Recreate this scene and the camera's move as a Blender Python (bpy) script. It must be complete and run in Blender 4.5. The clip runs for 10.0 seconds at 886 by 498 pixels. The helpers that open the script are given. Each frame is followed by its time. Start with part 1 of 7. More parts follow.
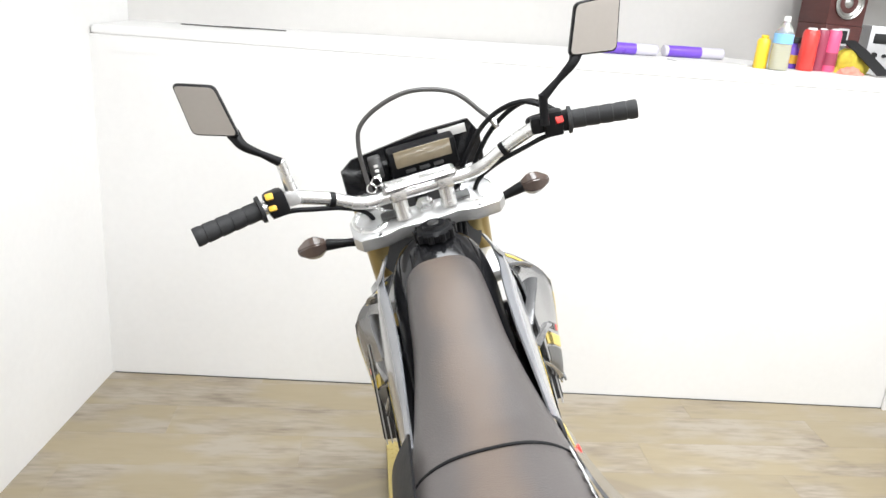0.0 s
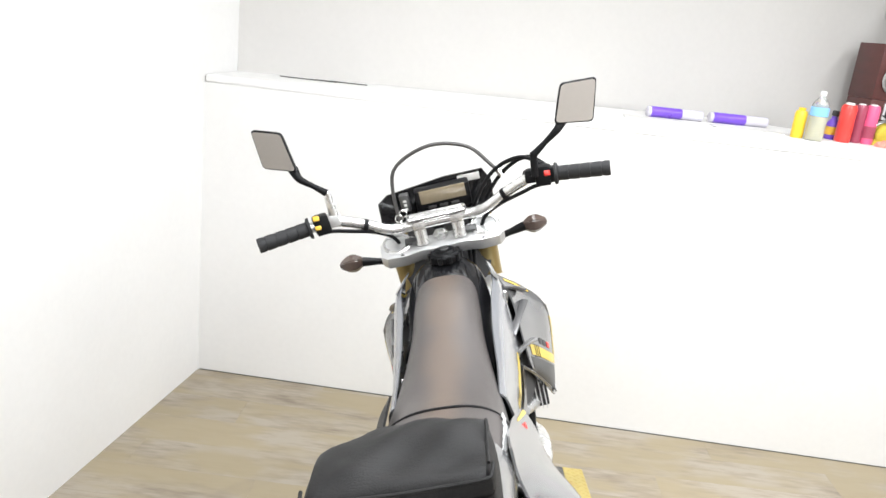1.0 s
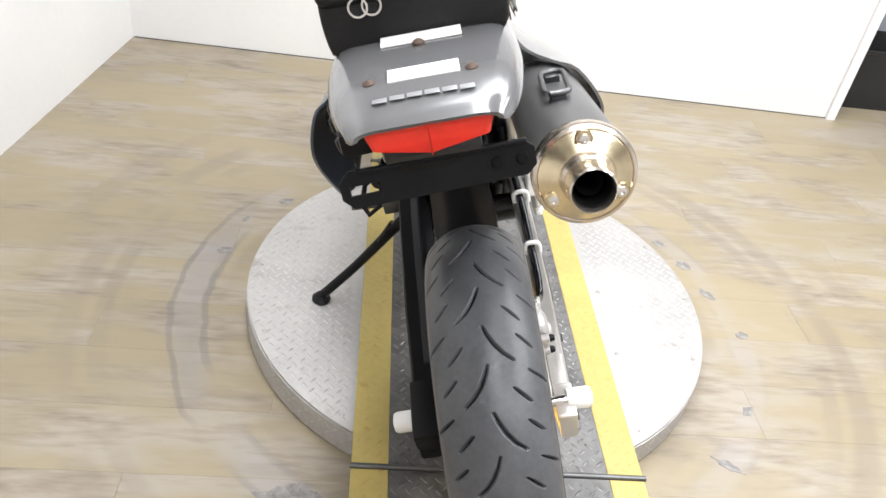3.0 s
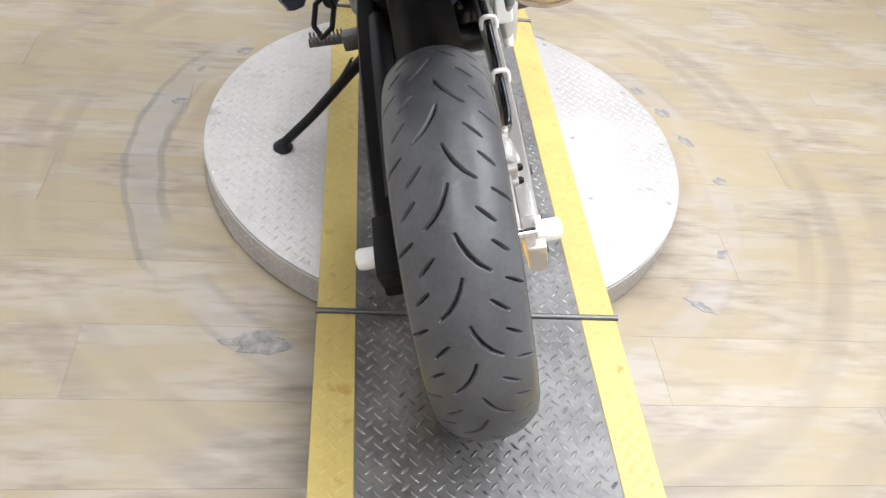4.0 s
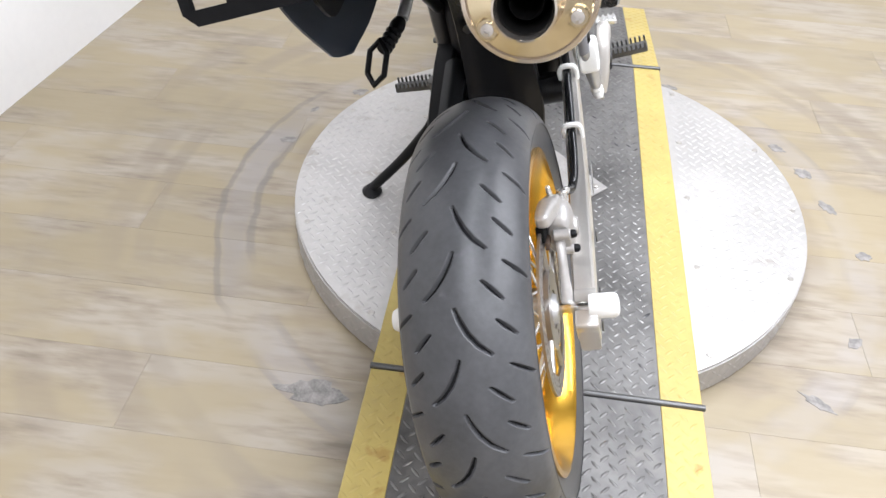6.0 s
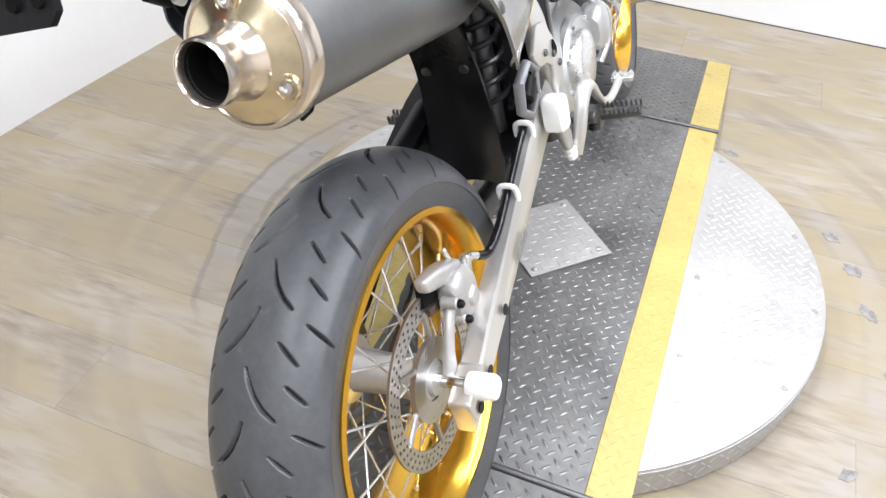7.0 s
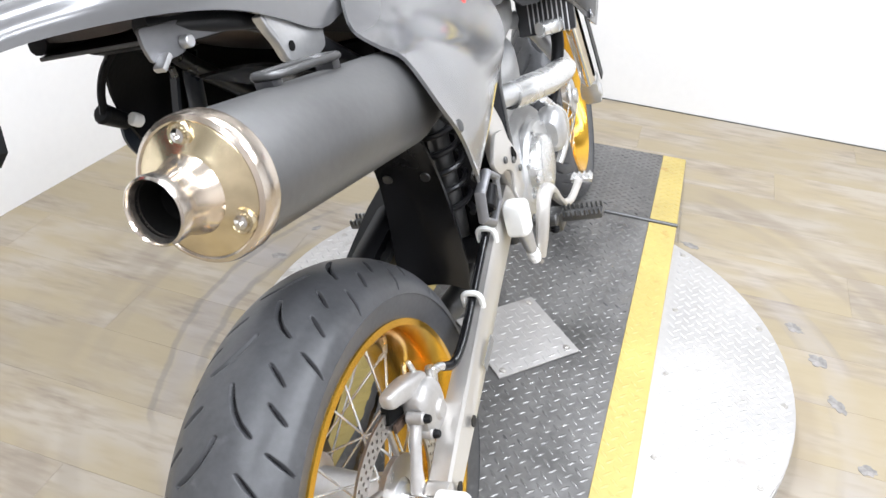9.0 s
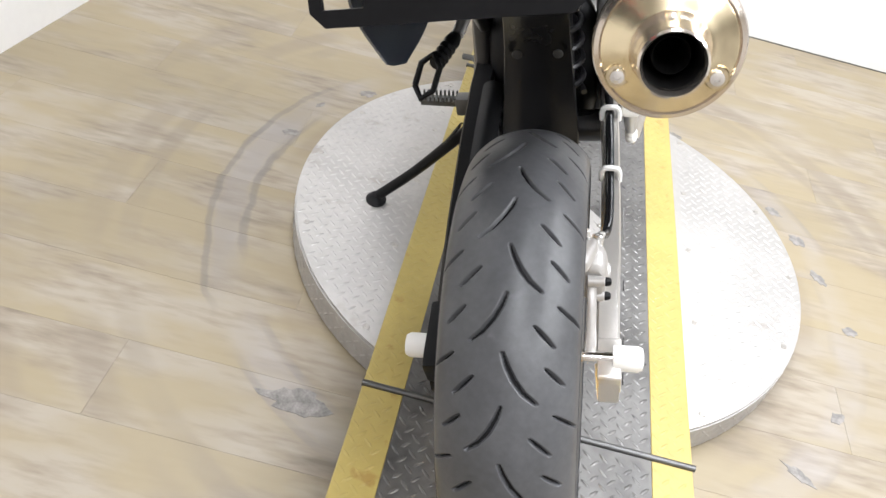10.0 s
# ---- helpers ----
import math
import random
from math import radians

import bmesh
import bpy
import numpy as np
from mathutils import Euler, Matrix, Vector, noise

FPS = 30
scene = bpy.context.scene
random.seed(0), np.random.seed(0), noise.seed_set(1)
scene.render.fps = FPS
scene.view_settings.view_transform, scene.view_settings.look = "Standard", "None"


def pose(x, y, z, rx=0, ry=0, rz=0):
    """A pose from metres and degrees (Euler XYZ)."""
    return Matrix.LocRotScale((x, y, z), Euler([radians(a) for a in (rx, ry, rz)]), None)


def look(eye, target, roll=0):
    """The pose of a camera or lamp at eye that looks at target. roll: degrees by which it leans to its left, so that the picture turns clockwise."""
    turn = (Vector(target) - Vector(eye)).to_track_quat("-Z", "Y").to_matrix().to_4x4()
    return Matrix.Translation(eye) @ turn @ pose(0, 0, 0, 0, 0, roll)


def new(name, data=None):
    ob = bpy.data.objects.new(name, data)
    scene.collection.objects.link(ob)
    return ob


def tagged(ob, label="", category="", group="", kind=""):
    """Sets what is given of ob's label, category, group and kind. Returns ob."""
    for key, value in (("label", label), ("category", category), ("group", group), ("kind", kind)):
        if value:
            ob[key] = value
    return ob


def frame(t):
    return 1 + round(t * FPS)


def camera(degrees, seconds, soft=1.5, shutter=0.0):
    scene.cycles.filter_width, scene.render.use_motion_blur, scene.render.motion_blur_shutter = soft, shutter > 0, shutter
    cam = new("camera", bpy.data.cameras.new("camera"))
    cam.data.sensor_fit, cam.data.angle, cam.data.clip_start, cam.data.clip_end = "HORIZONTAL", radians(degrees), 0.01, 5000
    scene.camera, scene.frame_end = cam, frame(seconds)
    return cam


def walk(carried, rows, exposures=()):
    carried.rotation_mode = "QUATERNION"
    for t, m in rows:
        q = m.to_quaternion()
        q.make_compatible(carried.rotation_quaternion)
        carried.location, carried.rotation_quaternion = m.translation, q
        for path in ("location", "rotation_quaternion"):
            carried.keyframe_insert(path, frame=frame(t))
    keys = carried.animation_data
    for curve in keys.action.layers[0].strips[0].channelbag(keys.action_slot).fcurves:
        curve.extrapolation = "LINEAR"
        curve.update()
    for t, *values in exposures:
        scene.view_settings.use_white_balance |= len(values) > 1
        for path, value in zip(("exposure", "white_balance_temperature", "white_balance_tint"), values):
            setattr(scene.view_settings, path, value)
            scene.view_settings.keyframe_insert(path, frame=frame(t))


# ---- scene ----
cam = camera(59.92, 10.0)
ROWS = [
    # seconds, eye, target, roll
    (0, (-0.4303, -1.1426, 1.4665), (-0.2227, 0.7346, 0.8084), 4.75),
    (0.3, (-0.4020, -1.2916, 1.5355), (-0.1654, 0.6140, 0.9762), 7.41),
    (0.5, (-0.3613, -1.3727, 1.5390), (-0.2512, 0.5571, 1.0253), 8.52),
    (0.8, (-0.2978, -1.4855, 1.5405), (-0.3014, 0.4354, 0.9835), 7.28),
    (1, (-0.2687, -1.5026, 1.5476), (-0.3105, 0.4151, 0.9812), 6.55),
    (1.5, (-0.3059, -1.5748, 1.5285), (-0.2679, 0.3155, 0.8761), 6.71),
    (2, (-0.3424, -1.6074, 1.4636), (-0.2081, 0.2020, 0.6222), 7.40),
    (2.5, (-0.3491, -1.6211, 1.3930), (-0.1808, 0.0873, 0.3669), 8.71),
    (3, (-0.3295, -1.6346, 1.3340), (-0.1180, -0.0392, 0.1466), 8.89),
    (3.2, (-0.3150, -1.6287, 1.3030), (-0.0762, -0.0931, 0.0440), 9.28),
    (4.5, (-0.2807, -1.6452, 1.1932), (0.0091, -0.3184, -0.2750), 10.41),
    (5, (-0.2794, -1.6614, 1.1645), (0.0483, -0.3938, -0.3474), 11.37),
    (5.5, (-0.2623, -1.6470, 1.1834), (0.1351, -0.3818, -0.3137), 16.46),
    (5.7, (-0.2424, -1.6221, 1.1971), (0.0058, -0.2743, -0.2595), 11.34),
    (5.8, (-0.1987, -1.5837, 1.2039), (-0.0925, -0.2094, -0.2453), 7.07),
    (5.9, (-0.1556, -1.5581, 1.2025), (-0.1913, -0.1484, -0.2157), 3.63),
    (6, (-0.0878, -1.5244, 1.1982), (-0.2452, -0.0839, -0.1803), 2.38),
    (6.2, (0.0349, -1.4629, 1.2184), (-0.2790, -0.0209, -0.1313), 5.88),
    (7.3, (0.2490, -1.3434, 1.2073), (-0.3034, 0.0219, -0.1459), 0.34),
    (7.5, (0.2583, -1.3359, 1.2171), (-0.2999, 0.0658, -0.0958), 0.22),
    (8, (0.2706, -1.3127, 1.2439), (-0.2606, 0.1662, 0.0066), -0.14),
    (8.5, (0.2726, -1.2905, 1.2612), (-0.2708, 0.2641, 0.1263), 0.06),
    (9, (0.2250, -1.3232, 1.2244), (-0.2553, 0.2181, 0.0438), 2.50),
    (9.2, (0.1570, -1.3610, 1.2220), (-0.2750, 0.1700, 0.0100), 6.40),
    (9.3, (0.1230, -1.3880, 1.2190), (-0.2250, 0.1310, -0.0350), 8.80),
    (9.5, (0.0203, -1.4238, 1.2033), (-0.1977, 0.0917, -0.0834), 9.40),
    (9.6, (-0.0300, -1.4600, 1.2080), (-0.1990, 0.0400, -0.1030), 10.90),
    (9.7, (-0.0696, -1.4743, 1.1885), (-0.2310, 0.0151, -0.1365), 10.94),
    (10, (-0.2128, -1.4900, 1.1764), (-0.2425, -0.0165, -0.1757), 13.73),
]
# the clip's own exposure and white balance drift: seconds, stops, kelvin, tint
DRIFT = [(0, 0.19, 6480, 10), (1.5, 0.21, 6480, 10), (2.5, 0.30, 6500, 11), (3.2, 0.32, 6430, 12), (4.3, 0.29, 6320, 13), (5.5, 0.26, 6260, 14), (7.3, 0.27, 6160, 13), (8.5, 0.29, 6120, 13), (9.2, 0.29, 6230, 12), (10, 0.33, 6430, 12)]
walk(cam, [(t, look(eye, target, roll)) for t, eye, target, roll in ROWS], DRIFT)

# ---------------------------------------------------------------- light
world = bpy.data.worlds.new("world")
scene.world = world
world.use_nodes = True
world.node_tree.nodes["Background"].inputs["Color"].default_value = (1.0, 1.0, 1.0, 1)
world.node_tree.nodes["Background"].inputs["Strength"].default_value = 0.05


def ceiling_lamp(x, y, z, sx, sy, power, color=(1, 0.97, 0.93)):
    data = bpy.data.lights.new("ceiling_light", "AREA")
    data.shape, data.size, data.size_y, data.energy, data.color = "RECTANGLE", sx, sy, power, color
    ob = new("ceiling_light", data)
    ob.matrix_world = pose(x, y, z)
    return ob


FLOOR_Z = -0.083
CEIL_Z = 2.75
ceiling_lamp(1.15, -0.60, CEIL_Z - 0.08, 0.35, 3.2, 62, (0.945, 0.975, 1.0))
ceiling_lamp(2.15, -0.55, CEIL_Z - 0.08, 0.35, 3.2, 70, (0.945, 0.975, 1.0))
ceiling_lamp(-0.40, -0.70, CEIL_Z - 0.08, 0.35, 2.4, 61, (0.945, 0.975, 1.0))
ceiling_lamp(0.35, -2.55, CEIL_Z - 0.08, 2.0, 0.35, 30, (0.945, 0.975, 1.0))
ceiling_lamp(0.3, 0.75, CEIL_Z - 0.08, 2.2, 0.35, 30, (0.945, 0.975, 1.0))


# ---------------------------------------------------------------- materials
def shader(name, base, rough=0.5, metal=0.0, vary=0.12, scale=8.0, fine=90.0, bump=0.15, bump_scale=None, coat=0.0,
           tint=None, piece=0.0, spec=0.5, alpha=1.0, transmission=0.0, wear=0.0, wear_color=(0.5, 0.5, 0.5), stretch=(1, 1, 1), rough_vary=0.1):
    """A surface with colour variation at two scales, fine relief and uneven gloss."""
    m = bpy.data.materials.new(name)
    m.use_nodes = True
    nt = m.node_tree
    b = nt.nodes["Principled BSDF"]
    link = nt.links.new
    coord = nt.nodes.new("ShaderNodeTexCoord")
    mapn = nt.nodes.new("ShaderNodeMapping")
    mapn.inputs["Scale"].default_value = stretch
    link(coord.outputs["Object"], mapn.inputs["Vector"])
    big = nt.nodes.new("ShaderNodeTexNoise")
    big.inputs["Scale"].default_value, big.inputs["Detail"].default_value = scale, 4
    small = nt.nodes.new("ShaderNodeTexNoise")
    small.inputs["Scale"].default_value, small.inputs["Detail"].default_value = fine, 3
    for n in (big, small):
        link(mapn.outputs["Vector"], n.inputs["Vector"])
    mixf = nt.nodes.new("ShaderNodeMath")
    mixf.operation = "MULTIPLY_ADD"
    link(small.outputs["Fac"], mixf.inputs[0])
    mixf.inputs[1].default_value = 0.4
    link(big.outputs["Fac"], mixf.inputs[2])
    rng = nt.nodes.new("ShaderNodeMapRange")
    rng.inputs["From Min"].default_value, rng.inputs["From Max"].default_value = 0.45, 0.95
    link(mixf.outputs[0], rng.inputs["Value"])
    mix = nt.nodes.new("ShaderNodeMix")
    mix.data_type = "RGBA"
    dark = tuple(c * (1 - vary) for c in base)
    light = tuple(min(1, c * (1 + vary)) for c in (tint or base))
    mix.inputs[6].default_value, mix.inputs[7].default_value = (*dark, 1), (*light, 1)
    link(rng.outputs["Result"], mix.inputs[0])
    color = mix.outputs[2]
    if piece:
        info = nt.nodes.new("ShaderNodeObjectInfo")
        hsv = nt.nodes.new("ShaderNodeHueSaturation")
        val = nt.nodes.new("ShaderNodeMapRange")
        val.inputs["To Min"].default_value, val.inputs["To Max"].default_value = 1 - piece, 1 + piece
        link(info.outputs["Random"], val.inputs["Value"])
        link(val.outputs["Result"], hsv.inputs["Value"])
        link(color, hsv.inputs["Color"])
        color = hsv.outputs["Color"]
    if wear:
        spots = nt.nodes.new("ShaderNodeTexNoise")
        spots.inputs["Scale"].default_value, spots.inputs["Detail"].default_value = scale * 3.1, 8
        link(mapn.outputs["Vector"], spots.inputs["Vector"])
        step = nt.nodes.new("ShaderNodeMapRange")
        step.inputs["From Min"].default_value, step.inputs["From Max"].default_value = 0.68 - wear * 0.2, 0.76 - wear * 0.2
        link(spots.outputs["Fac"], step.inputs["Value"])
        over = nt.nodes.new("ShaderNodeMix")
        over.data_type = "RGBA"
        link(step.outputs["Result"], over.inputs[0])
        link(color, over.inputs[6])
        over.inputs[7].default_value = (*wear_color, 1)
        color = over.outputs[2]
    link(color, b.inputs["Base Color"])
    rr = nt.nodes.new("ShaderNodeMapRange")
    rr.inputs["To Min"].default_value, rr.inputs["To Max"].default_value = max(0.02, rough - rough_vary), min(1, rough + rough_vary)
    link(big.outputs["Fac"], rr.inputs["Value"])
    link(rr.outputs["Result"], b.inputs["Roughness"])
    b.inputs["Metallic"].default_value = metal
    b.inputs["Specular IOR Level"].default_value = spec
    b.inputs["Coat Weight"].default_value = coat
    b.inputs["Coat Roughness"].default_value = 0.14
    b.inputs["Transmission Weight"].default_value = transmission
    if bump:
        bn = nt.nodes.new("ShaderNodeBump")
        bn.inputs["Strength"].default_value, bn.inputs["Distance"].default_value = bump, 0.002
        if bump_scale:
            bt = nt.nodes.new("ShaderNodeTexNoise")
            bt.inputs["Scale"].default_value, bt.inputs["Detail"].default_value = bump_scale, 3
            link(mapn.outputs["Vector"], bt.inputs["Vector"])
            link(bt.outputs["Fac"], bn.inputs["Height"])
        else:
            link(small.outputs["Fac"], bn.inputs["Height"])
        link(bn.outputs["Normal"], b.inputs["Normal"])
    return m


def floor_shader():
    """Bleached vinyl plank: streaks along x, knots, ring-shaped scuffs left by wheels round the turntable."""
    m = bpy.data.materials.new("vinyl_plank")
    m.use_nodes = True
    nt = m.node_tree
    b = nt.nodes["Principled BSDF"]
    link = nt.links.new
    geo = nt.nodes.new("ShaderNodeNewGeometry")
    info = nt.nodes.new("ShaderNodeObjectInfo")

    def noise_tex(scale, stretch, detail, offset=True):
        mp = nt.nodes.new("ShaderNodeMapping")
        mp.inputs["Scale"].default_value = stretch
        add = nt.nodes.new("ShaderNodeVectorMath")
        add.operation = "MULTIPLY_ADD"
        comb = nt.nodes.new("ShaderNodeCombineXYZ")
        if offset:
            link(info.outputs["Random"], comb.inputs[0])
            link(info.outputs["Random"], comb.inputs[2])
        link(comb.outputs[0], add.inputs[0])
        add.inputs[1].default_value = (37, 11, 53)
        link(geo.outputs["Position"], add.inputs[2])
        link(add.outputs[0], mp.inputs["Vector"])
        n = nt.nodes.new("ShaderNodeTexNoise")
        n.inputs["Scale"].default_value, n.inputs["Detail"].default_value = scale, detail
        link(mp.outputs["Vector"], n.inputs["Vector"])
        return n.outputs["Fac"]

    streak = noise_tex(6.5, (1.1, 5.2, 1), 7)
    fine = noise_tex(20.0, (0.75, 4.2, 1), 8)
    blotch = noise_tex(2.2, (0.8, 1.5, 1), 4, False)
    warm = noise_tex(3.1, (0.9, 2.2, 1), 3)
    ramp = nt.nodes.new("ShaderNodeValToRGB")
    cr = ramp.color_ramp
    cr.elements[0].position, cr.elements[0].color = 0.30, (0.150, 0.120, 0.087, 1)
    cr.elements[1].position, cr.elements[1].color = 0.72, (0.304, 0.268, 0.216, 1)
    e = cr.elements.new(0.45)
    e.color = (0.241, 0.202, 0.153, 1)
    e = cr.elements.new(0.57)
    e.color = (0.300, 0.261, 0.206, 1)
    mul = nt.nodes.new("ShaderNodeMath")
    mul.operation = "MULTIPLY_ADD"
    link(fine, mul.inputs[0])
    mul.inputs[1].default_value = 0.34
    soft = nt.nodes.new("ShaderNodeMath")
    soft.operation = "MULTIPLY"
    link(streak, soft.inputs[0])
    soft.inputs[1].default_value = 0.50
    link(soft.outputs[0], mul.inputs[2])
    mul2 = nt.nodes.new("ShaderNodeMath")
    mul2.operation = "MULTIPLY_ADD"
    link(blotch, mul2.inputs[0])
    mul2.inputs[1].default_value = 0.56
    link(mul.outputs[0], mul2.inputs[2])
    sub = nt.nodes.new("ShaderNodeMath")
    sub.operation = "SUBTRACT"
    link(mul2.outputs[0], sub.inputs[0])
    sub.inputs[1].default_value = 0.192
    link(sub.outputs[0], ramp.inputs["Fac"])
    # ring scuffs
    sep = nt.nodes.new("ShaderNodeSeparateXYZ")
    link(geo.outputs["Position"], sep.inputs[0])
    comb2 = nt.nodes.new("ShaderNodeCombineXYZ")
    link(sep.outputs[0], comb2.inputs[0])
    link(sep.outputs[1], comb2.inputs[1])
    ln = nt.nodes.new("ShaderNodeVectorMath")
    ln.operation = "LENGTH"
    link(comb2.outputs[0], ln.inputs[0])
    patch = noise_tex(2.6, (1, 1, 1), 4, False)
    warm_mix = nt.nodes.new("ShaderNodeMix")
    warm_mix.data_type = "RGBA"
    warm_rng = nt.nodes.new("ShaderNodeMapRange")
    warm_rng.inputs["From Min"].default_value, warm_rng.inputs["From Max"].default_value = 0.42, 0.58
    warm_rng.inputs["To Max"].default_value = 0.86
    link(warm, warm_rng.inputs["Value"])
    link(warm_rng.outputs["Result"], warm_mix.inputs[0])
    link(ramp.outputs["Color"], warm_mix.inputs[6])
    warm_mix.inputs[7].default_value = (0.272, 0.223, 0.140, 1)
    last = warm_mix.outputs[2]
    for radius, width, amount, tone, lo in ((0.735, 0.008, 0.50, (0.17, 0.16, 0.165), 0.46), (0.815, 0.007, 0.45, (0.17, 0.16, 0.165), 0.46), (0.775, 0.030, 0.40, (0.30, 0.28, 0.28), 0.40), (1.065, 0.028, 0.48, (0.19, 0.155, 0.12), 0.42),
                                            (0.985, 0.02, 0.40, (0.18, 0.15, 0.12), 0.44), (1.22, 0.03, 0.34, (0.19, 0.155, 0.12), 0.46), (0.665, 0.028, 0.35, (0.18, 0.14, 0.10), 0.42)):
        d = nt.nodes.new("ShaderNodeMath")
        d.operation = "SUBTRACT"
        link(ln.outputs["Value"], d.inputs[0])
        d.inputs[1].default_value = radius
        ab = nt.nodes.new("ShaderNodeMath")
        ab.operation = "ABSOLUTE"
        link(d.outputs[0], ab.inputs[0])
        band = nt.nodes.new("ShaderNodeMapRange")
        band.interpolation_type = "SMOOTHSTEP"
        band.inputs["From Min"].default_value, band.inputs["From Max"].default_value = width * 1.6, width * 0.6
        band.inputs["To Max"].default_value = amount
        link(ab.outputs[0], band.inputs["Value"])
        gate = nt.nodes.new("ShaderNodeMapRange")
        gate.inputs["From Min"].default_value, gate.inputs["From Max"].default_value = lo, lo + 0.14
        link(patch, gate.inputs["Value"])
        fac = nt.nodes.new("ShaderNodeMath")
        fac.operation = "MULTIPLY"
        link(band.outputs["Result"], fac.inputs[0])
        link(gate.outputs["Result"], fac.inputs[1])
        mx = nt.nodes.new("ShaderNodeMix")
        mx.data_type = "RGBA"
        link(fac.outputs[0], mx.inputs[0])
        link(last, mx.inputs[6])
        mx.inputs[7].default_value = (*tone, 1)
        last = mx.outputs[2]
    # one worn band west of the turntable with ragged grey edges
    ragged = noise_tex(9.0, (1, 1, 1), 4, False)
    wob = nt.nodes.new("ShaderNodeMath")
    wob.operation = "MULTIPLY_ADD"
    link(ragged, wob.inputs[0])
    wob.inputs[1].default_value = 0.045
    link(ln.outputs["Value"], wob.inputs[2])
    west = nt.nodes.new("ShaderNodeMapRange")
    west.inputs["From Min"].default_value, west.inputs["From Max"].default_value = -0.655, -0.715
    link(sep.outputs[0], west.inputs["Value"])
    for radius, width, amount, tone in ((0.797, 0.034, 0.46, (0.23, 0.21, 0.20)), (0.752, 0.009, 0.45, (0.12, 0.112, 0.112)), (0.842, 0.008, 0.42, (0.12, 0.112, 0.112))):
        d = nt.nodes.new("ShaderNodeMath")
        d.operation = "SUBTRACT"
        link(wob.outputs[0], d.inputs[0])
        d.inputs[1].default_value = radius
        ab = nt.nodes.new("ShaderNodeMath")
        ab.operation = "ABSOLUTE"
        link(d.outputs[0], ab.inputs[0])
        band = nt.nodes.new("ShaderNodeMapRange")
        band.interpolation_type = "SMOOTHSTEP"
        band.inputs["From Min"].default_value, band.inputs["From Max"].default_value = width * 1.5, width * 0.5
        band.inputs["To Max"].default_value = amount
        link(ab.outputs[0], band.inputs["Value"])
        fac = nt.nodes.new("ShaderNodeMath")
        fac.operation = "MULTIPLY"
        link(band.outputs["Result"], fac.inputs[0])
        link(west.outputs["Result"], fac.inputs[1])
        mx = nt.nodes.new("ShaderNodeMix")
        mx.data_type = "RGBA"
        link(fac.outputs[0], mx.inputs[0])
        link(last, mx.inputs[6])
        mx.inputs[7].default_value = (*tone, 1)
        last = mx.outputs[2]
    hsv = nt.nodes.new("ShaderNodeHueSaturation")
    val = nt.nodes.new("ShaderNodeMapRange")
    val.inputs["To Min"].default_value, val.inputs["To Max"].default_value = 0.95, 1.05
    link(info.outputs["Random"], val.inputs["Value"])
    link(val.outputs["Result"], hsv.inputs["Value"])
    link(last, hsv.inputs["Color"])
    link(hsv.outputs["Color"], b.inputs["Base Color"])
    b.inputs["Roughness"].default_value = 0.43
    bn = nt.nodes.new("ShaderNodeBump")
    bn.inputs["Strength"].default_value, bn.inputs["Distance"].default_value = 0.12, 0.001
    link(fine, bn.inputs["Height"])
    link(bn.outputs["Normal"], b.inputs["Normal"])
    return m


M_FLOOR = floor_shader()
M_WALL = shader("white_wall_paint", (0.72, 0.712, 0.70), 0.55, vary=0.035, scale=1.5, fine=40, bump=0.06)
# the upper wall's weaker light is put into this darker base colour
M_UPPER = shader("dimmed_wall_paint", (0.53, 0.515, 0.495), 0.6, vary=0.04, scale=1.2, fine=40, bump=0.06)
# for the unseen south wall; taupe tone chosen to shape mirror and metal reflections
M_SOUTH = shader("unseen_wall_paint", (0.34, 0.315, 0.295), 0.6, vary=0.06, scale=1.2, fine=40, bump=0.06)
M_CEIL = shader("ceiling_paint", (0.50, 0.50, 0.495), 0.8, vary=0.02, scale=2, fine=60, bump=0.1)
M_ALU_PLATE = shader("bare_tread_plate", (0.430, 0.415, 0.400), 0.44, 0.5, vary=0.16, scale=4, fine=60, bump=0.08, wear=0.30, wear_color=(0.36, 0.335, 0.31))
M_BLACK_PLATE = shader("black_tread_plate", (0.116, 0.113, 0.109), 0.40, 0.3, vary=0.60, scale=5, fine=45, bump=0.2, wear=0.45, wear_color=(0.140, 0.134, 0.126))
# lugs lighter than the black plate: their highlights are painted into the colour
M_GLINT_LUG = shader("glint_tread_lug", (0.145, 0.142, 0.137), 0.30, 0.6, vary=0.5, scale=6, fine=60, bump=0.1, wear=0.30, wear_color=(0.05, 0.05, 0.052))
M_YELLOW = shader("yellow_stripe_paint", (0.405, 0.316, 0.098), 0.42, vary=0.12, scale=7, fine=60, bump=0.15, wear=0.26, wear_color=(0.33, 0.22, 0.06))
# a little lighter than the bare plate, again to paint in lug highlights
M_PLATE_LUG = shader("tread_plate_lug", (0.445, 0.432, 0.418), 0.42, 0.5, vary=0.18, scale=5, fine=60, bump=0.05)
M_STEEL_DARK = shader("dark_steel", (0.12, 0.12, 0.12), 0.4, 0.8, vary=0.2)
M_SCREW = shader("screw_steel", (0.45, 0.43, 0.40), 0.4, 0.9, vary=0.2)
M_RUBBER = shader("tyre_rubber", spec=0.42, base=(0.066, 0.067, 0.071), rough=0.37, vary=0.30, scale=10, fine=120, bump=0.12, wear=0.10, wear_color=(0.085, 0.085, 0.09))
# same rubber as the tread, with the shade inside grooves put into its colour
M_GROOVE_SHADE = shader("shaded_groove_rubber", spec=0.3, base=(0.006, 0.006, 0.007), rough=0.8, vary=0.1, bump=0)
M_FORK = shader("fork_gold", (0.36, 0.27, 0.11), 0.32, 0.6, vary=0.08, bump=0.02)
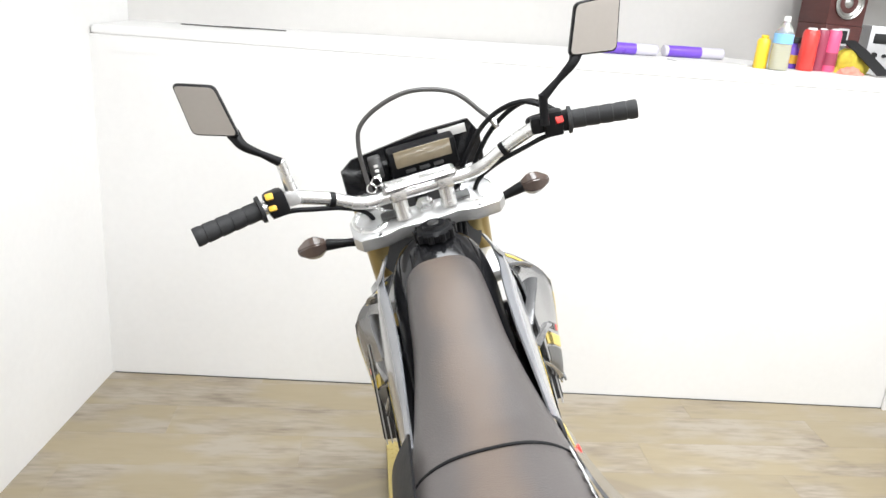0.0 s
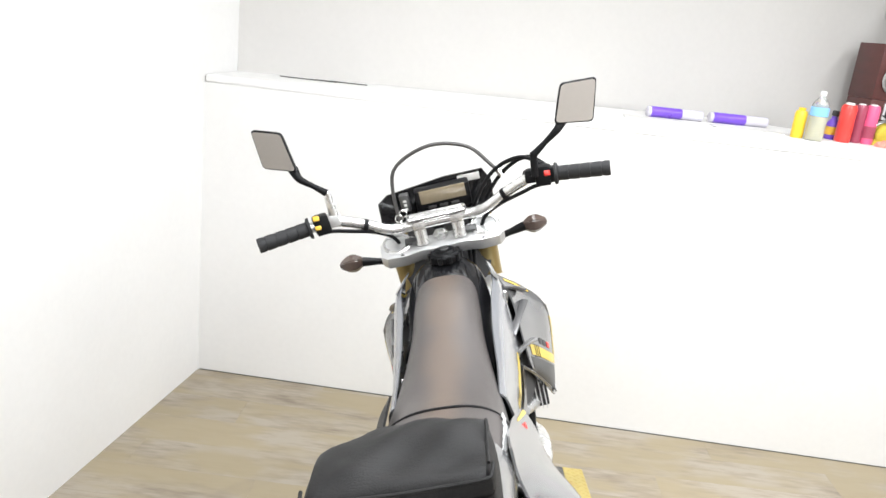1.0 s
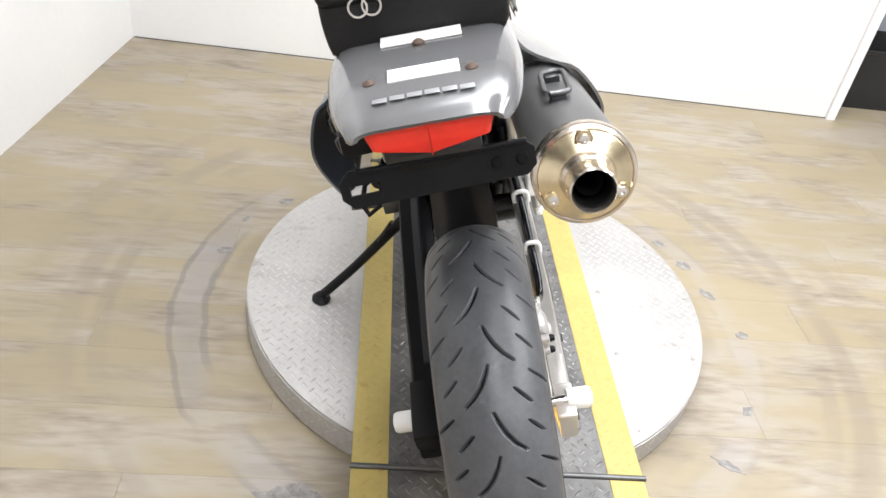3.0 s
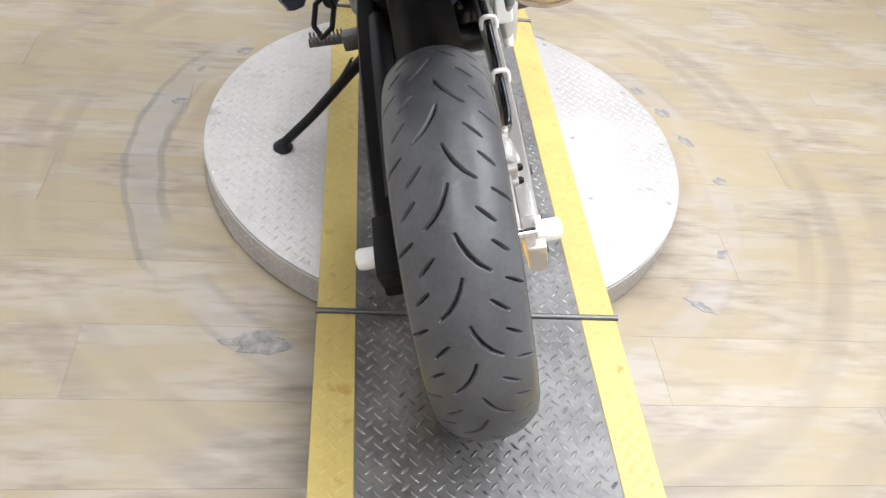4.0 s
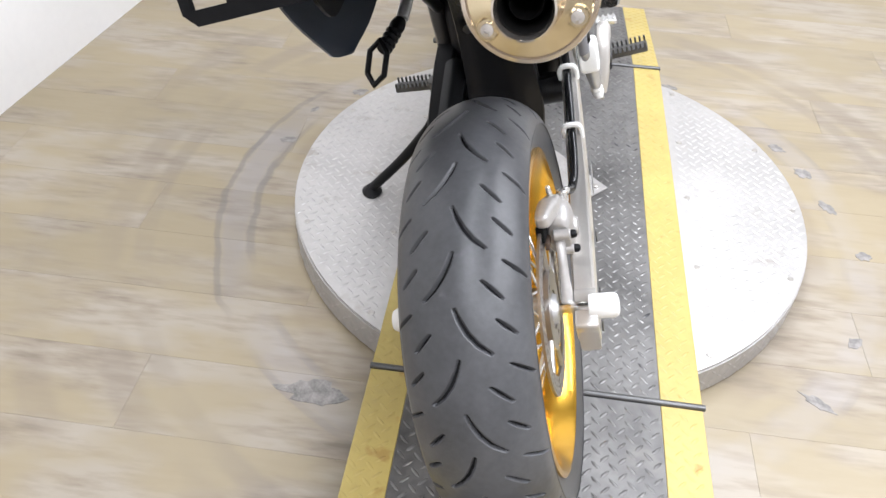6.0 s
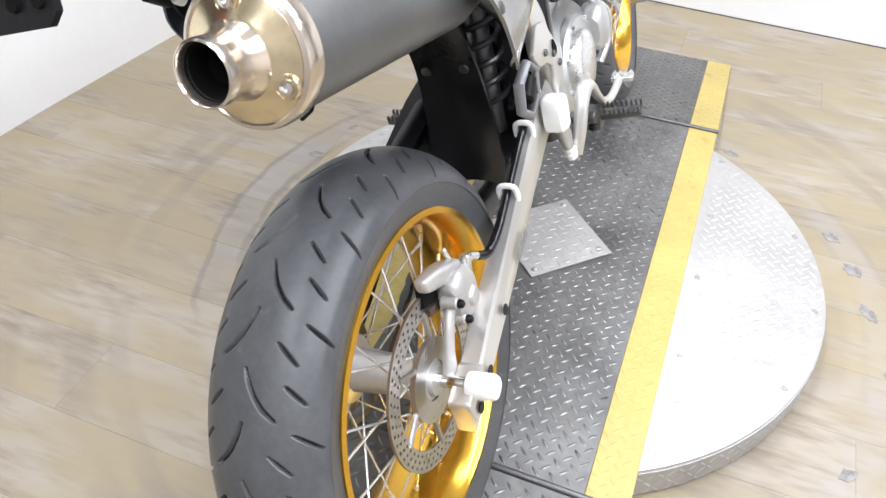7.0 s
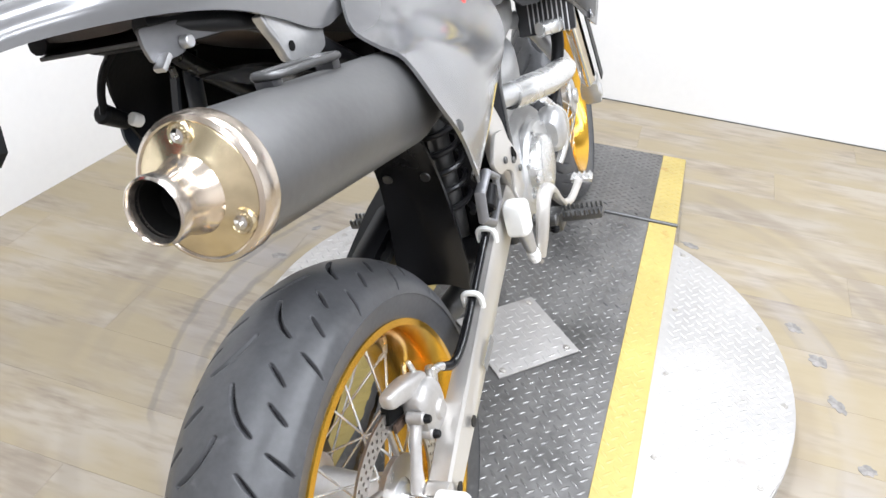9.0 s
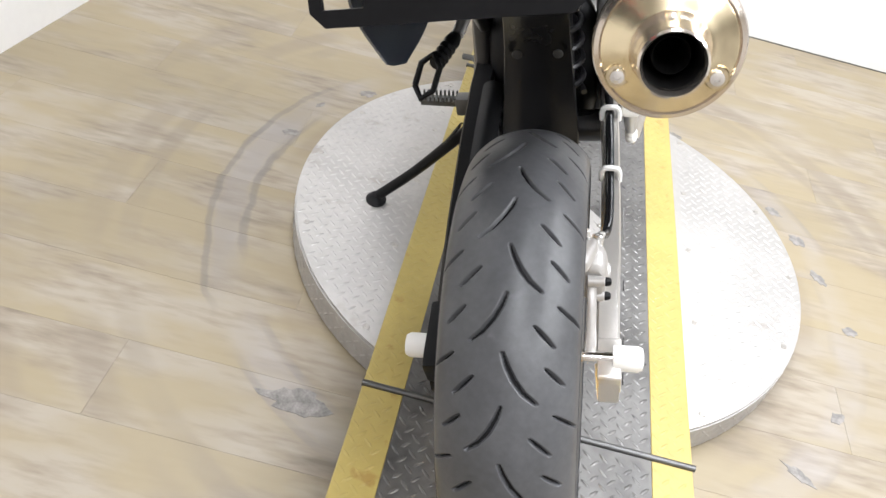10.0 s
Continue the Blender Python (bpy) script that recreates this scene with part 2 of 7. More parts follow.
M_GOLD = shader("gold_anodised", (0.76, 0.44, 0.055), 0.22, 0.95, vary=0.06, scale=14, bump=0.03)
M_ALU = shader("cast_aluminium", (0.58, 0.58, 0.58), 0.36, 0.75, vary=0.10, scale=20, fine=150, bump=0.10)
M_ALU_BRIGHT = shader("brushed_aluminium", (0.74, 0.74, 0.73), 0.26, 0.85, vary=0.05, scale=20, bump=0.04)
M_CHROME = shader("chrome", (0.86, 0.85, 0.83), 0.10, 1.0, vary=0.05, bump=0)
M_SILVER_GREY = shader("grey_cast_alloy", (0.24, 0.24, 0.25), 0.4, 0.6, vary=0.1, scale=20, bump=0.06)
M_CALIPER = shader("cast_caliper_alloy", (0.50, 0.485, 0.47), 0.46, 0.6, vary=0.14, scale=24, fine=160, bump=0.12)
M_DISC = shader("brake_disc_steel", (0.40, 0.38, 0.36), 0.30, 0.9, vary=0.10, scale=30, bump=0.03)
M_OUTLET = shader("outlet_steel", (0.62, 0.59, 0.55), 0.20, 0.95, vary=0.12, scale=14, tint=(0.62, 0.52, 0.42), bump=0.03)
M_CAP = shader("heat_tinted_steel", (0.55, 0.465, 0.31), 0.22, 0.95, vary=0.16, scale=12, tint=(0.74, 0.63, 0.43), bump=0.03)
M_BLACK = shader("black_plastic", spec=0.16, base=(0.006, 0.006, 0.0068), rough=0.42, vary=0.25, scale=14, fine=160, bump=0.12)
M_GLOSS_BLACK = shader("glossy_black_paint", spec=0.35, base=(0.008, 0.008, 0.009), rough=0.12, vary=0.1, bump=0, coat=0.1, rough_vary=0.04)
M_FRAME = shader("black_frame_paint", (0.02, 0.02, 0.022), 0.3, vary=0.2, bump=0.05)
M_GREY = shader("grey_body_plastic", (0.130, 0.129, 0.131), 0.19, 0.3, vary=0.06, scale=6, bump=0.02, coat=0.5, rough_vary=0.06)
M_GREY_LIGHT = shader("light_grey_body_plastic", (0.165, 0.168, 0.178), 0.18, vary=0.06, scale=6, bump=0.02, coat=0.6, rough_vary=0.06)
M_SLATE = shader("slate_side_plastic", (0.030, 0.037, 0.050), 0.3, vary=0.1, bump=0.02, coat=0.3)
M_SEAT_SIDE = shader("seat_vinyl", (0.070, 0.062, 0.059), 0.40, vary=0.14, scale=5, fine=240, bump=0.35, bump_scale=420)


def seat_shader():
    """Grey vinyl with a brown-tinted highlight painted along the middle."""
    m = M_SEAT_SIDE.copy()
    m.name = "highlit_seat_vinyl"
    nt = m.node_tree
    link = nt.links.new
    b = nt.nodes["Principled BSDF"]
    old = b.inputs["Base Color"].links[0].from_socket
    coord = nt.nodes.new("ShaderNodeTexCoord")
    sep = nt.nodes.new("ShaderNodeSeparateXYZ")
    link(coord.outputs["Object"], sep.inputs[0])
    wob = nt.nodes.new("ShaderNodeTexNoise")
    wob.inputs["Scale"].default_value, wob.inputs["Detail"].default_value = 9, 4
    link(coord.outputs["Object"], wob.inputs["Vector"])
    ab = nt.nodes.new("ShaderNodeMath")
    ab.operation = "ABSOLUTE"
    link(sep.outputs[0], ab.inputs[0])
    add = nt.nodes.new("ShaderNodeMath")
    add.operation = "MULTIPLY_ADD"
    link(wob.outputs["Fac"], add.inputs[0])
    add.inputs[1].default_value = 0.05
    link(ab.outputs[0], add.inputs[2])
    r = nt.nodes.new("ShaderNodeMapRange")
    r.interpolation_type = "SMOOTHSTEP"
    r.inputs["From Min"].default_value, r.inputs["From Max"].default_value = 0.080, 0.030
    r.inputs["To Max"].default_value = 0.85
    link(add.outputs[0], r.inputs["Value"])
    mx = nt.nodes.new("ShaderNodeMix")
    mx.data_type = "RGBA"
    link(r.outputs["Result"], mx.inputs[0])
    link(old, mx.inputs[6])
    mx.inputs[7].default_value = (0.118, 0.090, 0.072, 1)
    link(mx.outputs[2], b.inputs["Base Color"])
    return m


M_SEAT = seat_shader()
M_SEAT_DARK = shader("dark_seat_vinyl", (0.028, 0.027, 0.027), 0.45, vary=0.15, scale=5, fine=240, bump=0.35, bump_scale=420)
M_BAG = shader("bag_fabric", spec=0.22, base=(0.012, 0.0115, 0.0115), rough=0.55, vary=0.35, scale=9, fine=300, bump=0.4, bump_scale=500)
M_MUFFLER = shader("satin_black_can", (0.120, 0.119, 0.118), 0.38, 0.5, vary=0.12, scale=9, fine=120, bump=0.05)
M_RED = shader("red_lens", (0.75, 0.03, 0.015), 0.2, vary=0.12, scale=18, bump=0.05, coat=0.3)
M_LENS_SEAM = shader("dark_red_lens", (0.35, 0.015, 0.01), 0.25, vary=0.1, bump=0)
M_WHITE = shader("white_sticker", (0.62, 0.61, 0.59), 0.5, vary=0.05, scale=30, bump=0.05, wear=0.12, wear_color=(0.6, 0.58, 0.54))
M_PALE = shader("worn_white_print", (0.50, 0.50, 0.50), 0.5, vary=0.2, scale=40, bump=0.02)
M_LETTER = shader("pale_silver_lettering", (0.21, 0.21, 0.212), 0.4, 0.3, vary=0.1, bump=0.02)
M_NYLON = shader("white_nylon", (0.82, 0.82, 0.80), 0.4, vary=0.04, bump=0.03)
M_RUST = shader("rusty_bolt", (0.075, 0.048, 0.034), 0.7, 0.3, vary=0.3, scale=60)
M_GREEN_YELLOW = shader("bright_yellow_decal", (0.58, 0.42, 0.05), 0.3, vary=0.04, bump=0)
M_AMBER = shader("smoked_amber_lens", (0.075, 0.052, 0.043), 0.15, vary=0.15, bump=0, coat=0.4)
M_SWING = shader("satin_swing_arm", (0.62, 0.60, 0.57), 0.30, 0.7, vary=0.04, scale=6, fine=200, bump=0.015, rough_vary=0.05)
M_FLAP = shader("glossy_flap_plastic", spec=0.5, base=(0.012, 0.012, 0.013), rough=0.24, vary=0.2, scale=9, fine=60, bump=0.10)
# soot in the outlet; elsewhere black that paints the shade of openings
M_SOOT_SHADE = shader("soot_shade_black", (0.004, 0.0038, 0.0036), 0.9, 0.0, spec=0.15, vary=0.3, bump=0.1)
M_HOSE = shader("braided_grey_hose", (0.055, 0.052, 0.050), 0.5, vary=0.25, scale=60, fine=400, bump=0.3)
M_MIRROR = shader("mirror_glass", (0.92, 0.91, 0.89), 0.03, 1.0, vary=0.0, bump=0, rough_vary=0.01)
M_LCD = shader("instrument_display", (0.22, 0.18, 0.12), 0.12, vary=0.15, scale=12, bump=0, coat=0.5)
M_RED_PLASTIC = shader("red_switch_plastic", (0.7, 0.03, 0.02), 0.35, bump=0)
M_YELLOW_PLASTIC = shader("yellow_switch_plastic", (0.75, 0.45, 0.05), 0.35, bump=0)
M_RUBBER_GRIP = shader("grip_rubber", spec=0.3, base=(0.020, 0.020, 0.021), rough=0.6, vary=0.2, bump=0.3, bump_scale=300)
M_WOOD = shader("dark_cherry_veneer", (0.085, 0.025, 0.022), 0.35, vary=0.25, scale=4, fine=30, stretch=(1, 1, 6), bump=0.05)
M_CONE = shader("silver_cone", (0.45, 0.45, 0.43), 0.3, 0.8, vary=0.1, bump=0.05)
M_CHIP = shader("bare_concrete_chip", (0.210, 0.197, 0.185), 0.8, vary=0.45, scale=40, fine=200, bump=0.4)


# ---------------------------------------------------------------- mesh tools
def part(name, bm, mat, parent=None, label="", smooth=True, angle=38):
    """Links a bmesh as ONE mesh object, under a thing or a part where one is given."""
    bmesh.ops.recalc_face_normals(bm, faces=bm.faces)
    me = bpy.data.meshes.new(name)
    if smooth:
        lim = radians(angle)
        for f in bm.faces:
            f.smooth = True
        for e in bm.edges:
            if len(e.link_faces) == 2 and e.calc_face_angle(0) > lim:
                e.smooth = False
    bm.to_mesh(me)
    bm.free()
    for mm in mat if isinstance(mat, (list, tuple)) else [mat]:
        me.materials.append(mm)
    ob = new(name, me)
    if parent:
        ob.parent = parent
    if label:
        tagged(ob, label)
    return ob


def shared(name, me, parent, m=None, label=""):
    ob = new(name, me)
    ob.parent = parent
    if m is not None:
        ob.matrix_basis = m
    if label:
        tagged(ob, label)
    return ob


def thing(name, label, category, m=None, group="", kind=""):
    ob = new(name)
    ob.empty_display_size = 0.05
    if m is not None:
        ob.matrix_basis = m
    return tagged(ob, label, category, group, kind)


def box(sx, sy, sz, m=None, bevel=0.0, bm=None, seg=2):
    bm = bm or bmesh.new()
    made = bmesh.ops.create_cube(bm, size=1, matrix=Matrix.Diagonal((sx, sy, sz, 1)))
    if bevel:
        edges = list({e for v in made["verts"] for e in v.link_edges})
        out = bmesh.ops.bevel(bm, geom=edges, offset=bevel, segments=seg, affect="EDGES", profile=0.6)
        verts = list({v for f in out["faces"] for v in f.verts} | {v for v in made["verts"] if v.is_valid})
    else:
        verts = made["verts"]
    if m is not None:
        bmesh.ops.transform(bm, matrix=m, verts=[v for v in verts if v.is_valid])
    return bm


def at(x, y, z, rx=0, ry=0, rz=0):
    return pose(x, y, z, rx, ry, rz)


def axis_to(a, b):
    """A pose at a whose z points to b."""
    d = Vector(b) - Vector(a)
    return Matrix.Translation(a) @ d.to_track_quat("Z", "Y").to_matrix().to_4x4()


def lathe(profile, seg=32, m=None, bm=None, closed=False):
    """Turns (radius, height) pairs round z."""
    bm = bm or bmesh.new()
    rings = []
    for r, h in profile:
        if r < 1e-6:
            rings.append([bm.verts.new((0, 0, h))])
        else:
            rings.append([bm.verts.new((r * math.cos(2 * math.pi * k / seg), r * math.sin(2 * math.pi * k / seg), h)) for k in range(seg)])
    pairs = list(zip(rings, rings[1:])) + ([(rings[-1], rings[0])] if closed else [])
    for a, b in pairs:
        for k in range(seg):
            q = [a[k % len(a)], a[(k + 1) % len(a)], b[(k + 1) % len(b)], b[k % len(b)]]
            q = list(dict.fromkeys(q))
            if len(q) > 2:
                bm.faces.new(q)
    if m is not None:
        bmesh.ops.transform(bm, matrix=m, verts=[v for ring in rings for v in ring])
    return bm


def rod(a, b, r, seg=12, r2=None, bevel=0.0, bm=None):
    a, b = Vector(a), Vector(b)
    n = (b - a).length
    r2 = r if r2 is None else r2
    c = min(bevel, r * 0.5)
    prof = [(0, 0), (r - c, 0), (r, c), (r2, n - c), (r2 - c, n), (0, n)] if c else [(0, 0), (r, 0), (r2, n), (0, n)]
    return lathe(prof, seg, axis_to(a, b), bm)


def smooth_path(points, per=6):
    """Catmull-Rom through the points."""
    p = [Vector(q) for q in points]
    p = [2 * p[0] - p[1]] + p + [2 * p[-1] - p[-2]]
    out = []
    for i in range(1, len(p) - 2):
        for k in range(per):
            t = k / per
            a, b, c, d = p[i - 1], p[i], p[i + 1], p[i + 2]
            out.append(0.5 * (2 * b + (c - a) * t + (2 * a - 5 * b + 4 * c - d) * t * t + (3 * b - a - 3 * c + d) * t ** 3))
    out.append(p[-2])
    return out


def tube(points, radius, seg=10, per=6, bm=None, flat=1.0):
    """A pipe along a smooth path; radius is one number or one per given point."""
    bm = bm or bmesh.new()
    path = smooth_path(points, per) if per > 1 else [Vector(q) for q in points]
    n = len(path)
    if isinstance(radius, (int, float)):
        rad = [radius] * n
    else:
        rad = [float(v) for v in np.interp(np.linspace(0, 1, n), np.linspace(0, 1, len(radius)), radius)]
    up = Vector((0.13, 0.31, 0.94)).normalized()
    rings = []
    for k in range(n):
        t = (path[min(k + 1, n - 1)] - path[max(k - 1, 0)]).normalized()
        side = t.cross(up)
        if side.length < 1e-4:
            side = t.orthogonal()
        side.normalize()
        up = side.cross(t).normalized()
        rings.append([bm.verts.new(path[k] + rad[k] * (math.cos(2 * math.pi * j / seg) * side + flat * math.sin(2 * math.pi * j / seg) * up)) for j in range(seg)])
    for a, b in zip(rings, rings[1:]):
        for j in range(seg):
            bm.faces.new((a[j], a[(j + 1) % seg], b[(j + 1) % seg], b[j]))
    bm.faces.new(rings[0])
    bm.faces.new(rings[-1])
    return bm


def skin(loops, bm=None, caps=True):
    """A closed skin through loops of equal count."""
    bm = bm or bmesh.new()
    rings = [[bm.verts.new(v) for v in loop] for loop in loops]
    n = len(rings[0])
    for a, b in zip(rings, rings[1:]):
        for j in range(n):
            bm.faces.new((a[j], a[(j + 1) % n], b[(j + 1) % n], b[j]))
    if caps:
        bm.faces.new(rings[0])
        bm.faces.new(list(reversed(rings[-1])))
    return bm


def body(rows, n=28, power=2.6, per=4, bm=None):
    """A rounded body along y. Rows: y, half width, bottom z, top z, centre x, and optionally the height share of the widest point."""
    rows = [tuple(r) + (0.0,) * (5 - len(r)) for r in rows]
    arr = np.array([r[:5] for r in rows], float)
    pts = []
    for c in range(0, 5):
        pts.append(arr[:, c])
    s = np.arange(len(rows))
    fine = np.linspace(0, len(rows) - 1, (len(rows) - 1) * per + 1)
    cols = []
    for c in range(5):
        cv = smooth_path([(k, arr[k, c], 0) for k in range(len(rows))], per)
        cols.append([v.y for v in cv])
    loops = []
    for k in range(len(fine)):
        y, w, z0, z1, cx = (cols[c][k] for c in range(5))
        zc, h = (z0 + z1) / 2, (z1 - z0) / 2
        loop = []
        for j in range(n):
            a = 2 * math.pi * j / n
            ca, sa = math.cos(a), math.sin(a)
            loop.append((cx + w * math.copysign(abs(ca) ** (2 / power), ca), y, zc + h * math.copysign(abs(sa) ** (2 / power), sa)))
        loops.append(loop)
    return skin(loops, bm)


def prism(outline, thick, m=None, bevel=0.0, bm=None, seg=2):
    """A flat outline in x, y given a thickness along z, centred."""
    own = bmesh.new()
    lo = [own.verts.new((x, y, -thick / 2)) for x, y in outline]
    hi = [own.verts.new((x, y, thick / 2)) for x, y in outline]
    n = len(outline)
    own.faces.new(list(reversed(lo)))
    own.faces.new(hi)
    for k in range(n):
        own.faces.new((lo[k], lo[(k + 1) % n], hi[(k + 1) % n], hi[k]))
    if bevel:
        bmesh.ops.recalc_face_normals(own, faces=own.faces)
        rim = [e for e in own.edges if abs(e.verts[0].co.z - e.verts[1].co.z) < 1e-6]
        bmesh.ops.bevel(own, geom=rim, offset=bevel, segments=seg, affect="EDGES", profile=0.6)
    if m is not None:
        own.transform(m)
    if bm is None:
        return own
    tmp = bpy.data.meshes.new("tmp")
    own.to_mesh(tmp)
    own.free()
    bm.from_mesh(tmp)
    bpy.data.meshes.remove(tmp)
    return bm


def shell(grid, thick, bm=None):
    """A sheet through a grid of places, given a thickness along its normals."""
    bm = bm or bmesh.new()
    g = [[Vector(p) for p in row] for row in grid]
    R, C = len(g), len(g[0])
    norm = [[None] * C for _ in range(R)]
    for i in range(R):
        for j in range(C):
            du = g[min(i + 1, R - 1)][j] - g[max(i - 1, 0)][j]
            dv = g[i][min(j + 1, C - 1)] - g[i][max(j - 1, 0)]
            nn = du.cross(dv)
            norm[i][j] = nn.normalized() if nn.length > 1e-9 else Vector((0, 0, 1))
    a = [[bm.verts.new(g[i][j] + norm[i][j] * thick / 2) for j in range(C)] for i in range(R)]
    b = [[bm.verts.new(g[i][j] - norm[i][j] * thick / 2) for j in range(C)] for i in range(R)]
    for i in range(R - 1):
        for j in range(C - 1):
            bm.faces.new((a[i][j], a[i][j + 1], a[i + 1][j + 1], a[i + 1][j]))
            bm.faces.new((b[i][j], b[i + 1][j], b[i + 1][j + 1], b[i][j + 1]))
    for i in range(R - 1):
        bm.faces.new((a[i][0], a[i + 1][0], b[i + 1][0], b[i][0]))
        bm.faces.new((a[i][C - 1], b[i][C - 1], b[i + 1][C - 1], a[i + 1][C - 1]))
    for j in range(C - 1):
        bm.faces.new((a[0][j], b[0][j], b[0][j + 1], a[0][j + 1]))
        bm.faces.new((a[R - 1][j], a[R - 1][j + 1], b[R - 1][j + 1], b[R - 1][j]))
    return bm


def spline_rows(rows, per=4):
    """Densifies a grid of control places in both directions."""
    dense = [smooth_path(r, per) for r in rows]
    cols = [smooth_path([dense[i][j] for i in range(len(dense))], per) for j in range(len(dense[0]))]
    return [[cols[j][i] for j in range(len(cols))] for i in range(len(cols[0]))]


# ---------------------------------------------------------------- room
def slab(name, a, b, z0, z1, thick, mat, side=1):
    """An upright wall from a to b, its seen face on that line; side: +1 puts the thickness to the left of a to b."""
    a, b = Vector((*a, 0)), Vector((*b, 0))
    d = (b - a).normalized()
    n = Vector((-d.y, d.x, 0)) * thick * side
    bm = bmesh.new()
    v = [bm.verts.new((p.x, p.y, z)) for z in (z0, z1) for p in (a, b, b + n, a + n)]
    for q in ((0, 1, 2, 3), (4, 5, 6, 7), (0, 1, 5, 4), (1, 2, 6, 5), (2, 3, 7, 6), (3, 0, 4, 7)):
        bm.faces.new([v[k] for k in q])
    ob = part(name, bm, mat, smooth=False)
    return tagged(ob, kind="structure")


LEDGE_Z = 1.235
C_L, C_R = (-1.43, 1.640), (1.80, 1.513)
slab("wall_half_north", C_L, C_R, FLOOR_Z, LEDGE_Z - 0.03, 0.12, M_WALL)
# dark strip standing in for the shaded gap where the half wall meets the floor
slab("trim_gap_shade", (-1.374, 1.6365), (1.79, 1.512), FLOOR_Z, FLOOR_Z + 0.004, 0.001, M_STEEL_DARK, side=-1)
# the shelf on the half wall, back to the upper wall
bm = bmesh.new()
pts = [(-1.378, 1.6365), (1.80, 1.5115), (1.80, 2.215), (1.40, 2.20), (1.06, 2.42), (-1.336, 1.96)]
lo = [bm.verts.new((x, y, LEDGE_Z - 0.03)) for x, y in pts]
hi = [bm.verts.new((x, y, LEDGE_Z)) for x, y in pts]
bm.faces.new(lo), bm.faces.new(hi)
for k in range(6):
    bm.faces.new((lo[k], lo[(k + 1) % 6], hi[(k + 1) % 6], hi[k]))
bmesh.ops.recalc_face_normals(bm, faces=bm.faces)
bmesh.ops.bevel(bm, geom=[e for e in bm.edges], offset=0.004, segments=2, affect="EDGES")
tagged(part("trim_ledge", bm, M_WALL), "white painted wooden shelf on the half wall", "shelf", kind="structure")
# the painted board under the shelf's front edge
slab("trim_apron", (-1.376, 1.638), (0.15, 1.578), LEDGE_Z - 0.085, LEDGE_Z - 0.031, 0.0015, M_WALL, side=-1)
slab("wall_upper_north", (-1.36, 1.945), (3.6, 2.98), LEDGE_Z - 0.6, CEIL_Z, 0.12, M_UPPER)
slab("wall_west", (-1.86, -3.2), (-1.578, 0.05), FLOOR_Z, CEIL_Z, 0.12, M_WALL)
slab("wall_west_end", (-1.578, 0.05), (-1.325, 2.10), FLOOR_Z, CEIL_Z, 0.12, M_WALL)
slab("wall_south", (-1.86, -3.2), (3.6, -3.2), FLOOR_Z, CEIL_Z, 0.12, M_SOUTH, side=-1)
slab("wall_east", (3.6, -3.2), (3.6, 3.0), FLOOR_Z, CEIL_Z, 0.12, M_WALL, side=-1)
slab("trim_wall_end", (1.762, 1.511), (1.802, 1.509), FLOOR_Z, LEDGE_Z - 0.03, 0.012, M_WALL, side=-1)
# ceiling and the low soffit over the shelf
bm = box(6.0, 7.0, 0.1, at(0.9, -0.1, CEIL_Z + 0.05))
tagged(part("ceiling", bm, M_CEIL, smooth=False), kind="structure")
bm = box(1.95, 0.9, 0.12, at(2.66, 2.62, 1.86, 0, 0, 8))
tagged(part("ceiling_soffit", bm, M_CEIL, smooth=False), kind="structure")
# ground slab under the planks
bm = box(6.0, 7.0, 0.1, at(0.9, -0.1, FLOOR_Z - 0.056))
tagged(part("floor", bm, M_CHIP, smooth=False), "bleached oak vinyl plank floor", "floor", kind="structure")
FLOOR = bpy.data.objects["floor"]

# ---------------------------------------------------------------- turntable
R_DISC, W_RUN, HINGE_Y = 0.622, 0.316, 0.6225


def lugs(name, inside, x0, x1, y0, y1, step, length, width, height, mat, parent, turn=45.0, z=lambda x, y: 0.0):
    """Raised lugs of tread plate, every other one turned the other way."""
    verts, faces = [], []
    # rows of parallel lugs, every other row turned the other way and shifted half a step
    nx, ny = int((x1 - x0) / step), int((y1 - y0) / (step / 2))
    for j in range(ny + 1):
        for i in range(nx + 1):
            x, y = x0 + (i + 0.5 * (j % 2)) * step, y0 + j * step / 2
            if x > x1 + 0.001 or not inside(x, y):
                continue
            a = radians(turn if j % 2 else -turn)
            c, s = math.cos(a), math.sin(a)
            base = len(verts)
            L, W, H = length / 2, width / 2, height
            for u, v, h in ((-L, 0, 0), (-L * 0.45, -W, 0), (L * 0.45, -W, 0), (L, 0, 0), (L * 0.45, W, 0), (-L * 0.45, W, 0), (-L * 0.5, 0, H), (L * 0.5, 0, H)):
                px, py = x + u * c - v * s, y + u * s + v * c
                verts.append((px, py, z(px, py) + h))
            for f in ((0, 1, 6), (1, 2, 7, 6), (2, 3, 7), (3, 4, 7), (4, 5, 6, 7), (5, 0, 6)):
                faces.append([base + k for k in f])
    me = bpy.data.meshes.new(name)
    me.from_pydata(verts, [], faces)
    for p in me.polygons:
        p.use_smooth = True
    me.materials.append(mat)
    ob = shared(name, me, parent)
    return tagged(ob, kind="stuff")


turntable = thing("turntable", "round aluminium tread-plate turntable with a black and yellow runway", "turntable", at(0, 0, FLOOR_Z))
D = -FLOOR_Z


def half_disc(sign):
    """The bare plate to one side of the runway."""
    n = 48
    a0 = math.asin(min(1, (W_RUN + 0.001) / R_DISC))
    arc = [(-math.pi / 2 + a0) + k * (math.pi - 2 * a0) / n for k in range(n + 1)]
    out = [(sign * (R_DISC - 0.003) * math.cos(t), (R_DISC - 0.003) * math.sin(t)) for t in arc]
    return out if sign > 0 else list(reversed(out))


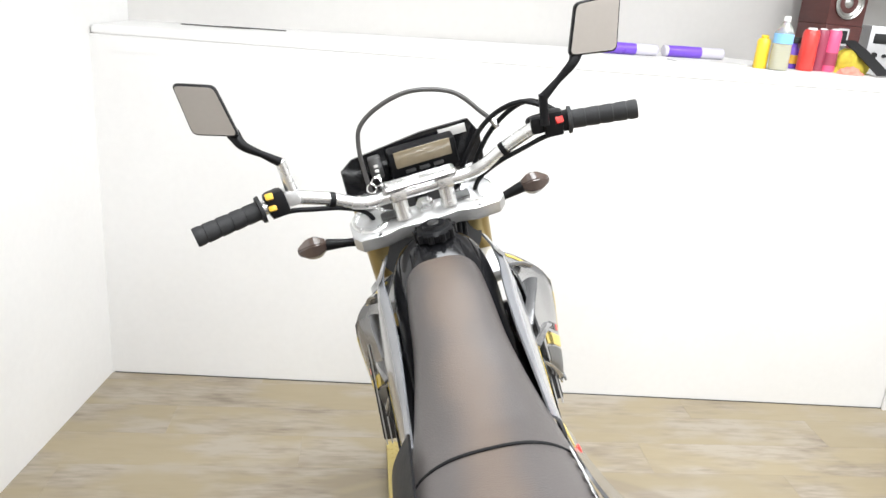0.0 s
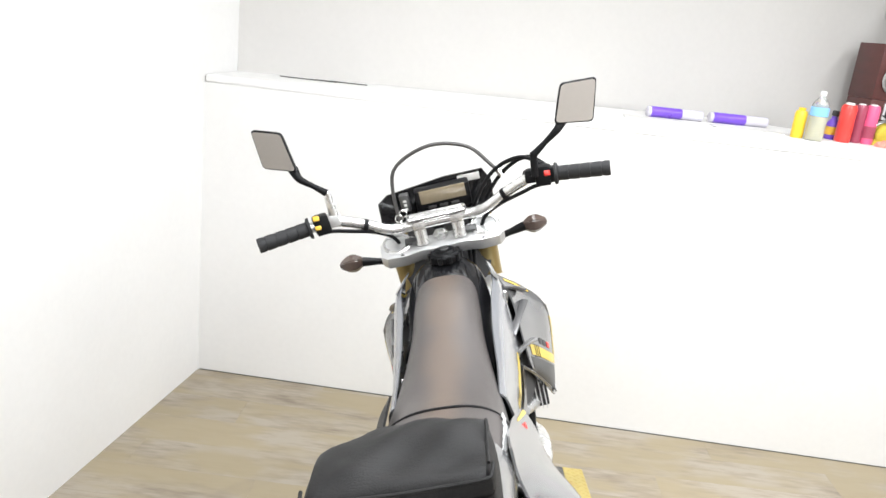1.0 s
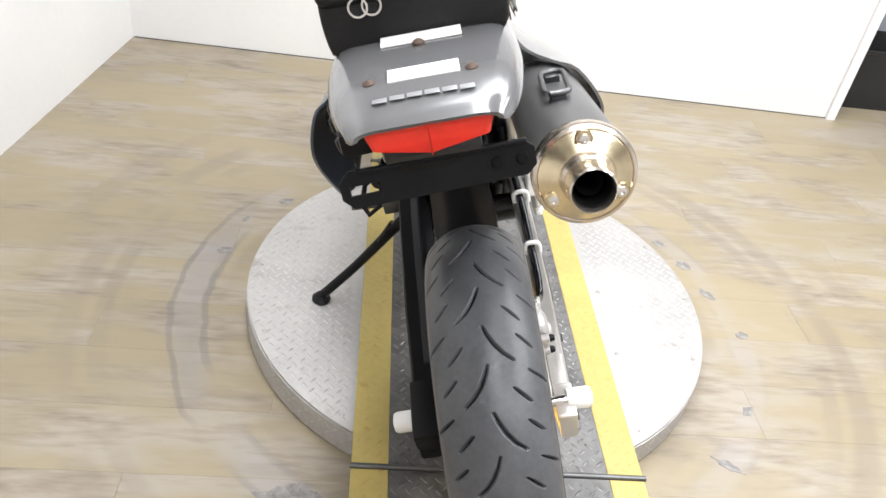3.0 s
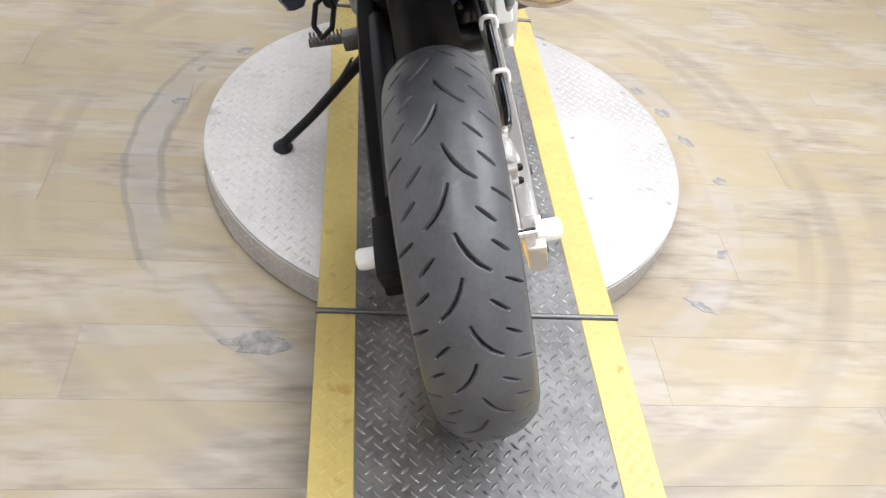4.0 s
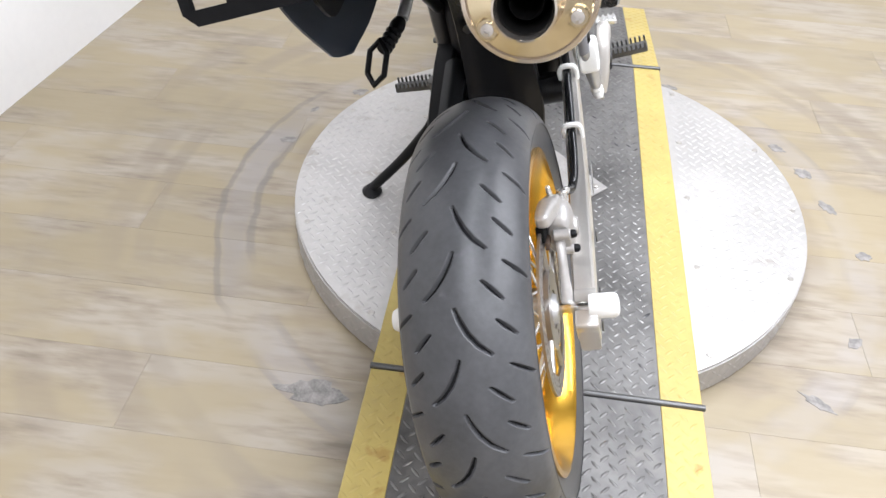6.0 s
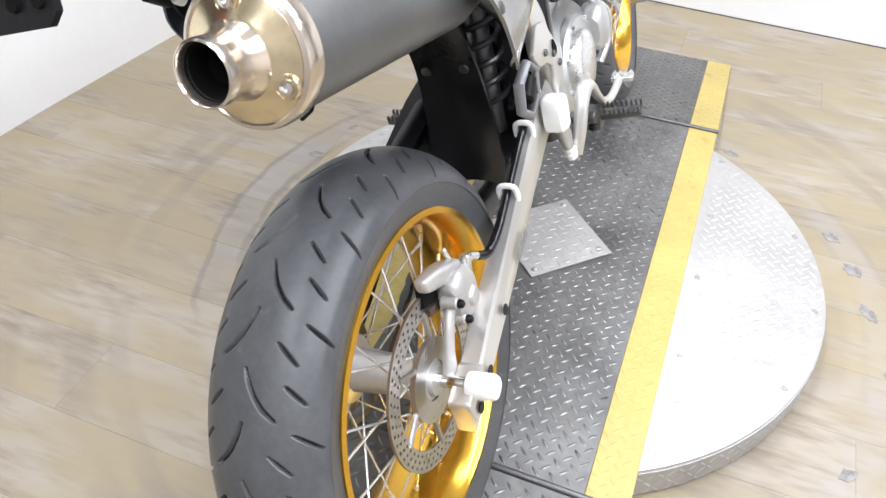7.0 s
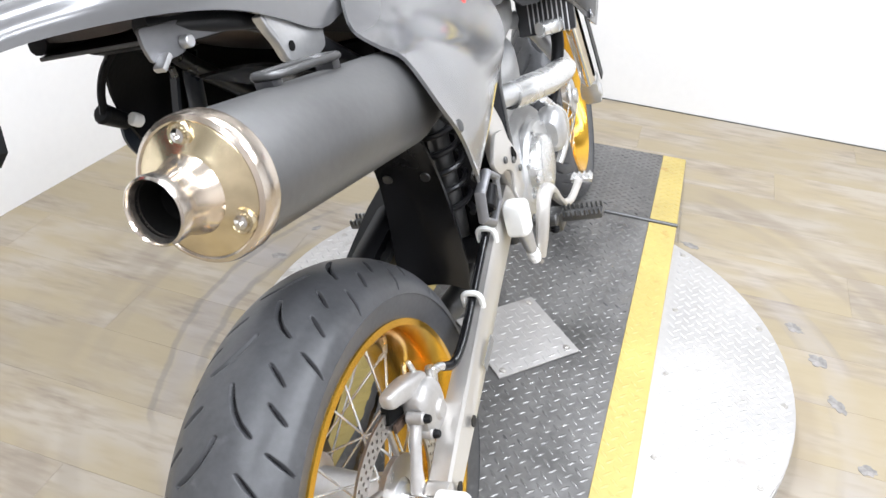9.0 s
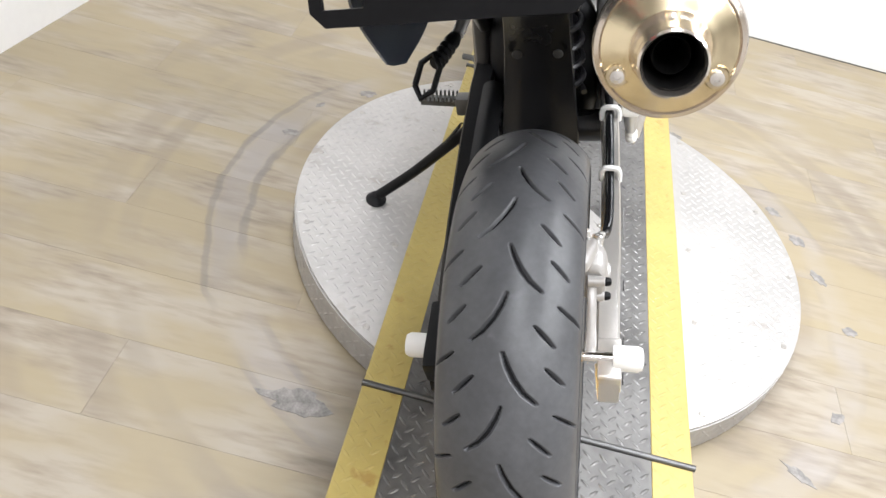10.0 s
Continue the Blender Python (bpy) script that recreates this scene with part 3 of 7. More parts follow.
for sign in (-1, 1):
    part("deck_plate", prism(half_disc(sign), 0.006, at(0, 0, D - 0.003), bevel=0.0015), M_ALU_PLATE, turntable, "bare aluminium tread plate")
lug_edge = R_DISC - 0.012
lugs("deck_relief", lambda x, y: x * x + y * y < lug_edge ** 2 and abs(x) > W_RUN + 0.012, -0.62, 0.62, -0.62, 0.62, 0.031, 0.0250, 0.0060, 0.0020, M_PLATE_LUG, turntable, z=lambda x, y: D)
# dark ring added to draw the shadow line between skirt and floor
part("gap_shade_ring", lathe([(R_DISC - 0.03, 0), (R_DISC - 0.004, 0), (R_DISC - 0.004, 0.007), (R_DISC - 0.03, 0.007)], 96, closed=True), M_STEEL_DARK, turntable, "dark ring standing for the shaded gap under the skirt")
side = lathe([(R_DISC - 0.012, 0.005), (R_DISC, 0.005), (R_DISC, D - 0.007), (R_DISC - 0.012, D - 0.007)], 96, closed=True)
part("side_band", side, M_ALU_PLATE, turntable, "aluminium tread plate skirt")
# relief on the skirt
verts, faces = [], []
nz, na = 3, 180
for i in range(na):
    for j in range(nz):
        th = 2 * math.pi * (i + 0.5) / na
        z0 = 0.012 + j * 0.023
        sgn = 1 if (i + j) % 2 else -1
        base = len(verts)
        for u, v, h in ((-0.0115, 0, 0), (-0.005, -0.003, 0), (0.005, -0.003, 0), (0.0115, 0, 0), (0.005, 0.003, 0), (-0.005, 0.003, 0), (-0.006, 0, 0.0015), (0.006, 0, 0.0015)):
            c, s = math.cos(sgn * 0.785), math.sin(sgn * 0.785)
            w, q = u * c - v * s, u * s + v * c
            t2, rr = th + w / R_DISC, R_DISC + h
            verts.append((rr * math.cos(t2), rr * math.sin(t2), z0 + q))
        faces += [[base + k for k in f] for f in ((0, 1, 6), (1, 2, 7, 6), (2, 3, 7), (3, 4, 7), (4, 5, 6, 7), (5, 0, 6))]
me = bpy.data.meshes.new("side_relief")
me.from_pydata(verts, [], faces)
me.materials.append(M_PLATE_LUG)
tagged(shared("side_relief", me, turntable), kind="stuff")
part("hub_drum", lathe([(0, 0), (0.3, 0), (0.3, D - 0.01), (0, D - 0.01)], 48), M_STEEL_DARK, turntable)


def stripe_plate(x0, x1, y0, y1, z0, z1, thick=0.005):
    bm = bmesh.new()
    v = [bm.verts.new(p) for p in ((x0, y0, z0), (x1, y0, z0), (x1, y1, z1), (x0, y1, z1), (x0, y0, z0 - thick), (x1, y0, z0 - thick), (x1, y1, z1 - thick), (x0, y1, z1 - thick))]
    for q in ((0, 1, 2, 3), (4, 5, 6, 7), (0, 1, 5, 4), (1, 2, 6, 5), (2, 3, 7, 6), (3, 0, 4, 7)):
        bm.faces.new([v[k] for k in q])
    bmesh.ops.recalc_face_normals(bm, faces=bm.faces)
    bmesh.ops.bevel(bm, geom=list(bm.edges), offset=0.0012, segments=1, affect="EDGES")
    return bm


S_IN = 0.238  # inner edge of the yellow stripes
RUN_UP = 0.0025
H = HINGE_Y - 0.006
part("runway_plate", stripe_plate(-S_IN, S_IN, -H, H, D + RUN_UP, D + RUN_UP), M_BLACK_PLATE, turntable, "black painted tread plate, scuffed")
for s in (-1, 1):
    a, b = sorted((s * S_IN, s * W_RUN))
    part("yellow_stripe", stripe_plate(a, b, -H, H, D + RUN_UP, D + RUN_UP), M_YELLOW, turntable, "yellow painted edge stripe")
    lugs("stripe_relief", lambda x, y: True, a + 0.010, b - 0.008, -H + 0.012, H - 0.01, 0.031, 0.0250, 0.0062, 0.0022, M_YELLOW, turntable, z=lambda x, y: D + RUN_UP)
lugs("runway_relief", lambda x, y: not (abs(x) + abs(y) < 0.155), -S_IN + 0.012, S_IN - 0.01, -H + 0.012, H - 0.01, 0.031, 0.0250, 0.0062, 0.0024, M_GLINT_LUG, turntable, z=lambda x, y: D + RUN_UP)
q = 0.149
part("cover_plate", prism([(0, -q), (q, 0), (0, q), (-q, 0)], 0.004, at(0, 0.006, D + RUN_UP + 0.004), bevel=0.001), M_ALU_PLATE, turntable, "bare square cover plate set cornerwise")
lugs("cover_relief", lambda x, y: abs(x) + abs(y) < 0.135, -0.14, 0.14, -0.14, 0.14, 0.031, 0.0250, 0.0060, 0.0014, M_ALU_PLATE, turntable, z=lambda x, y: D + RUN_UP + 0.006)
for x, y in ((0, -0.118), (0.118, 0.006), (0, 0.13), (-0.118, 0.006)):
    part("cover_bolt", lathe([(0, 0), (0.008, 0), (0.007, 0.003), (0.003, 0.0045), (0, 0.0045)], 12, at(x, y, D + RUN_UP + 0.006)), M_SCREW, turntable)
screw_me = None
for ang in (-65.7, -23.5, 0.3, 24.3, 65.7, 114.3, 156.5, 177.5, 203.0, 234.6):
    r = 0.597
    m = at(r * math.cos(radians(ang)), r * math.sin(radians(ang)), D)
    if screw_me is None:
        s0 = part("screw", lathe([(0, 0), (0.0075, 0), (0.0065, 0.0018), (0.002, 0.0022), (0, 0.0012)], 10), M_SCREW, turntable)
        s0.matrix_basis, screw_me = m, s0.data
    else:
        shared("screw", screw_me, turntable, m)
for s in (-1, 1):
    for y in (-0.487, -0.235, 0.01, 0.245, 0.487):
        shared("screw", screw_me, turntable, at(s * 0.345, y, D))

# ramps
RAMP_END, RAMP_LOW = 1.188, 0.006


def ramp(sign):
    label = "level black tread-plate flap with yellow edges hinged to the turntable" if sign < 0 else "sloping black tread-plate ramp with yellow edges hinged to the turntable"
    ob = thing("ramp", label, "ramp", at(0, 0, FLOOR_Z) @ (at(0, 0, 0, 0, 0, 180) if sign > 0 else Matrix()), "turntable ramps")
    level = sign < 0  # one flap lies level, the other slopes down
    y0, y1 = -RAMP_END - (0.25 if level else 0), -HINGE_Y - 0.006
    low = D + RUN_UP if level else RAMP_LOW
    z = lambda x, y: low + (D + RUN_UP - low) * (y - y0) / (y1 - y0)
    part("runway_plate", stripe_plate(-S_IN, S_IN, y0, y1, z(0, y0), z(0, y1)), M_BLACK_PLATE, ob, "black painted tread plate")
    for s in (-1, 1):
        a, b = sorted((s * S_IN, s * W_RUN))
        part("yellow_stripe", stripe_plate(a, b, y0, y1, z(0, y0), z(0, y1)), M_YELLOW, ob, "yellow painted edge stripe")
        lugs("stripe_relief", lambda x, y: True, a + 0.010, b - 0.008, y0 + 0.012, y1 - 0.01, 0.031, 0.0250, 0.0062, 0.0022, M_YELLOW, ob, z=z)
    lugs("runway_relief", lambda x, y: True, -S_IN + 0.012, S_IN - 0.01, y0 + 0.012, y1 - 0.01, 0.031, 0.0250, 0.0062, 0.0024, M_GLINT_LUG, ob, z=z)
    part("hinge", rod((-W_RUN - 0.002, -HINGE_Y, D + 0.003), (W_RUN + 0.004, -HINGE_Y, D + 0.003), 0.0065, 10), M_STEEL_DARK, ob, "dark steel hinge rod")
    for s in (-1, 1):
        sidep = prism([(y0 + 0.05, 0.0), (y1, 0.0), (y1, z(0, y1) - 0.006), (y0 + 0.05, z(0, y0 + 0.05) - 0.006)], 0.004, Matrix(((0, 0, 1, s * (W_RUN - 0.012)), (1, 0, 0, 0), (0, 1, 0, 0), (0, 0, 0, 1))))
        part("side_rail", sidep, M_STEEL_DARK, ob)
    return ob


ramp(-1)
ramp(1)

# ---------------------------------------------------------------- motorcycle
LEAN = 16.5
BIKE = pose(0.018, -0.70, -0.010, 0, -LEAN, 1.0)
REAR_POSE = pose(-0.0712, -0.729, 0.3195, 0, -15.8, 0.5)
bike = thing("motorcycle", "grey and black supermoto motorcycle leaning on its side stand", "motorcycle", BIKE)


def tyre(name, R, half, rim_r, rim_half, parent, pitches, seg=1152, sub=6, shift=0.0):
    """A road tyre with cut grooves, axis along x."""
    prof = smooth_path([(-rim_half, rim_r - 0.004, 0), (-rim_half - 0.004, rim_r + 0.012, 0), (-half + 0.001, rim_r + 0.040, 0), (-half, R - 0.048, 0), (-half * 0.90, R - 0.031, 0),
                        (-half * 0.62, R - 0.0125, 0), (-half * 0.3, R - 0.0028, 0), (0, R, 0), (half * 0.3, R - 0.0028, 0), (half * 0.62, R - 0.0125, 0), (half * 0.90, R - 0.031, 0),
                        (half, R - 0.048, 0), (half - 0.001, rim_r + 0.040, 0), (rim_half + 0.004, rim_r + 0.012, 0), (rim_half, rim_r - 0.004, 0)], sub)
    k = len(prof)
    P = np.array([(v.x, v.y) for v in prof])
    # arc length from the crown
    d = np.hypot(*np.diff(P, axis=0).T)
    u = np.r_[0, np.cumsum(d)]
    u -= u[k // 2]
    nrm = np.gradient(P, axis=0)
    nrm = np.stack([-nrm[:, 1], nrm[:, 0]], 1)
    nrm /= np.linalg.norm(nrm, axis=1)[:, None]
    pitch = 2 * math.pi * R / pitches
    w = half / 0.0815

    def seg_dist(s, uu, a, b):
        ax, ay = a
        bx, by = b
        vx, vy = bx - ax, by - ay
        t = np.clip(((s - ax) * vx + (uu - ay) * vy) / (vx * vx + vy * vy), 0, 1)
        return np.hypot(s - ax - t * vx, uu - ay - t * vy), t

    # grooves of one pitch: (share of a pitch along, metres across), and their half width
    right = [([(0.0, 0.000), (-0.110, 0.005), (-0.230, 0.013), (-0.340, 0.024), (-0.430, 0.038)], 0.0023),
             ([(0.250, 0.033), (0.081, 0.056)], 0.0018), ([(-0.121, 0.048), (-0.267, 0.071)], 0.0018), ([(-0.550, 0.060), (-0.696, 0.093)], 0.0016)]
    lines = []
    for g, hw0 in right:
        lines.append(([(a * pitch, b * w) for a, b in g], hw0 * w))
        lines.append(([((a + 0.53) * pitch, -b * w) for a, b in g], hw0 * w))
    th = np.arange(seg) * 2 * math.pi / seg
    # the pitch runs a little longer over one part of the round, as road tyres have it
    turn_s = 2 * math.pi * R
    knots = np.array([0.0, 0.175, 0.585, 1.0])
    long_share = (0.585 - 0.175) * turn_s / (0.1236 * R / 0.3265)
    marks = np.array([0.0, (pitches - long_share) * 0.175 / 0.59, (pitches - long_share) * 0.175 / 0.59 + long_share, float(pitches)])
    S = -(np.interp(th / (2 * math.pi), knots, marks) * pitch) + shift
    S = S % pitch
    depth = np.zeros((seg, k))
    U = np.broadcast_to(u, (seg, k))
    SS = np.broadcast_to(S[:, None], (seg, k))
    for pts, hw0 in lines:
        n = len(pts) - 1
        for c in range(n):
            for off in (-2 * pitch, -pitch, 0, pitch, 2 * pitch):
                dd, t = seg_dist(SS, U, (pts[c][0] + off, pts[c][1]), (pts[c + 1][0] + off, pts[c + 1][1]))
                pos = (c + t) / n
                hw = hw0 * (0.45 + 0.75 * np.sin(np.pi * np.clip(pos * 0.9 + 0.05, 0, 1)) ** 0.6)
                depth = np.maximum(depth, np.clip((hw + 0.0006 - dd) / 0.0010, 0, 1))
    off = depth * 0.0058
    y = P[None, :, 1] + nrm[None, :, 1] * 0 - off * np.abs(nrm[None, :, 1])
    x = P[None, :, 0] - off * nrm[None, :, 0] * np.sign(nrm[None, :, 1])
    co = np.stack([x, y * np.cos(th)[:, None], y * np.sin(th)[:, None]], -1).reshape(-1, 3)
    i, j = np.meshgrid(np.arange(seg), np.arange(k - 1), indexing="ij")
    a = i * k + j
    b = ((i + 1) % seg) * k + j
    faces = np.stack([a, b, b + 1, a + 1], -1).reshape(-1, 4)
    # faces at the groove floors take the shade-darkened rubber
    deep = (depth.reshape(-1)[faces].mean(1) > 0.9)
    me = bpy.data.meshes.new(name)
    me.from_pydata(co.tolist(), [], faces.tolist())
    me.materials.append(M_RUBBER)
    me.materials.append(M_GROOVE_SHADE)
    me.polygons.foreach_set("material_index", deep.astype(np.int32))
    me.polygons.foreach_set("use_smooth", np.ones(len(faces), bool))
    me.validate()
    return shared(name, me, parent, label="black road tyre with curved grooves, unworn")


AX_X = Matrix(((0, 0, 1, 0), (1, 0, 0, 0), (0, 1, 0, 0), (0, 0, 0, 1)))  # z of a lathe to x


def disc_ring(r0, r1, thick, nr, na, skip, m):
    """A brake disc: a ring with rows of drilled holes."""
    bm = bmesh.new()
    rows = {}
    for lay in (-1, 1):
        for i in range(nr + 1):
            for j in range(na):
                r, t = r0 + (r1 - r0) * i / nr, 2 * math.pi * j / na
                rows[lay, i, j] = bm.verts.new((r * math.cos(t), r * math.sin(t), lay * thick / 2))
    hole = lambda i, j: 0 < i < nr - 1 and skip(i, j % na)
    for i in range(nr):
        for j in range(na):
            if hole(i, j):
                q = [(i, j), (i + 1, j), (i + 1, (j + 1) % na), (i, (j + 1) % na)]
                for p0, p1 in zip(q, q[1:] + q[:1]):
                    bm.faces.new((rows[-1, *p0], rows[-1, *p1], rows[1, *p1], rows[1, *p0]))
                continue
            for lay in (-1, 1):
                bm.faces.new((rows[lay, i, j], rows[lay, i + 1, j], rows[lay, i + 1, (j + 1) % na], rows[lay, i, (j + 1) % na]))
    for i in (0, nr):
        for j in range(na):
            bm.faces.new((rows[-1, i, j], rows[-1, i, (j + 1) % na], rows[1, i, (j + 1) % na], rows[1, i, j]))
    bm.transform(m)
    return bm


def wheel(name, label, m, R, half, rim_r, rim_half, hub_half, disc_x, disc_r, parent, pitches):
    ob = new(name)
    ob.empty_display_size = 0.05
    ob.parent, ob.matrix_basis = parent, m
    tagged(ob, label)
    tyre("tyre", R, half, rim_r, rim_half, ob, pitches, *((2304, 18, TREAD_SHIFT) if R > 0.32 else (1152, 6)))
    prof = [(rim_r - 0.004, -rim_half), (rim_r + 0.007, -rim_half - 0.002), (rim_r + 0.007, -rim_half - 0.006), (rim_r - 0.002, -rim_half - 0.007), (rim_r - 0.012, -rim_half + 0.004), (rim_r - 0.020, -rim_half * 0.55), (rim_r - 0.024, -0.012),
            (rim_r - 0.026, 0), (rim_r - 0.024, 0.012), (rim_r - 0.020, rim_half * 0.55), (rim_r - 0.012, rim_half - 0.004), (rim_r - 0.002, rim_half + 0.007), (rim_r + 0.007, rim_half + 0.006), (rim_r + 0.007, rim_half + 0.002), (rim_r - 0.004, rim_half),
            (rim_r - 0.009, rim_half * 0.5), (rim_r - 0.014, 0), (rim_r - 0.009, -rim_half * 0.5)]
    part("rim", lathe(prof, 96, AX_X, closed=True), M_GOLD, ob, "gold anodised aluminium rim")
    hub = lathe([(0, -hub_half), (0.022, -hub_half), (0.024, -hub_half + 0.008), (0.050, -hub_half + 0.010), (0.052, -hub_half + 0.016), (0.034, -hub_half + 0.026), (0.030, 0),
                 (0.034, hub_half - 0.026), (0.052, hub_half - 0.016), (0.050, hub_half - 0.010), (0.024, hub_half - 0.008), (0.022, hub_half), (0, hub_half)], 40, AX_X)
    part("hub", hub, M_ALU, ob, "cast aluminium hub")
    # spokes, crossed in pairs
    spoke_me = None
    for k in range(36):
        side = 1 if k % 2 else -1
        t1 = 2 * math.pi * (k + 0.5) / 36
        swing = radians(42) * (1 if (k // 2) % 2 else -1)
        t0 = t1 + swing
        a = Vector((side * (hub_half - 0.014), 0.049 * math.cos(t0), 0.049 * math.sin(t0)))
        b = Vector((side * 0.008, (rim_r - 0.022) * math.cos(t1), (rim_r - 0.022) * math.sin(t1)))
        mm = axis_to(a, b)
        n = (b - a).length
        if spoke_me is None:
            s0 = part("spoke", lathe([(0, -0.003), (0.0019, -0.003), (0.0019, n - 0.016), (0.0036, n - 0.016), (0.0034, n + 0.002), (0, n + 0.002)], 8), M_ALU_BRIGHT, ob, "bright steel spoke")
            s0.matrix_basis, spoke_me = mm, s0.data
        else:
            shared("spoke", spoke_me, ob, mm, "bright steel spoke")
    d = disc_ring(disc_r - 0.030, disc_r, 0.004, 7, 150, lambda i, j: (i in (1, 3, 5)) and (j + (i // 2)) % 3 == 0, Matrix.Translation((disc_x, 0, 0)) @ AX_X)
    part("brake_disc", d, M_DISC, ob, "drilled steel brake disc")
    carrier = part("disc_carrier", lathe([(0.030, -0.004), (0.062, -0.004), (0.062, 0.004), (0.030, 0.004)], 32, Matrix.Translation((disc_x, 0, 0)) @ AX_X, closed=True), M_DISC, ob, "cast disc carrier")
    for k in range(6):
        t = 2 * math.pi * k / 6
        c = Vector((disc_x, 0.0, 0.0))
        part("carrier_arm", rod(c + 0.055 * Vector((0, math.cos(t), math.sin(t))), c + (disc_r - 0.026) * Vector((0, math.cos(t + 0.25), math.sin(t + 0.25))), 0.0045, 8), M_DISC, carrier)
    return ob


R_REAR, R_FRONT = 0.3265, 0.306
TREAD_SHIFT = 0.0237
AXLE = BIKE.inverted() @ REAR_POSE  # the rear axle seen from the frame
rear = wheel("rear_wheel", "rear wire-spoked wheel with gold rim", AXLE, R_REAR, 0.0815, 0.237, 0.0675, 0.078, 0.068, 0.130, bike, 17)
STEER = 5.0
def rounded(pts, r, n=4):
    """A closed outline with its corners rounded."""
    pts = [Vector((x, y)) for x, y in pts]
    out = []
    for k, p in enumerate(pts):
        a, b = pts[k - 1] - p, pts[(k + 1) % len(pts)] - p
        ra, rb = min(r, a.length * 0.48), min(r, b.length * 0.48)
        q0, q1 = p + a.normalized() * ra, p + b.normalized() * rb
        for i in range(n + 1):
            t = i / n
            out.append(tuple(q0 * (1 - t) ** 2 + p * 2 * t * (1 - t) + q1 * t * t))
    return out


# steering axis through the top clamp
CL = Vector((0, 0.975, 1.10))
RAKE = 26.0
down = Vector((0, math.sin(radians(RAKE)), -math.cos(radians(RAKE))))
TURN_BAR = Matrix.Translation(CL) @ Matrix.Rotation(radians(STEER), 4, -down) @ Matrix.Translation(-CL)


def steered(name, bm, mat, label="", parent=None, **kw):
    bm.transform(TURN_BAR)
    return part(name, bm, mat, parent or bike, label, **kw)


F_AXLE = Vector((0, 1.452, 0.290))
front = wheel("front_wheel", "front wire-spoked wheel with gold rim", TURN_BAR @ Matrix.Translation(F_AXLE) @ at(0, 0, 0, 35), R_FRONT, 0.0615, 0.220, 0.045, 0.062, -0.062, 0.150, bike, 16)
FX = 0.107
fork_dir = -down
for s in (-1, 1):
    foot = F_AXLE + Vector((s * FX, -0.012, 0.01))
    top = foot + fork_dir * ((1.135 - foot.z) / fork_dir.z)
    mid = foot + fork_dir * 0.33
    steered("fork_outer_tube", rod(mid, top - fork_dir * 0.012, 0.0265, 24, bevel=0.003), M_FORK, "dull gold fork tube")
    steered("fork_inner_tube", rod(foot + fork_dir * 0.03, mid, 0.0225, 20), M_CHROME, "chrome fork tube")
    cap = lathe([(0, 0), (0.024, 0), (0.024, 0.006), (0.013, 0.008), (0.013, 0.016), (0.011, 0.018), (0.004, 0.018), (0, 0.015)], 6, axis_to(top - fork_dir * 0.002, top + fork_dir))
    steered("fork_cap", cap, M_ALU_BRIGHT, "aluminium fork cap")
    lug = box(0.05, 0.055, 0.085, Matrix.Translation(foot) @ at(0, 0.0, 0.01, RAKE), 0.012)
    rod(foot + Vector((-s * 0.03, 0, 0)), foot + Vector((s * 0.028, 0, 0)), 0.021, 20, bevel=0.003, bm=lug)
    steered("axle_lug", lug, M_ALU, "cast axle holder")
    guard = [[foot + fork_dir * h + Vector((s * (0.034 + 0.004 * math.sin(k)), 0.034 * math.cos(k) + 0.006, 0.034 * math.sin(k) * 0.3)) for k in (-0.6, 0.1, 0.8, 1.6, 2.4)] for h in (0.04, 0.14, 0.27, 0.37)]
    steered("fork_guard", shell(spline_rows(guard, 3), 0.003), M_BLACK, "black plastic fork guard")
# clamps
for z, thick, name in ((1.098, 0.032, "top_clamp"), (0.925, 0.036, "lower_clamp")):
    c = CL + fork_dir * ((z - CL.z) / fork_dir.z)
    out = [(-0.148, -0.022), (-0.135, -0.036), (-0.09, -0.038), (-0.055, -0.030), (0.0, -0.034), (0.055, -0.030), (0.09, -0.038), (0.135, -0.036), (0.148, -0.022),
           (0.148, 0.022), (0.135, 0.036), (0.085, 0.040), (0.05, 0.020), (-0.05, 0.020), (-0.085, 0.040), (-0.135, 0.036), (-0.148, 0.022)]
    steered(name, prism(out, thick, Matrix.Translation(c) @ at(0, -0.01, 0, RAKE), bevel=0.006), M_ALU, "cast aluminium fork clamp")
for s in (-1, 1):
    c = CL + Vector((s * FX, -0.002, 0.016))
    ring = lathe([(0.027, -0.004), (0.036, -0.004), (0.037, 0.003), (0.034, 0.006), (0.028, 0.006)], 28, Matrix.Translation(c) @ at(0, 0, 0, RAKE), closed=True)
    steered("clamp_collar", ring, M_ALU_BRIGHT, "machined clamp collar")
    steered("pinch_bolt", rod(c + Vector((s * -0.010, -0.044, -0.022)), c + Vector((s * -0.010, -0.028, -0.020)), 0.006, 10, bevel=0.001), M_STEEL_DARK, "dark pinch bolt")
    # no real hollow: a dark block paints the pocket's shade
    steered("pocket_shade", box(0.042, 0.020, 0.006, Matrix.Translation(CL + Vector((s * 0.066, -0.016, 0.020))) @ at(0, 0, 0, RAKE), 0.003), M_STEEL_DARK, "dark block standing for the shade in a casting pocket")
steer_nut = lathe([(0, 0), (0.018, 0), (0.018, 0.010), (0.008, 0.012), (0.008, 0.005), (0, 0.004)], 6, Matrix.Translation(CL + Vector((0, -0.012, 0.016))) @ at(0, 0, 0, RAKE))
steered("steering_nut", steer_nut, M_ALU_BRIGHT, "steel steering stem nut")
lock = lathe([(0, 0), (0.014, 0), (0.013, 0.009), (0.006, 0.010), (0, 0.008)], 20, Matrix.Translation(CL + Vector((0, 0.03, 0.02))) @ at(0, 0, 0, RAKE))
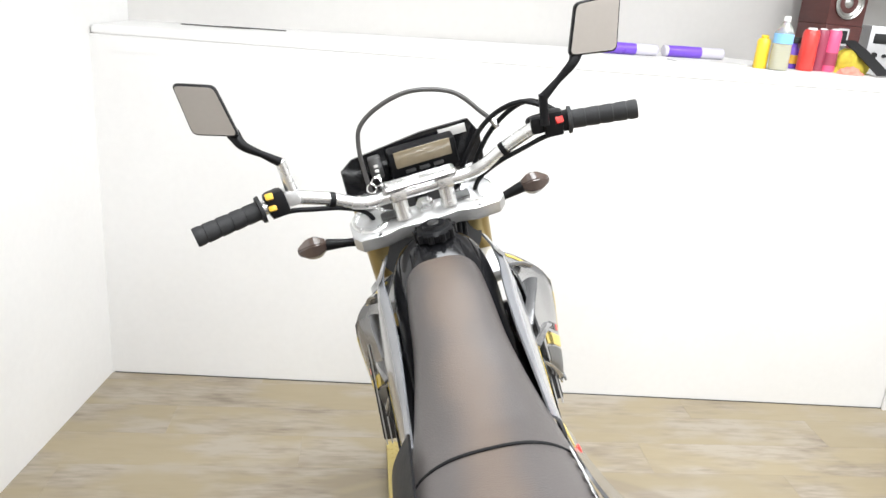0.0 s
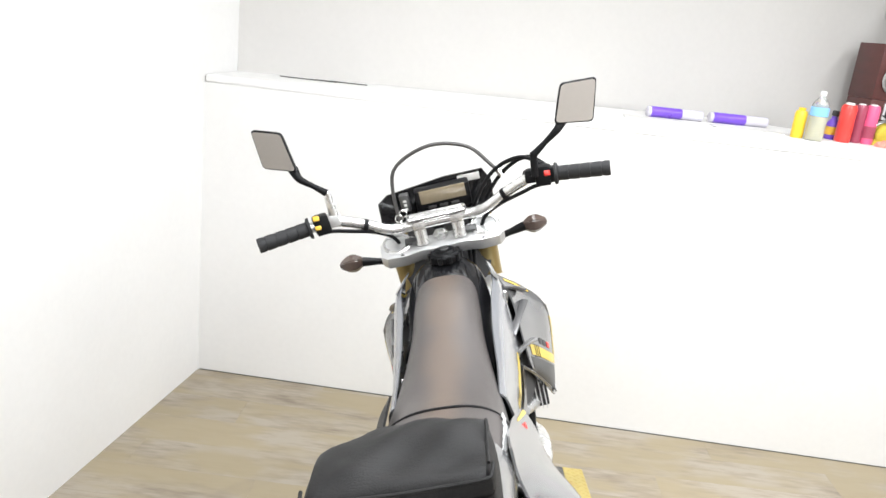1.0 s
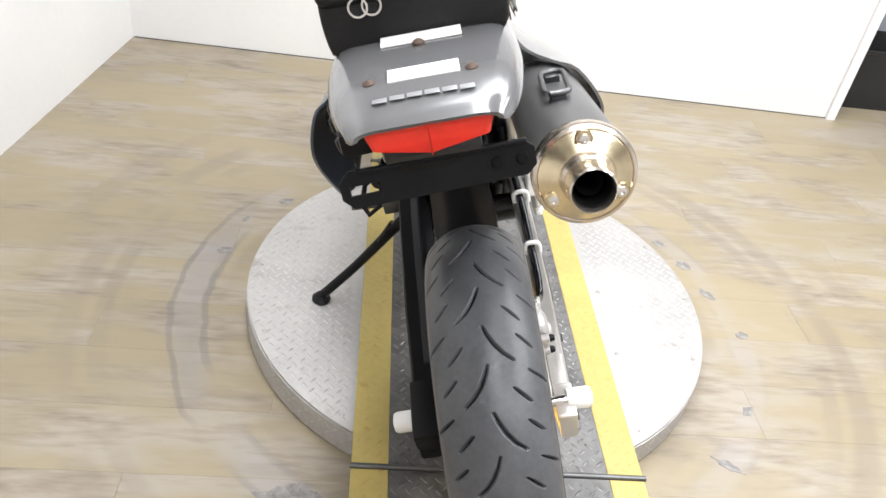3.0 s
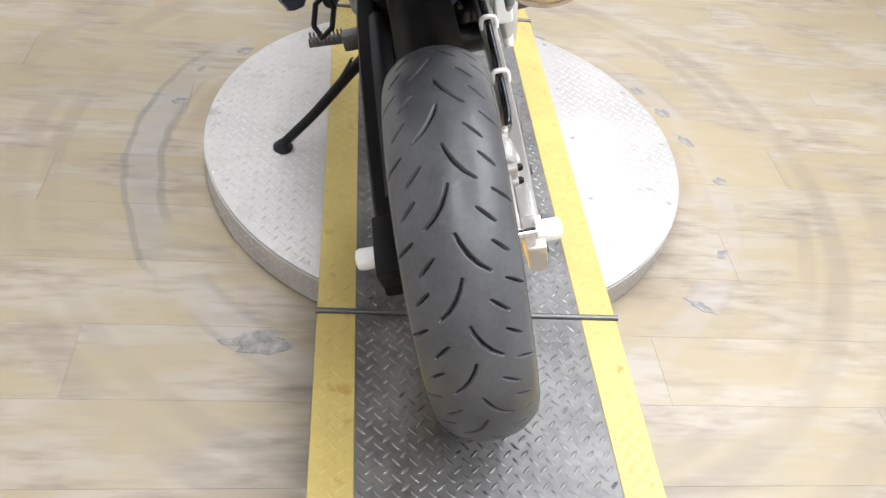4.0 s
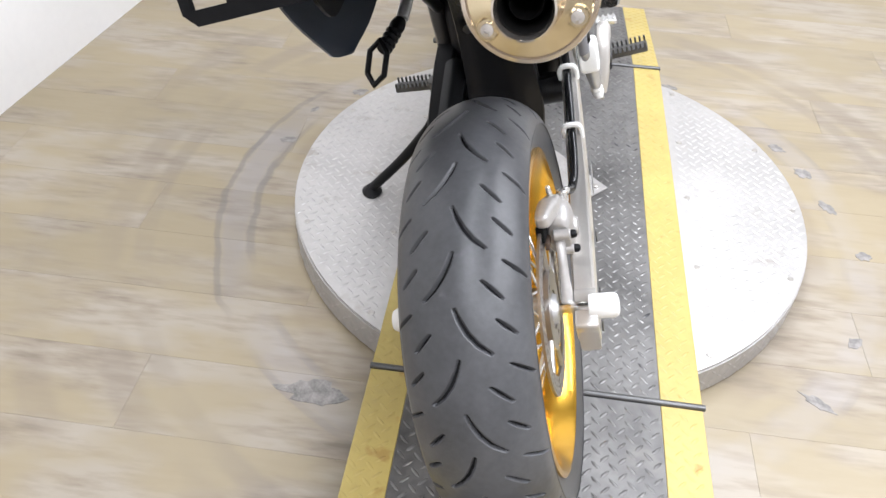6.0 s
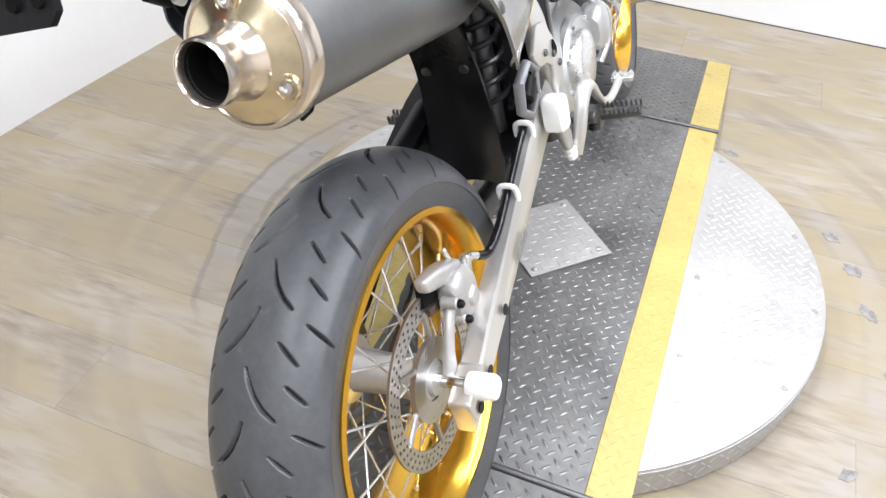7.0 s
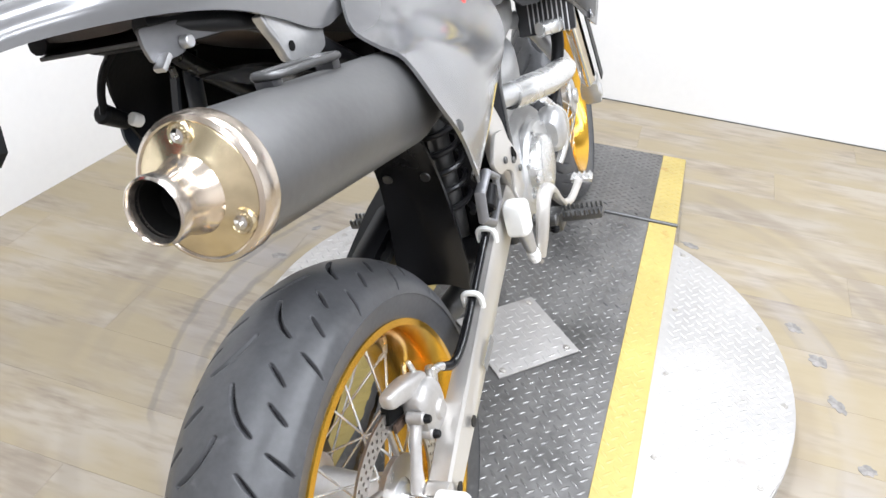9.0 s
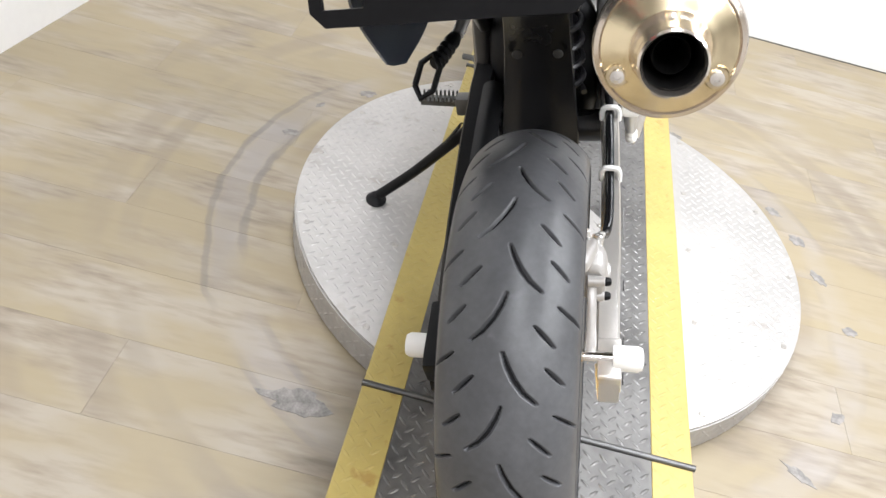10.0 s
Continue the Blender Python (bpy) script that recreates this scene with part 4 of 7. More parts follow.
steered("ignition_lock", lock, M_BLACK, "black ignition lock")
# handlebar and its risers
BAR = [(-0.395, 0.858, 1.205), (-0.33, 0.8743, 1.2095), (-0.28, 0.8868, 1.2129), (-0.235, 0.898, 1.216), (-0.175, 0.925, 1.196), (-0.115, 0.945, 1.163), (-0.06, 0.950, 1.158), (0.06, 0.950, 1.158), (0.115, 0.945, 1.163),
       (0.175, 0.925, 1.196), (0.235, 0.898, 1.216), (0.28, 0.8868, 1.2129), (0.33, 0.8743, 1.2095), (0.395, 0.858, 1.205)]
BAR = [(x, y, z + (0.006 if abs(x) > 0.2 else 0.0)) for x, y, z in BAR]
steered("handlebar", tube(BAR, 0.0125, 16, 6), M_ALU_BRIGHT, "bare aluminium handlebar")
for s in (-1, 1):
    riser = lathe([(0, 0), (0.017, 0), (0.015, 0.02), (0.015, 0.05), (0, 0.05)], 20, at(s * 0.045, 0.957, 1.108))
    box(0.03, 0.045, 0.022, at(s * 0.045, 0.950, 1.158), 0.006, bm=riser)
    steered("bar_riser", riser, M_ALU_BRIGHT, "aluminium bar clamp")
    for t in (-1, 1):
        bolt = lathe([(0, 0), (0.0055, 0), (0.0055, 0.006), (0.002, 0.006), (0.002, 0.003), (0, 0.003)], 12, at(s * 0.045, 0.950 + t * 0.014, 1.169))
        steered("clamp_bolt", bolt, M_STEEL_DARK, "steel socket bolt")
brace = bmesh.new()
for a, b in (((-0.06, 0.935, 1.176), (0.06, 0.965, 1.176)), ((-0.06, 0.965, 1.176), (0.06, 0.935, 1.176)), ((-0.066, 0.93, 1.175), (0.066, 0.93, 1.175)), ((-0.066, 0.972, 1.175), (0.066, 0.972, 1.175)),
             ((-0.066, 0.93, 1.175), (-0.066, 0.972, 1.175)), ((0.066, 0.93, 1.175), (0.066, 0.972, 1.175))):
    rod(a, b, 0.0055, 8, bm=brace)
steered("clamp_bridge", brace, M_ALU_BRIGHT, "bright cross-shaped bar clamp bridge")
for s in (-1, 1):
    a, b = Vector(BAR[0 if s < 0 else -1]), Vector(BAR[2 if s < 0 else -3])
    d = (b - a).normalized()
    L = 0.122
    prof = [(0, -0.004), (0.0165, -0.004), (0.0172, 0.0), (0.0172, 0.008)]
    for k in range(4):
        h = 0.012 + k * 0.024
        prof += [(0.0158, h), (0.0158, h + 0.003), (0.0172, h + 0.0035), (0.0168, h + 0.0205)]
    prof += [(0.0168, L - 0.012), (0.024, L - 0.010), (0.025, L - 0.004), (0.0, L - 0.004)]
    steered("grip", lathe(prof, 20, axis_to(a, b)), M_RUBBER_GRIP, "ribbed black rubber grip")
    c = a + d * (L + 0.022)
    frame_m = axis_to(c, c + d)
    sw = box(0.040, 0.046, 0.036, frame_m, 0.009)
    if s > 0:
        box(0.034, 0.036, 0.030, axis_to(a + d * (L + 0.002), b), 0.010, bm=sw)
    sw_ob = steered("switch_housing", sw, M_BLACK, "black handlebar switch housing")
    for dx, col, w in (((-0.012, M_YELLOW_PLASTIC, 0.010), (0.012, M_YELLOW_PLASTIC, 0.012)) if s < 0 else ((-0.002, M_RED_PLASTIC, 0.013),)):
        btn = box(0.014, 0.009, w, Matrix.Translation(c + Vector((0.006 * s, -0.020, 0.008 + dx * 0.9))) @ at(0, 0, 0, -25), 0.003)
        steered("switch_button", btn, col, "coloured switch button", sw_ob)
    # lever and its perch
    p0 = c + d * 0.028
    perch = box(0.030, 0.030, 0.026, axis_to(p0, p0 + d), 0.007)
    tube([p0 + Vector((0, 0.0, 0.0)), p0 + Vector((-s * 0.005, 0.028, 0.002)), p0 + Vector((s * 0.02, 0.045, 0.0))], [0.011, 0.010, 0.009], 10, 4, perch)
    steered("lever_perch", perch, M_ALU if s < 0 else M_BLACK, "cast lever perch")
    lever = tube([p0 + Vector((s * 0.02, 0.048, -0.006)), p0 + Vector((s * 0.07, 0.052, -0.014)), p0 + Vector((s * 0.12, 0.042, -0.018)), p0 + Vector((s * 0.165, 0.028, -0.022))], [0.008, 0.0065, 0.006, 0.008], 8, 5)
    steered("lever", lever, M_ALU, "aluminium hand lever")
    # mirror
    if s < 0:
        mc, foot0, knee, neck = Vector((-0.318, 0.850, 1.393)), Vector((-0.222, 0.880, 1.222)), Vector((-0.226, 0.872, 1.279)), Vector((-0.276, 0.862, 1.322))
        outl = [(-0.038, 0.054), (0.027, 0.036), (0.043, -0.054), (-0.030, -0.034)]
    else:
        mc, foot0, knee, neck = Vector((0.345, 0.875, 1.383)), Vector((0.236, 0.885, 1.235)), Vector((0.240, 0.882, 1.284)), Vector((0.298, 0.880, 1.330))
        outl = [(-0.028, 0.044), (0.051, 0.044), (0.032, -0.049), (-0.052, -0.040)]
    mirror = new("mirror")
    mirror.parent = bike
    tagged(mirror, "square rear-view mirror in a black housing")
    st = tube([knee, knee.lerp(neck, 0.5), neck, neck.lerp(mc, 0.3) + Vector((0, 0.016, 0))], [0.0085, 0.006, 0.0085, 0.012], 10, 6)
    if s > 0:
        rod(foot0, knee + Vector((0, 0, 0.006)), 0.008, 12, bm=st)
    part("mirror_stem", st, M_BLACK, mirror, "black mirror stem")
    if s < 0:
        part("mirror_clamp", rod(foot0, knee + Vector((0, 0, 0.004)), 0.011, 14, 0.0085, bevel=0.002), M_ALU_BRIGHT, mirror, "bright mirror clamp")
    face = Matrix.Translation(mc) @ at(0, 0, 0, 90, 0, 0)
    part("mirror_housing", prism(rounded(outl, 0.010), 0.016, face @ at(0, 0, -0.0085), bevel=0.005, seg=3), M_BLACK, mirror, "black plastic mirror housing")
    part("mirror_glass", prism(rounded([(x * 0.93, y * 0.93) for x, y in outl], 0.009), 0.002, face @ at(0, 0, -0.0006)), M_MIRROR, mirror, "mirror glass", smooth=False)
    # front indicator
    ind = new("front_indicator")
    ind.parent = bike
    tagged(ind, "front indicator lamp on a black stalk")
    stalk = tube([(s * 0.125, 1.035, 1.060), (s * 0.165, 1.033, 1.068), (s * 0.205, 1.033, 1.076)], [0.010, 0.0085, 0.0125], 10, 4)
    steered("indicator_stalk", stalk, M_BLACK, "black rubber stalk", ind)
    lens = bmesh.new()
    gem = [(0.203, 0.012), (0.222, 0.025), (0.240, 0.024), (0.262, 0.009)]
    skin([[(s * x, 1.033 + r * math.cos(t + 0.5), 1.077 + r * 0.95 * math.sin(t + 0.5)) for t in [2 * math.pi * k / 6 for k in range(6)]] for x, r in gem], lens)
    bmesh.ops.recalc_face_normals(lens, faces=lens.faces)
    bmesh.ops.bevel(lens, geom=list(lens.edges), offset=0.0025, segments=2, affect="EDGES")
    steered("indicator_lens", lens, M_AMBER, "smoked faceted lens", ind)
# dash and cowl
cowl = bmesh.new()
skin([[(x * f + 0.004, 1.05 + dy, z) for x, z in ((-0.142, 1.150), (0.142, 1.150), (0.145, 1.205), (0.128, 1.238), (0.03, 1.238), (-0.115, 1.222), (-0.140, 1.205))] for f, dy in ((0.985, -0.003), (1, 0.0), (1, 0.004), (0.985, 0.008))], cowl)
steered("instrument_cowl", cowl, M_GLOSS_BLACK, "glossy black instrument cowl")
steered("instrument_box", box(0.135, 0.035, 0.060, at(0.025, 1.028, 1.196, 12, 0, 0), 0.007), M_BLACK, "black digital speedometer")
steered("display", box(0.112, 0.004, 0.034, at(0.025, 1.0092, 1.205, 12, 0, 0), 0.002), M_LCD, "grey-brown liquid crystal display")
for k in range(3):
    steered("instrument_button", box(0.020, 0.006, 0.007, at(-0.005 + k * 0.028, 1.0125, 1.178, 12, 0, 0), 0.002), M_STEEL_DARK, "grey instrument button")
steered("warning_light_panel", box(0.024, 0.020, 0.045, at(-0.068, 1.026, 1.200, 12, 0, 0), 0.004), M_STEEL_DARK, "grey warning light panel")
for k in range(4):
    steered("warning_light", box(0.008, 0.003, 0.006, at(-0.068, 1.0155 - k * 0.0002, 1.215 - k * 0.010, 12, 0, 0), 0.001), M_WHITE, "small warning lamp")
steered("cowl_sticker", box(0.055, 0.002, 0.018, at(0.095, 1.043, 1.224, 8), 0.0005), M_WHITE, "pale grey sticker")
head = body([(1.07, 0.115, 0.93, 1.20), (1.12, 0.12, 0.92, 1.20), (1.17, 0.11, 0.93, 1.17), (1.21, 0.07, 0.97, 1.10)], 24, 3)
steered("headlight_cowl", head, M_GREY, "grey plastic headlight cowl")
# cables
steered("clutch_cable", tube([(-0.09, 1.02, 1.12), (-0.090, 1.025, 1.24), (-0.065, 1.02, 1.295), (0.02, 1.01, 1.325), (0.105, 1.0, 1.305), (0.150, 0.98, 1.255), (0.165, 0.972, 1.235)], 0.0046, 8, 8), M_HOSE, "grey braided looped hose")
steered("cable_ferrule", rod((0.160, 0.975, 1.246), (0.170, 0.968, 1.222), 0.006, 8), M_CHROME, "bright cable end")
steered("throttle_cable", tube([(0.270, 0.905, 1.235), (0.22, 0.94, 1.262), (0.16, 0.965, 1.245), (0.11, 0.99, 1.19), (0.07, 1.02, 1.10), (0.05, 1.0, 0.98)], 0.005, 8, 8), M_BLACK, "black throttle cable")
steered("throttle_cable", tube([(0.278, 0.900, 1.228), (0.235, 0.95, 1.258), (0.18, 0.975, 1.235), (0.13, 0.995, 1.18), (0.08, 1.02, 1.08), (0.06, 1.0, 0.98)], 0.005, 8, 8), M_BLACK, "black throttle cable")
for s in (-1, 1):
    steered("switch_cable", tube([(s * 0.268, 0.886, 1.200), (s * 0.235, 0.890, 1.200), (s * 0.200, 0.905, 1.188), (s * 0.150, 0.930, 1.168), (s * 0.112, 0.957, 1.140), (s * 0.095, 0.985, 1.10)], 0.0045, 8, 8), M_BLACK, "black switch cable")
for x in (-0.165, 0.165):
    c = Vector((x, 0.928, 1.189))
    steered("cable_tie", lathe([(0.0128, -0.005), (0.0150, -0.005), (0.0150, 0.005), (0.0128, 0.005)], 14, axis_to(c, c + Vector((0.06, -0.02 * (1 if x > 0 else -1), 0.03 * (1 if x > 0 else -1)))), closed=True), M_BLACK, "black cable tie")
for k, z in enumerate((0.0, 0.010)):
    steered("key_ring", lathe([(0.008, -0.0012), (0.010, 0), (0.008, 0.0012)], 18, at(-0.088 + k * 0.012, 0.972, 1.176 + z, 60, 20 * k, 0), closed=True), M_CHROME, "bright key ring")

# ---- tank, seat and body panels
seat_rows = [(0.876, 0.030, 0.99, 1.036), (0.868, 0.052, 0.97, 1.047), (0.84, 0.068, 0.945, 1.052), (0.76, 0.073, 0.92, 1.044), (0.66, 0.077, 0.89, 1.018), (0.56, 0.087, 0.87, 0.994), (0.47, 0.098, 0.86, 0.980),
             (0.40, 0.106, 0.86, 0.975), (0.30, 0.110, 0.87, 0.984), (0.16, 0.107, 0.920, 1.006), (0.03, 0.092, 0.990, 1.030), (-0.075, 0.078, 1.012, 1.042), (-0.095, 0.06, 1.016, 1.036)]
seat_bm = body(seat_rows, 36, 2.7, 5)
bmesh.ops.recalc_face_normals(seat_bm, faces=seat_bm.faces)
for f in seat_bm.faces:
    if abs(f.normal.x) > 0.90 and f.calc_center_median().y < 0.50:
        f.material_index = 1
part("seat", seat_bm, (M_SEAT, M_SEAT_DARK), bike, "grey-brown vinyl seat with a painted highlight and dark sides")
seam = []
for k in range(25):
    a = math.pi * (0.02 + 0.96 * k / 24)
    ca, sa = math.cos(a), math.sin(a)
    bow = 0.018 * (1 - abs(ca) ** 2)
    seam.append((0.1085 * math.copysign(abs(ca) ** (2 / 2.7), ca), 0.345 + bow, 0.918 + 0.0605 * abs(sa) ** (2 / 2.7)))
part("seat_seam", tube(seam, 0.0024, 8, 2), M_BLACK, bike, "dark raised seat seam")
for k in range(6):
    yb = 0.195 + 0.030 * k
    wb, z0b, z1b = (float(np.interp(-yb, [-r[0] for r in seat_rows], [r[c] for r in seat_rows])) for c in (1, 2, 3))
    part("letter_bar", box(0.0014, 0.021, 0.014, at(wb * 0.935, yb, (z0b + z1b) / 2 + (z1b - z0b) / 2 * 0.56, -12, -20, 0), 0.0005), M_PALE, bike, "pale lettering bar on the seat side")
tank_rows = [(0.985, 0.050, 0.93, 1.020), (0.965, 0.075, 0.90, 1.058), (0.92, 0.092, 0.86, 1.075), (0.865, 0.098, 0.84, 1.058), (0.80, 0.096, 0.84, 1.030), (0.70, 0.093, 0.84, 1.000), (0.60, 0.085, 0.85, 0.965)]
part("fuel_tank", body(tank_rows, 32, 2.4, 4), M_GLOSS_BLACK, bike, "glossy black fuel tank")
cap = bmesh.new()
lathe([(0, 0), (0.034, 0), (0.036, 0.004), (0.036, 0.014), (0.030, 0.020), (0.022, 0.021), (0.020, 0.026), (0, 0.027)], 28, bm=cap)
CAP = at(0.006, 0.912, 1.072, 6)
cap.transform(CAP)
fuel_cap = part("fuel_cap", cap, M_BLACK, bike, "black ribbed fuel filler cap")
for k in range(10):
    t = 2 * math.pi * k / 10
    part("cap_rib", rod(CAP @ Vector((0.035 * math.cos(t), 0.035 * math.sin(t), 0.001)), CAP @ Vector((0.035 * math.cos(t), 0.035 * math.sin(t), 0.017)), 0.006, 8), M_BLACK, fuel_cap)
part("cap_screw", lathe([(0, 0), (0.011, 0), (0.010, 0.003), (0, 0.003)], 16, at(0.006, 0.910, 1.098, 6)), M_STEEL_DARK, bike, "grey cap lock")
def patch(grid, u0, u1, v0, v1, lift, away, n=8):
    """Part of a dense sheet as a grid of its own, lifted off its outer side; u runs along the rows, v along the columns, both 0 to 1."""
    R, C = len(grid) - 1, len(grid[0]) - 1

    def spot(u, v):
        a, b = min(max(u, 0), 1) * R, min(max(v, 0), 1) * C
        i, j = min(int(a), R - 1), min(int(b), C - 1)
        fa, fb = a - i, b - j
        g = grid
        p = (g[i][j] * (1 - fa) * (1 - fb) + g[i + 1][j] * fa * (1 - fb) + g[i][j + 1] * (1 - fa) * fb + g[i + 1][j + 1] * fa * fb)
        nn = (g[i + 1][j] - g[i][j]).cross(g[i][j + 1] - g[i][j]).normalized()
        if nn.x * away < 0:
            nn = -nn
        return p + nn * lift

    us0, us1 = (u0 if callable(u0) else (lambda v: u0)), (u1 if callable(u1) else (lambda v: u1))
    out = []
    for i in range(n + 1):
        row = []
        for j in range(n + 1):
            v = v0 + (v1 - v0) * j / n
            row.append(spot(us0(v) + (us1(v) - us0(v)) * i / n, v))
        out.append(row)
    return out


def relaxed(grid, rounds):
    """Evens out the inside of a sheet of points."""
    g = [[Vector(p) for p in row] for row in grid]
    for _ in range(rounds):
        h = [[p.copy() for p in row] for row in g]
        for i in range(1, len(g) - 1):
            for j in range(1, len(g[0]) - 1):
                h[i][j] = g[i][j] * 0.5 + (g[i - 1][j] + g[i + 1][j] + g[i][j - 1] + g[i][j + 1]) * 0.125
        g = h
    return g


for s in (-1, 1):
    tag = "grey plastic tank side panel with a yellow stripe"
    side_ctrl = [
        [(s * 0.094, 0.965, 1.036), (s * 0.104, 0.965, 1.024), (s * 0.110, 0.960, 1.000), (s * 0.124, 0.94, 0.93), (s * 0.128, 0.92, 0.88)],
        [(s * 0.106, 0.87, 1.028), (s * 0.116, 0.87, 1.018), (s * 0.124, 0.86, 0.990), (s * 0.134, 0.85, 0.92), (s * 0.138, 0.83, 0.85)],
        [(s * 0.098, 0.77, 1.006), (s * 0.111, 0.77, 0.996), (s * 0.121, 0.76, 0.965), (s * 0.131, 0.75, 0.90), (s * 0.136, 0.73, 0.81)],
        [(s * 0.095, 0.66, 0.982), (s * 0.107, 0.66, 0.970), (s * 0.117, 0.65, 0.938), (s * 0.125, 0.64, 0.875), (s * 0.130, 0.65, 0.795)],
        [(s * 0.097, 0.55, 0.954), (s * 0.106, 0.55, 0.942), (s * 0.113, 0.545, 0.917), (s * 0.119, 0.55, 0.87), (s * 0.122, 0.58, 0.815)],
        [(s * 0.096, 0.45, 0.945), (s * 0.106, 0.45, 0.934), (s * 0.112, 0.46, 0.905), (s * 0.116, 0.49, 0.865), (s * 0.120, 0.54, 0.825)],
    ]
    dense = spline_rows(side_ctrl, 4)
    tp = part("tank_panel", shell(dense, 0.004), M_GREY_LIGHT, bike, tag)
    part("stripe_decal", shell(patch(dense, 0.36, 0.74, 0.83, 0.885, 0.0028, s), 0.0008), M_GREEN_YELLOW, tp, "yellow stripe decal")
    for k in range(3):
        part("stripe_decal", shell(patch(dense, 0.62 + 0.04 * k, 0.632 + 0.04 * k, 0.79, 0.89, 0.0034, s, 3), 0.0006), M_BLACK, tp, "thin black stripe")
    part("panel_foot", shell(patch(dense, 0.30, 0.80, 0.92, 1.0, 0.004, s), 0.006), M_GLOSS_BLACK, tp, "glossy black lower edge")
    # radiator shroud, swept forward and out to a low tip
    sh = [
        [(s * 0.112, 0.925, 1.012), (s * 0.150, 0.975, 0.970), (s * 0.198, 1.020, 0.915), (s * 0.224, 1.050, 0.868)],
        [(s * 0.140, 0.895, 0.960), (s * 0.172, 0.960, 0.915), (s * 0.213, 1.030, 0.855), (s * 0.229, 1.080, 0.810)],
        [(s * 0.150, 0.850, 0.900), (s * 0.180, 0.930, 0.850), (s * 0.214, 1.020, 0.785), (s * 0.226, 1.090, 0.740)],
        [(s * 0.160, 0.840, 0.812), (s * 0.186, 0.920, 0.762), (s * 0.212, 1.010, 0.700), (s * 0.220, 1.085, 0.665)],
        [(s * 0.172, 0.925, 0.738), (s * 0.190, 0.965, 0.690), (s * 0.207, 1.020, 0.635), (s * 0.212, 1.062, 0.610)],
    ]
    if s < 0:
        sh = [[(x + 0.024, y, z) for x, y, z in row] for row in sh]
    duct = [[Vector(side_ctrl[k][3]) + Vector((0, 0, -0.012)), Vector(side_ctrl[k][4]).lerp(Vector(sh[k][0]), 0.45) + Vector((0, 0.02, -0.045)), Vector(sh[k][1]) + Vector((-s * 0.012, 0.02, -0.03))] for k in range(4)]
    part("air_duct", shell(spline_rows(duct, 3), 0.003), M_BLACK, bike, "black air duct behind the shroud")
    # struts that tie the shroud to the tank panel, with open triangles between them
    for a, b, wid in (((0.122, 0.900, 0.985), (0.168, 0.950, 0.955), 0.013), ((0.128, 0.800, 0.905), (0.168, 0.925, 0.935), 0.012), ((0.132, 0.780, 0.870), (0.176, 0.900, 0.845), 0.012), ((0.130, 0.765, 0.850), (0.190, 0.945, 0.700), 0.011)):
        dx = 0.024 if s < 0 else 0.0
        pa, pb = Vector((s * a[0], a[1], a[2])), Vector((s * b[0] + dx, b[1], b[2]))
        part("shroud_strut", tube([pa, pa.lerp(pb, 0.5) + Vector((s * 0.004, 0, 0.004)), pb], [wid, wid * 0.75, wid], 10, 4, flat=0.45), M_GREY, bike, "grey plastic shroud strut")
    # teardrop recess at the front of the tank
    part("tank_recess", lathe([(0, 0), (0.012, 0), (0.014, 0.002), (0, 0.0025)], 20, Matrix.Translation((s * 0.111, 0.885, 1.0245)) @ at(0, 0, 0, 0, s * 42, s * 4) @ Matrix.Diagonal((0.8, 2.3, 1, 1))), M_GLOSS_BLACK, bike, "glossy black teardrop recess")
    dense = spline_rows(sh, 5)
    shr = part("radiator_shroud", shell(dense, 0.004), M_GREY, bike, "grey radiator shroud with yellow stripes")
    part("stripe_decal", shell(patch(dense, 0.60, 0.67, 0.12, 0.97, 0.0030, s), 0.0008), M_GREEN_YELLOW, shr, "yellow stripe decal")
    part("stripe_decal", shell(patch(dense, 0.03, 0.055, 0.10, 0.52, 0.0030, s), 0.0008), M_GREEN_YELLOW, shr, "yellow edge stripe")
    part("stripe_decal", shell(patch(dense, 0.20, 0.62, 0.91, 0.97, 0.0032, s), 0.0008), M_GREEN_YELLOW, shr, "yellow stripe decal")
    part("lower_decal", shell(patch(dense, 0.685, 0.93, 0.08, 0.90, 0.0028, s), 0.0006), M_STEEL_DARK, shr, "dark grey decal")
    for k in range(3):
        part("stripe_decal", shell(patch(dense, 0.595, 0.68, 0.22 + 0.05 * k, 0.238 + 0.05 * k, 0.0038, s, 3), 0.0006), M_BLACK, shr, "thin black stripe")
    for k in range(3):
        part("letter_bar", shell(patch(dense, 0.53, 0.57, 0.40 + 0.085 * k, 0.46 + 0.085 * k, 0.0032, s, 3), 0.0006), M_STEEL_DARK if k < 2 else M_RED_PLASTIC, shr, "small lettering bar")
    tipc = patch(dense, 0.93, 0.93, 0.70, 0.70, 0.003, s, 1)[0][0]
    part("shroud_bolt", lathe([(0, 0), (0.011, 0), (0.010, 0.003), (0.006, 0.003), (0.005, 0.001), (0, 0.001)], 16, axis_to(tipc, tipc + Vector((s, 0.1, 0.1)))), M_GREY_LIGHT, shr, "grey shroud bolt")
    # radiator
    rad = box(0.120, 0.030, 0.23, at(s * 0.128, 0.985, 0.750, -18, 0, s * 8), 0.006)
    radiator = part("radiator", rad, M_FRAME, bike, "black radiator with bright fins")
    for k in range(11):
        part("radiator_fin", box(0.0022, 0.004, 0.21, at(s * (0.076 + k * 0.0105), 0.967 - 0.0015 * k, 0.750, -18, 0, s * 8)), M_ALU, radiator)
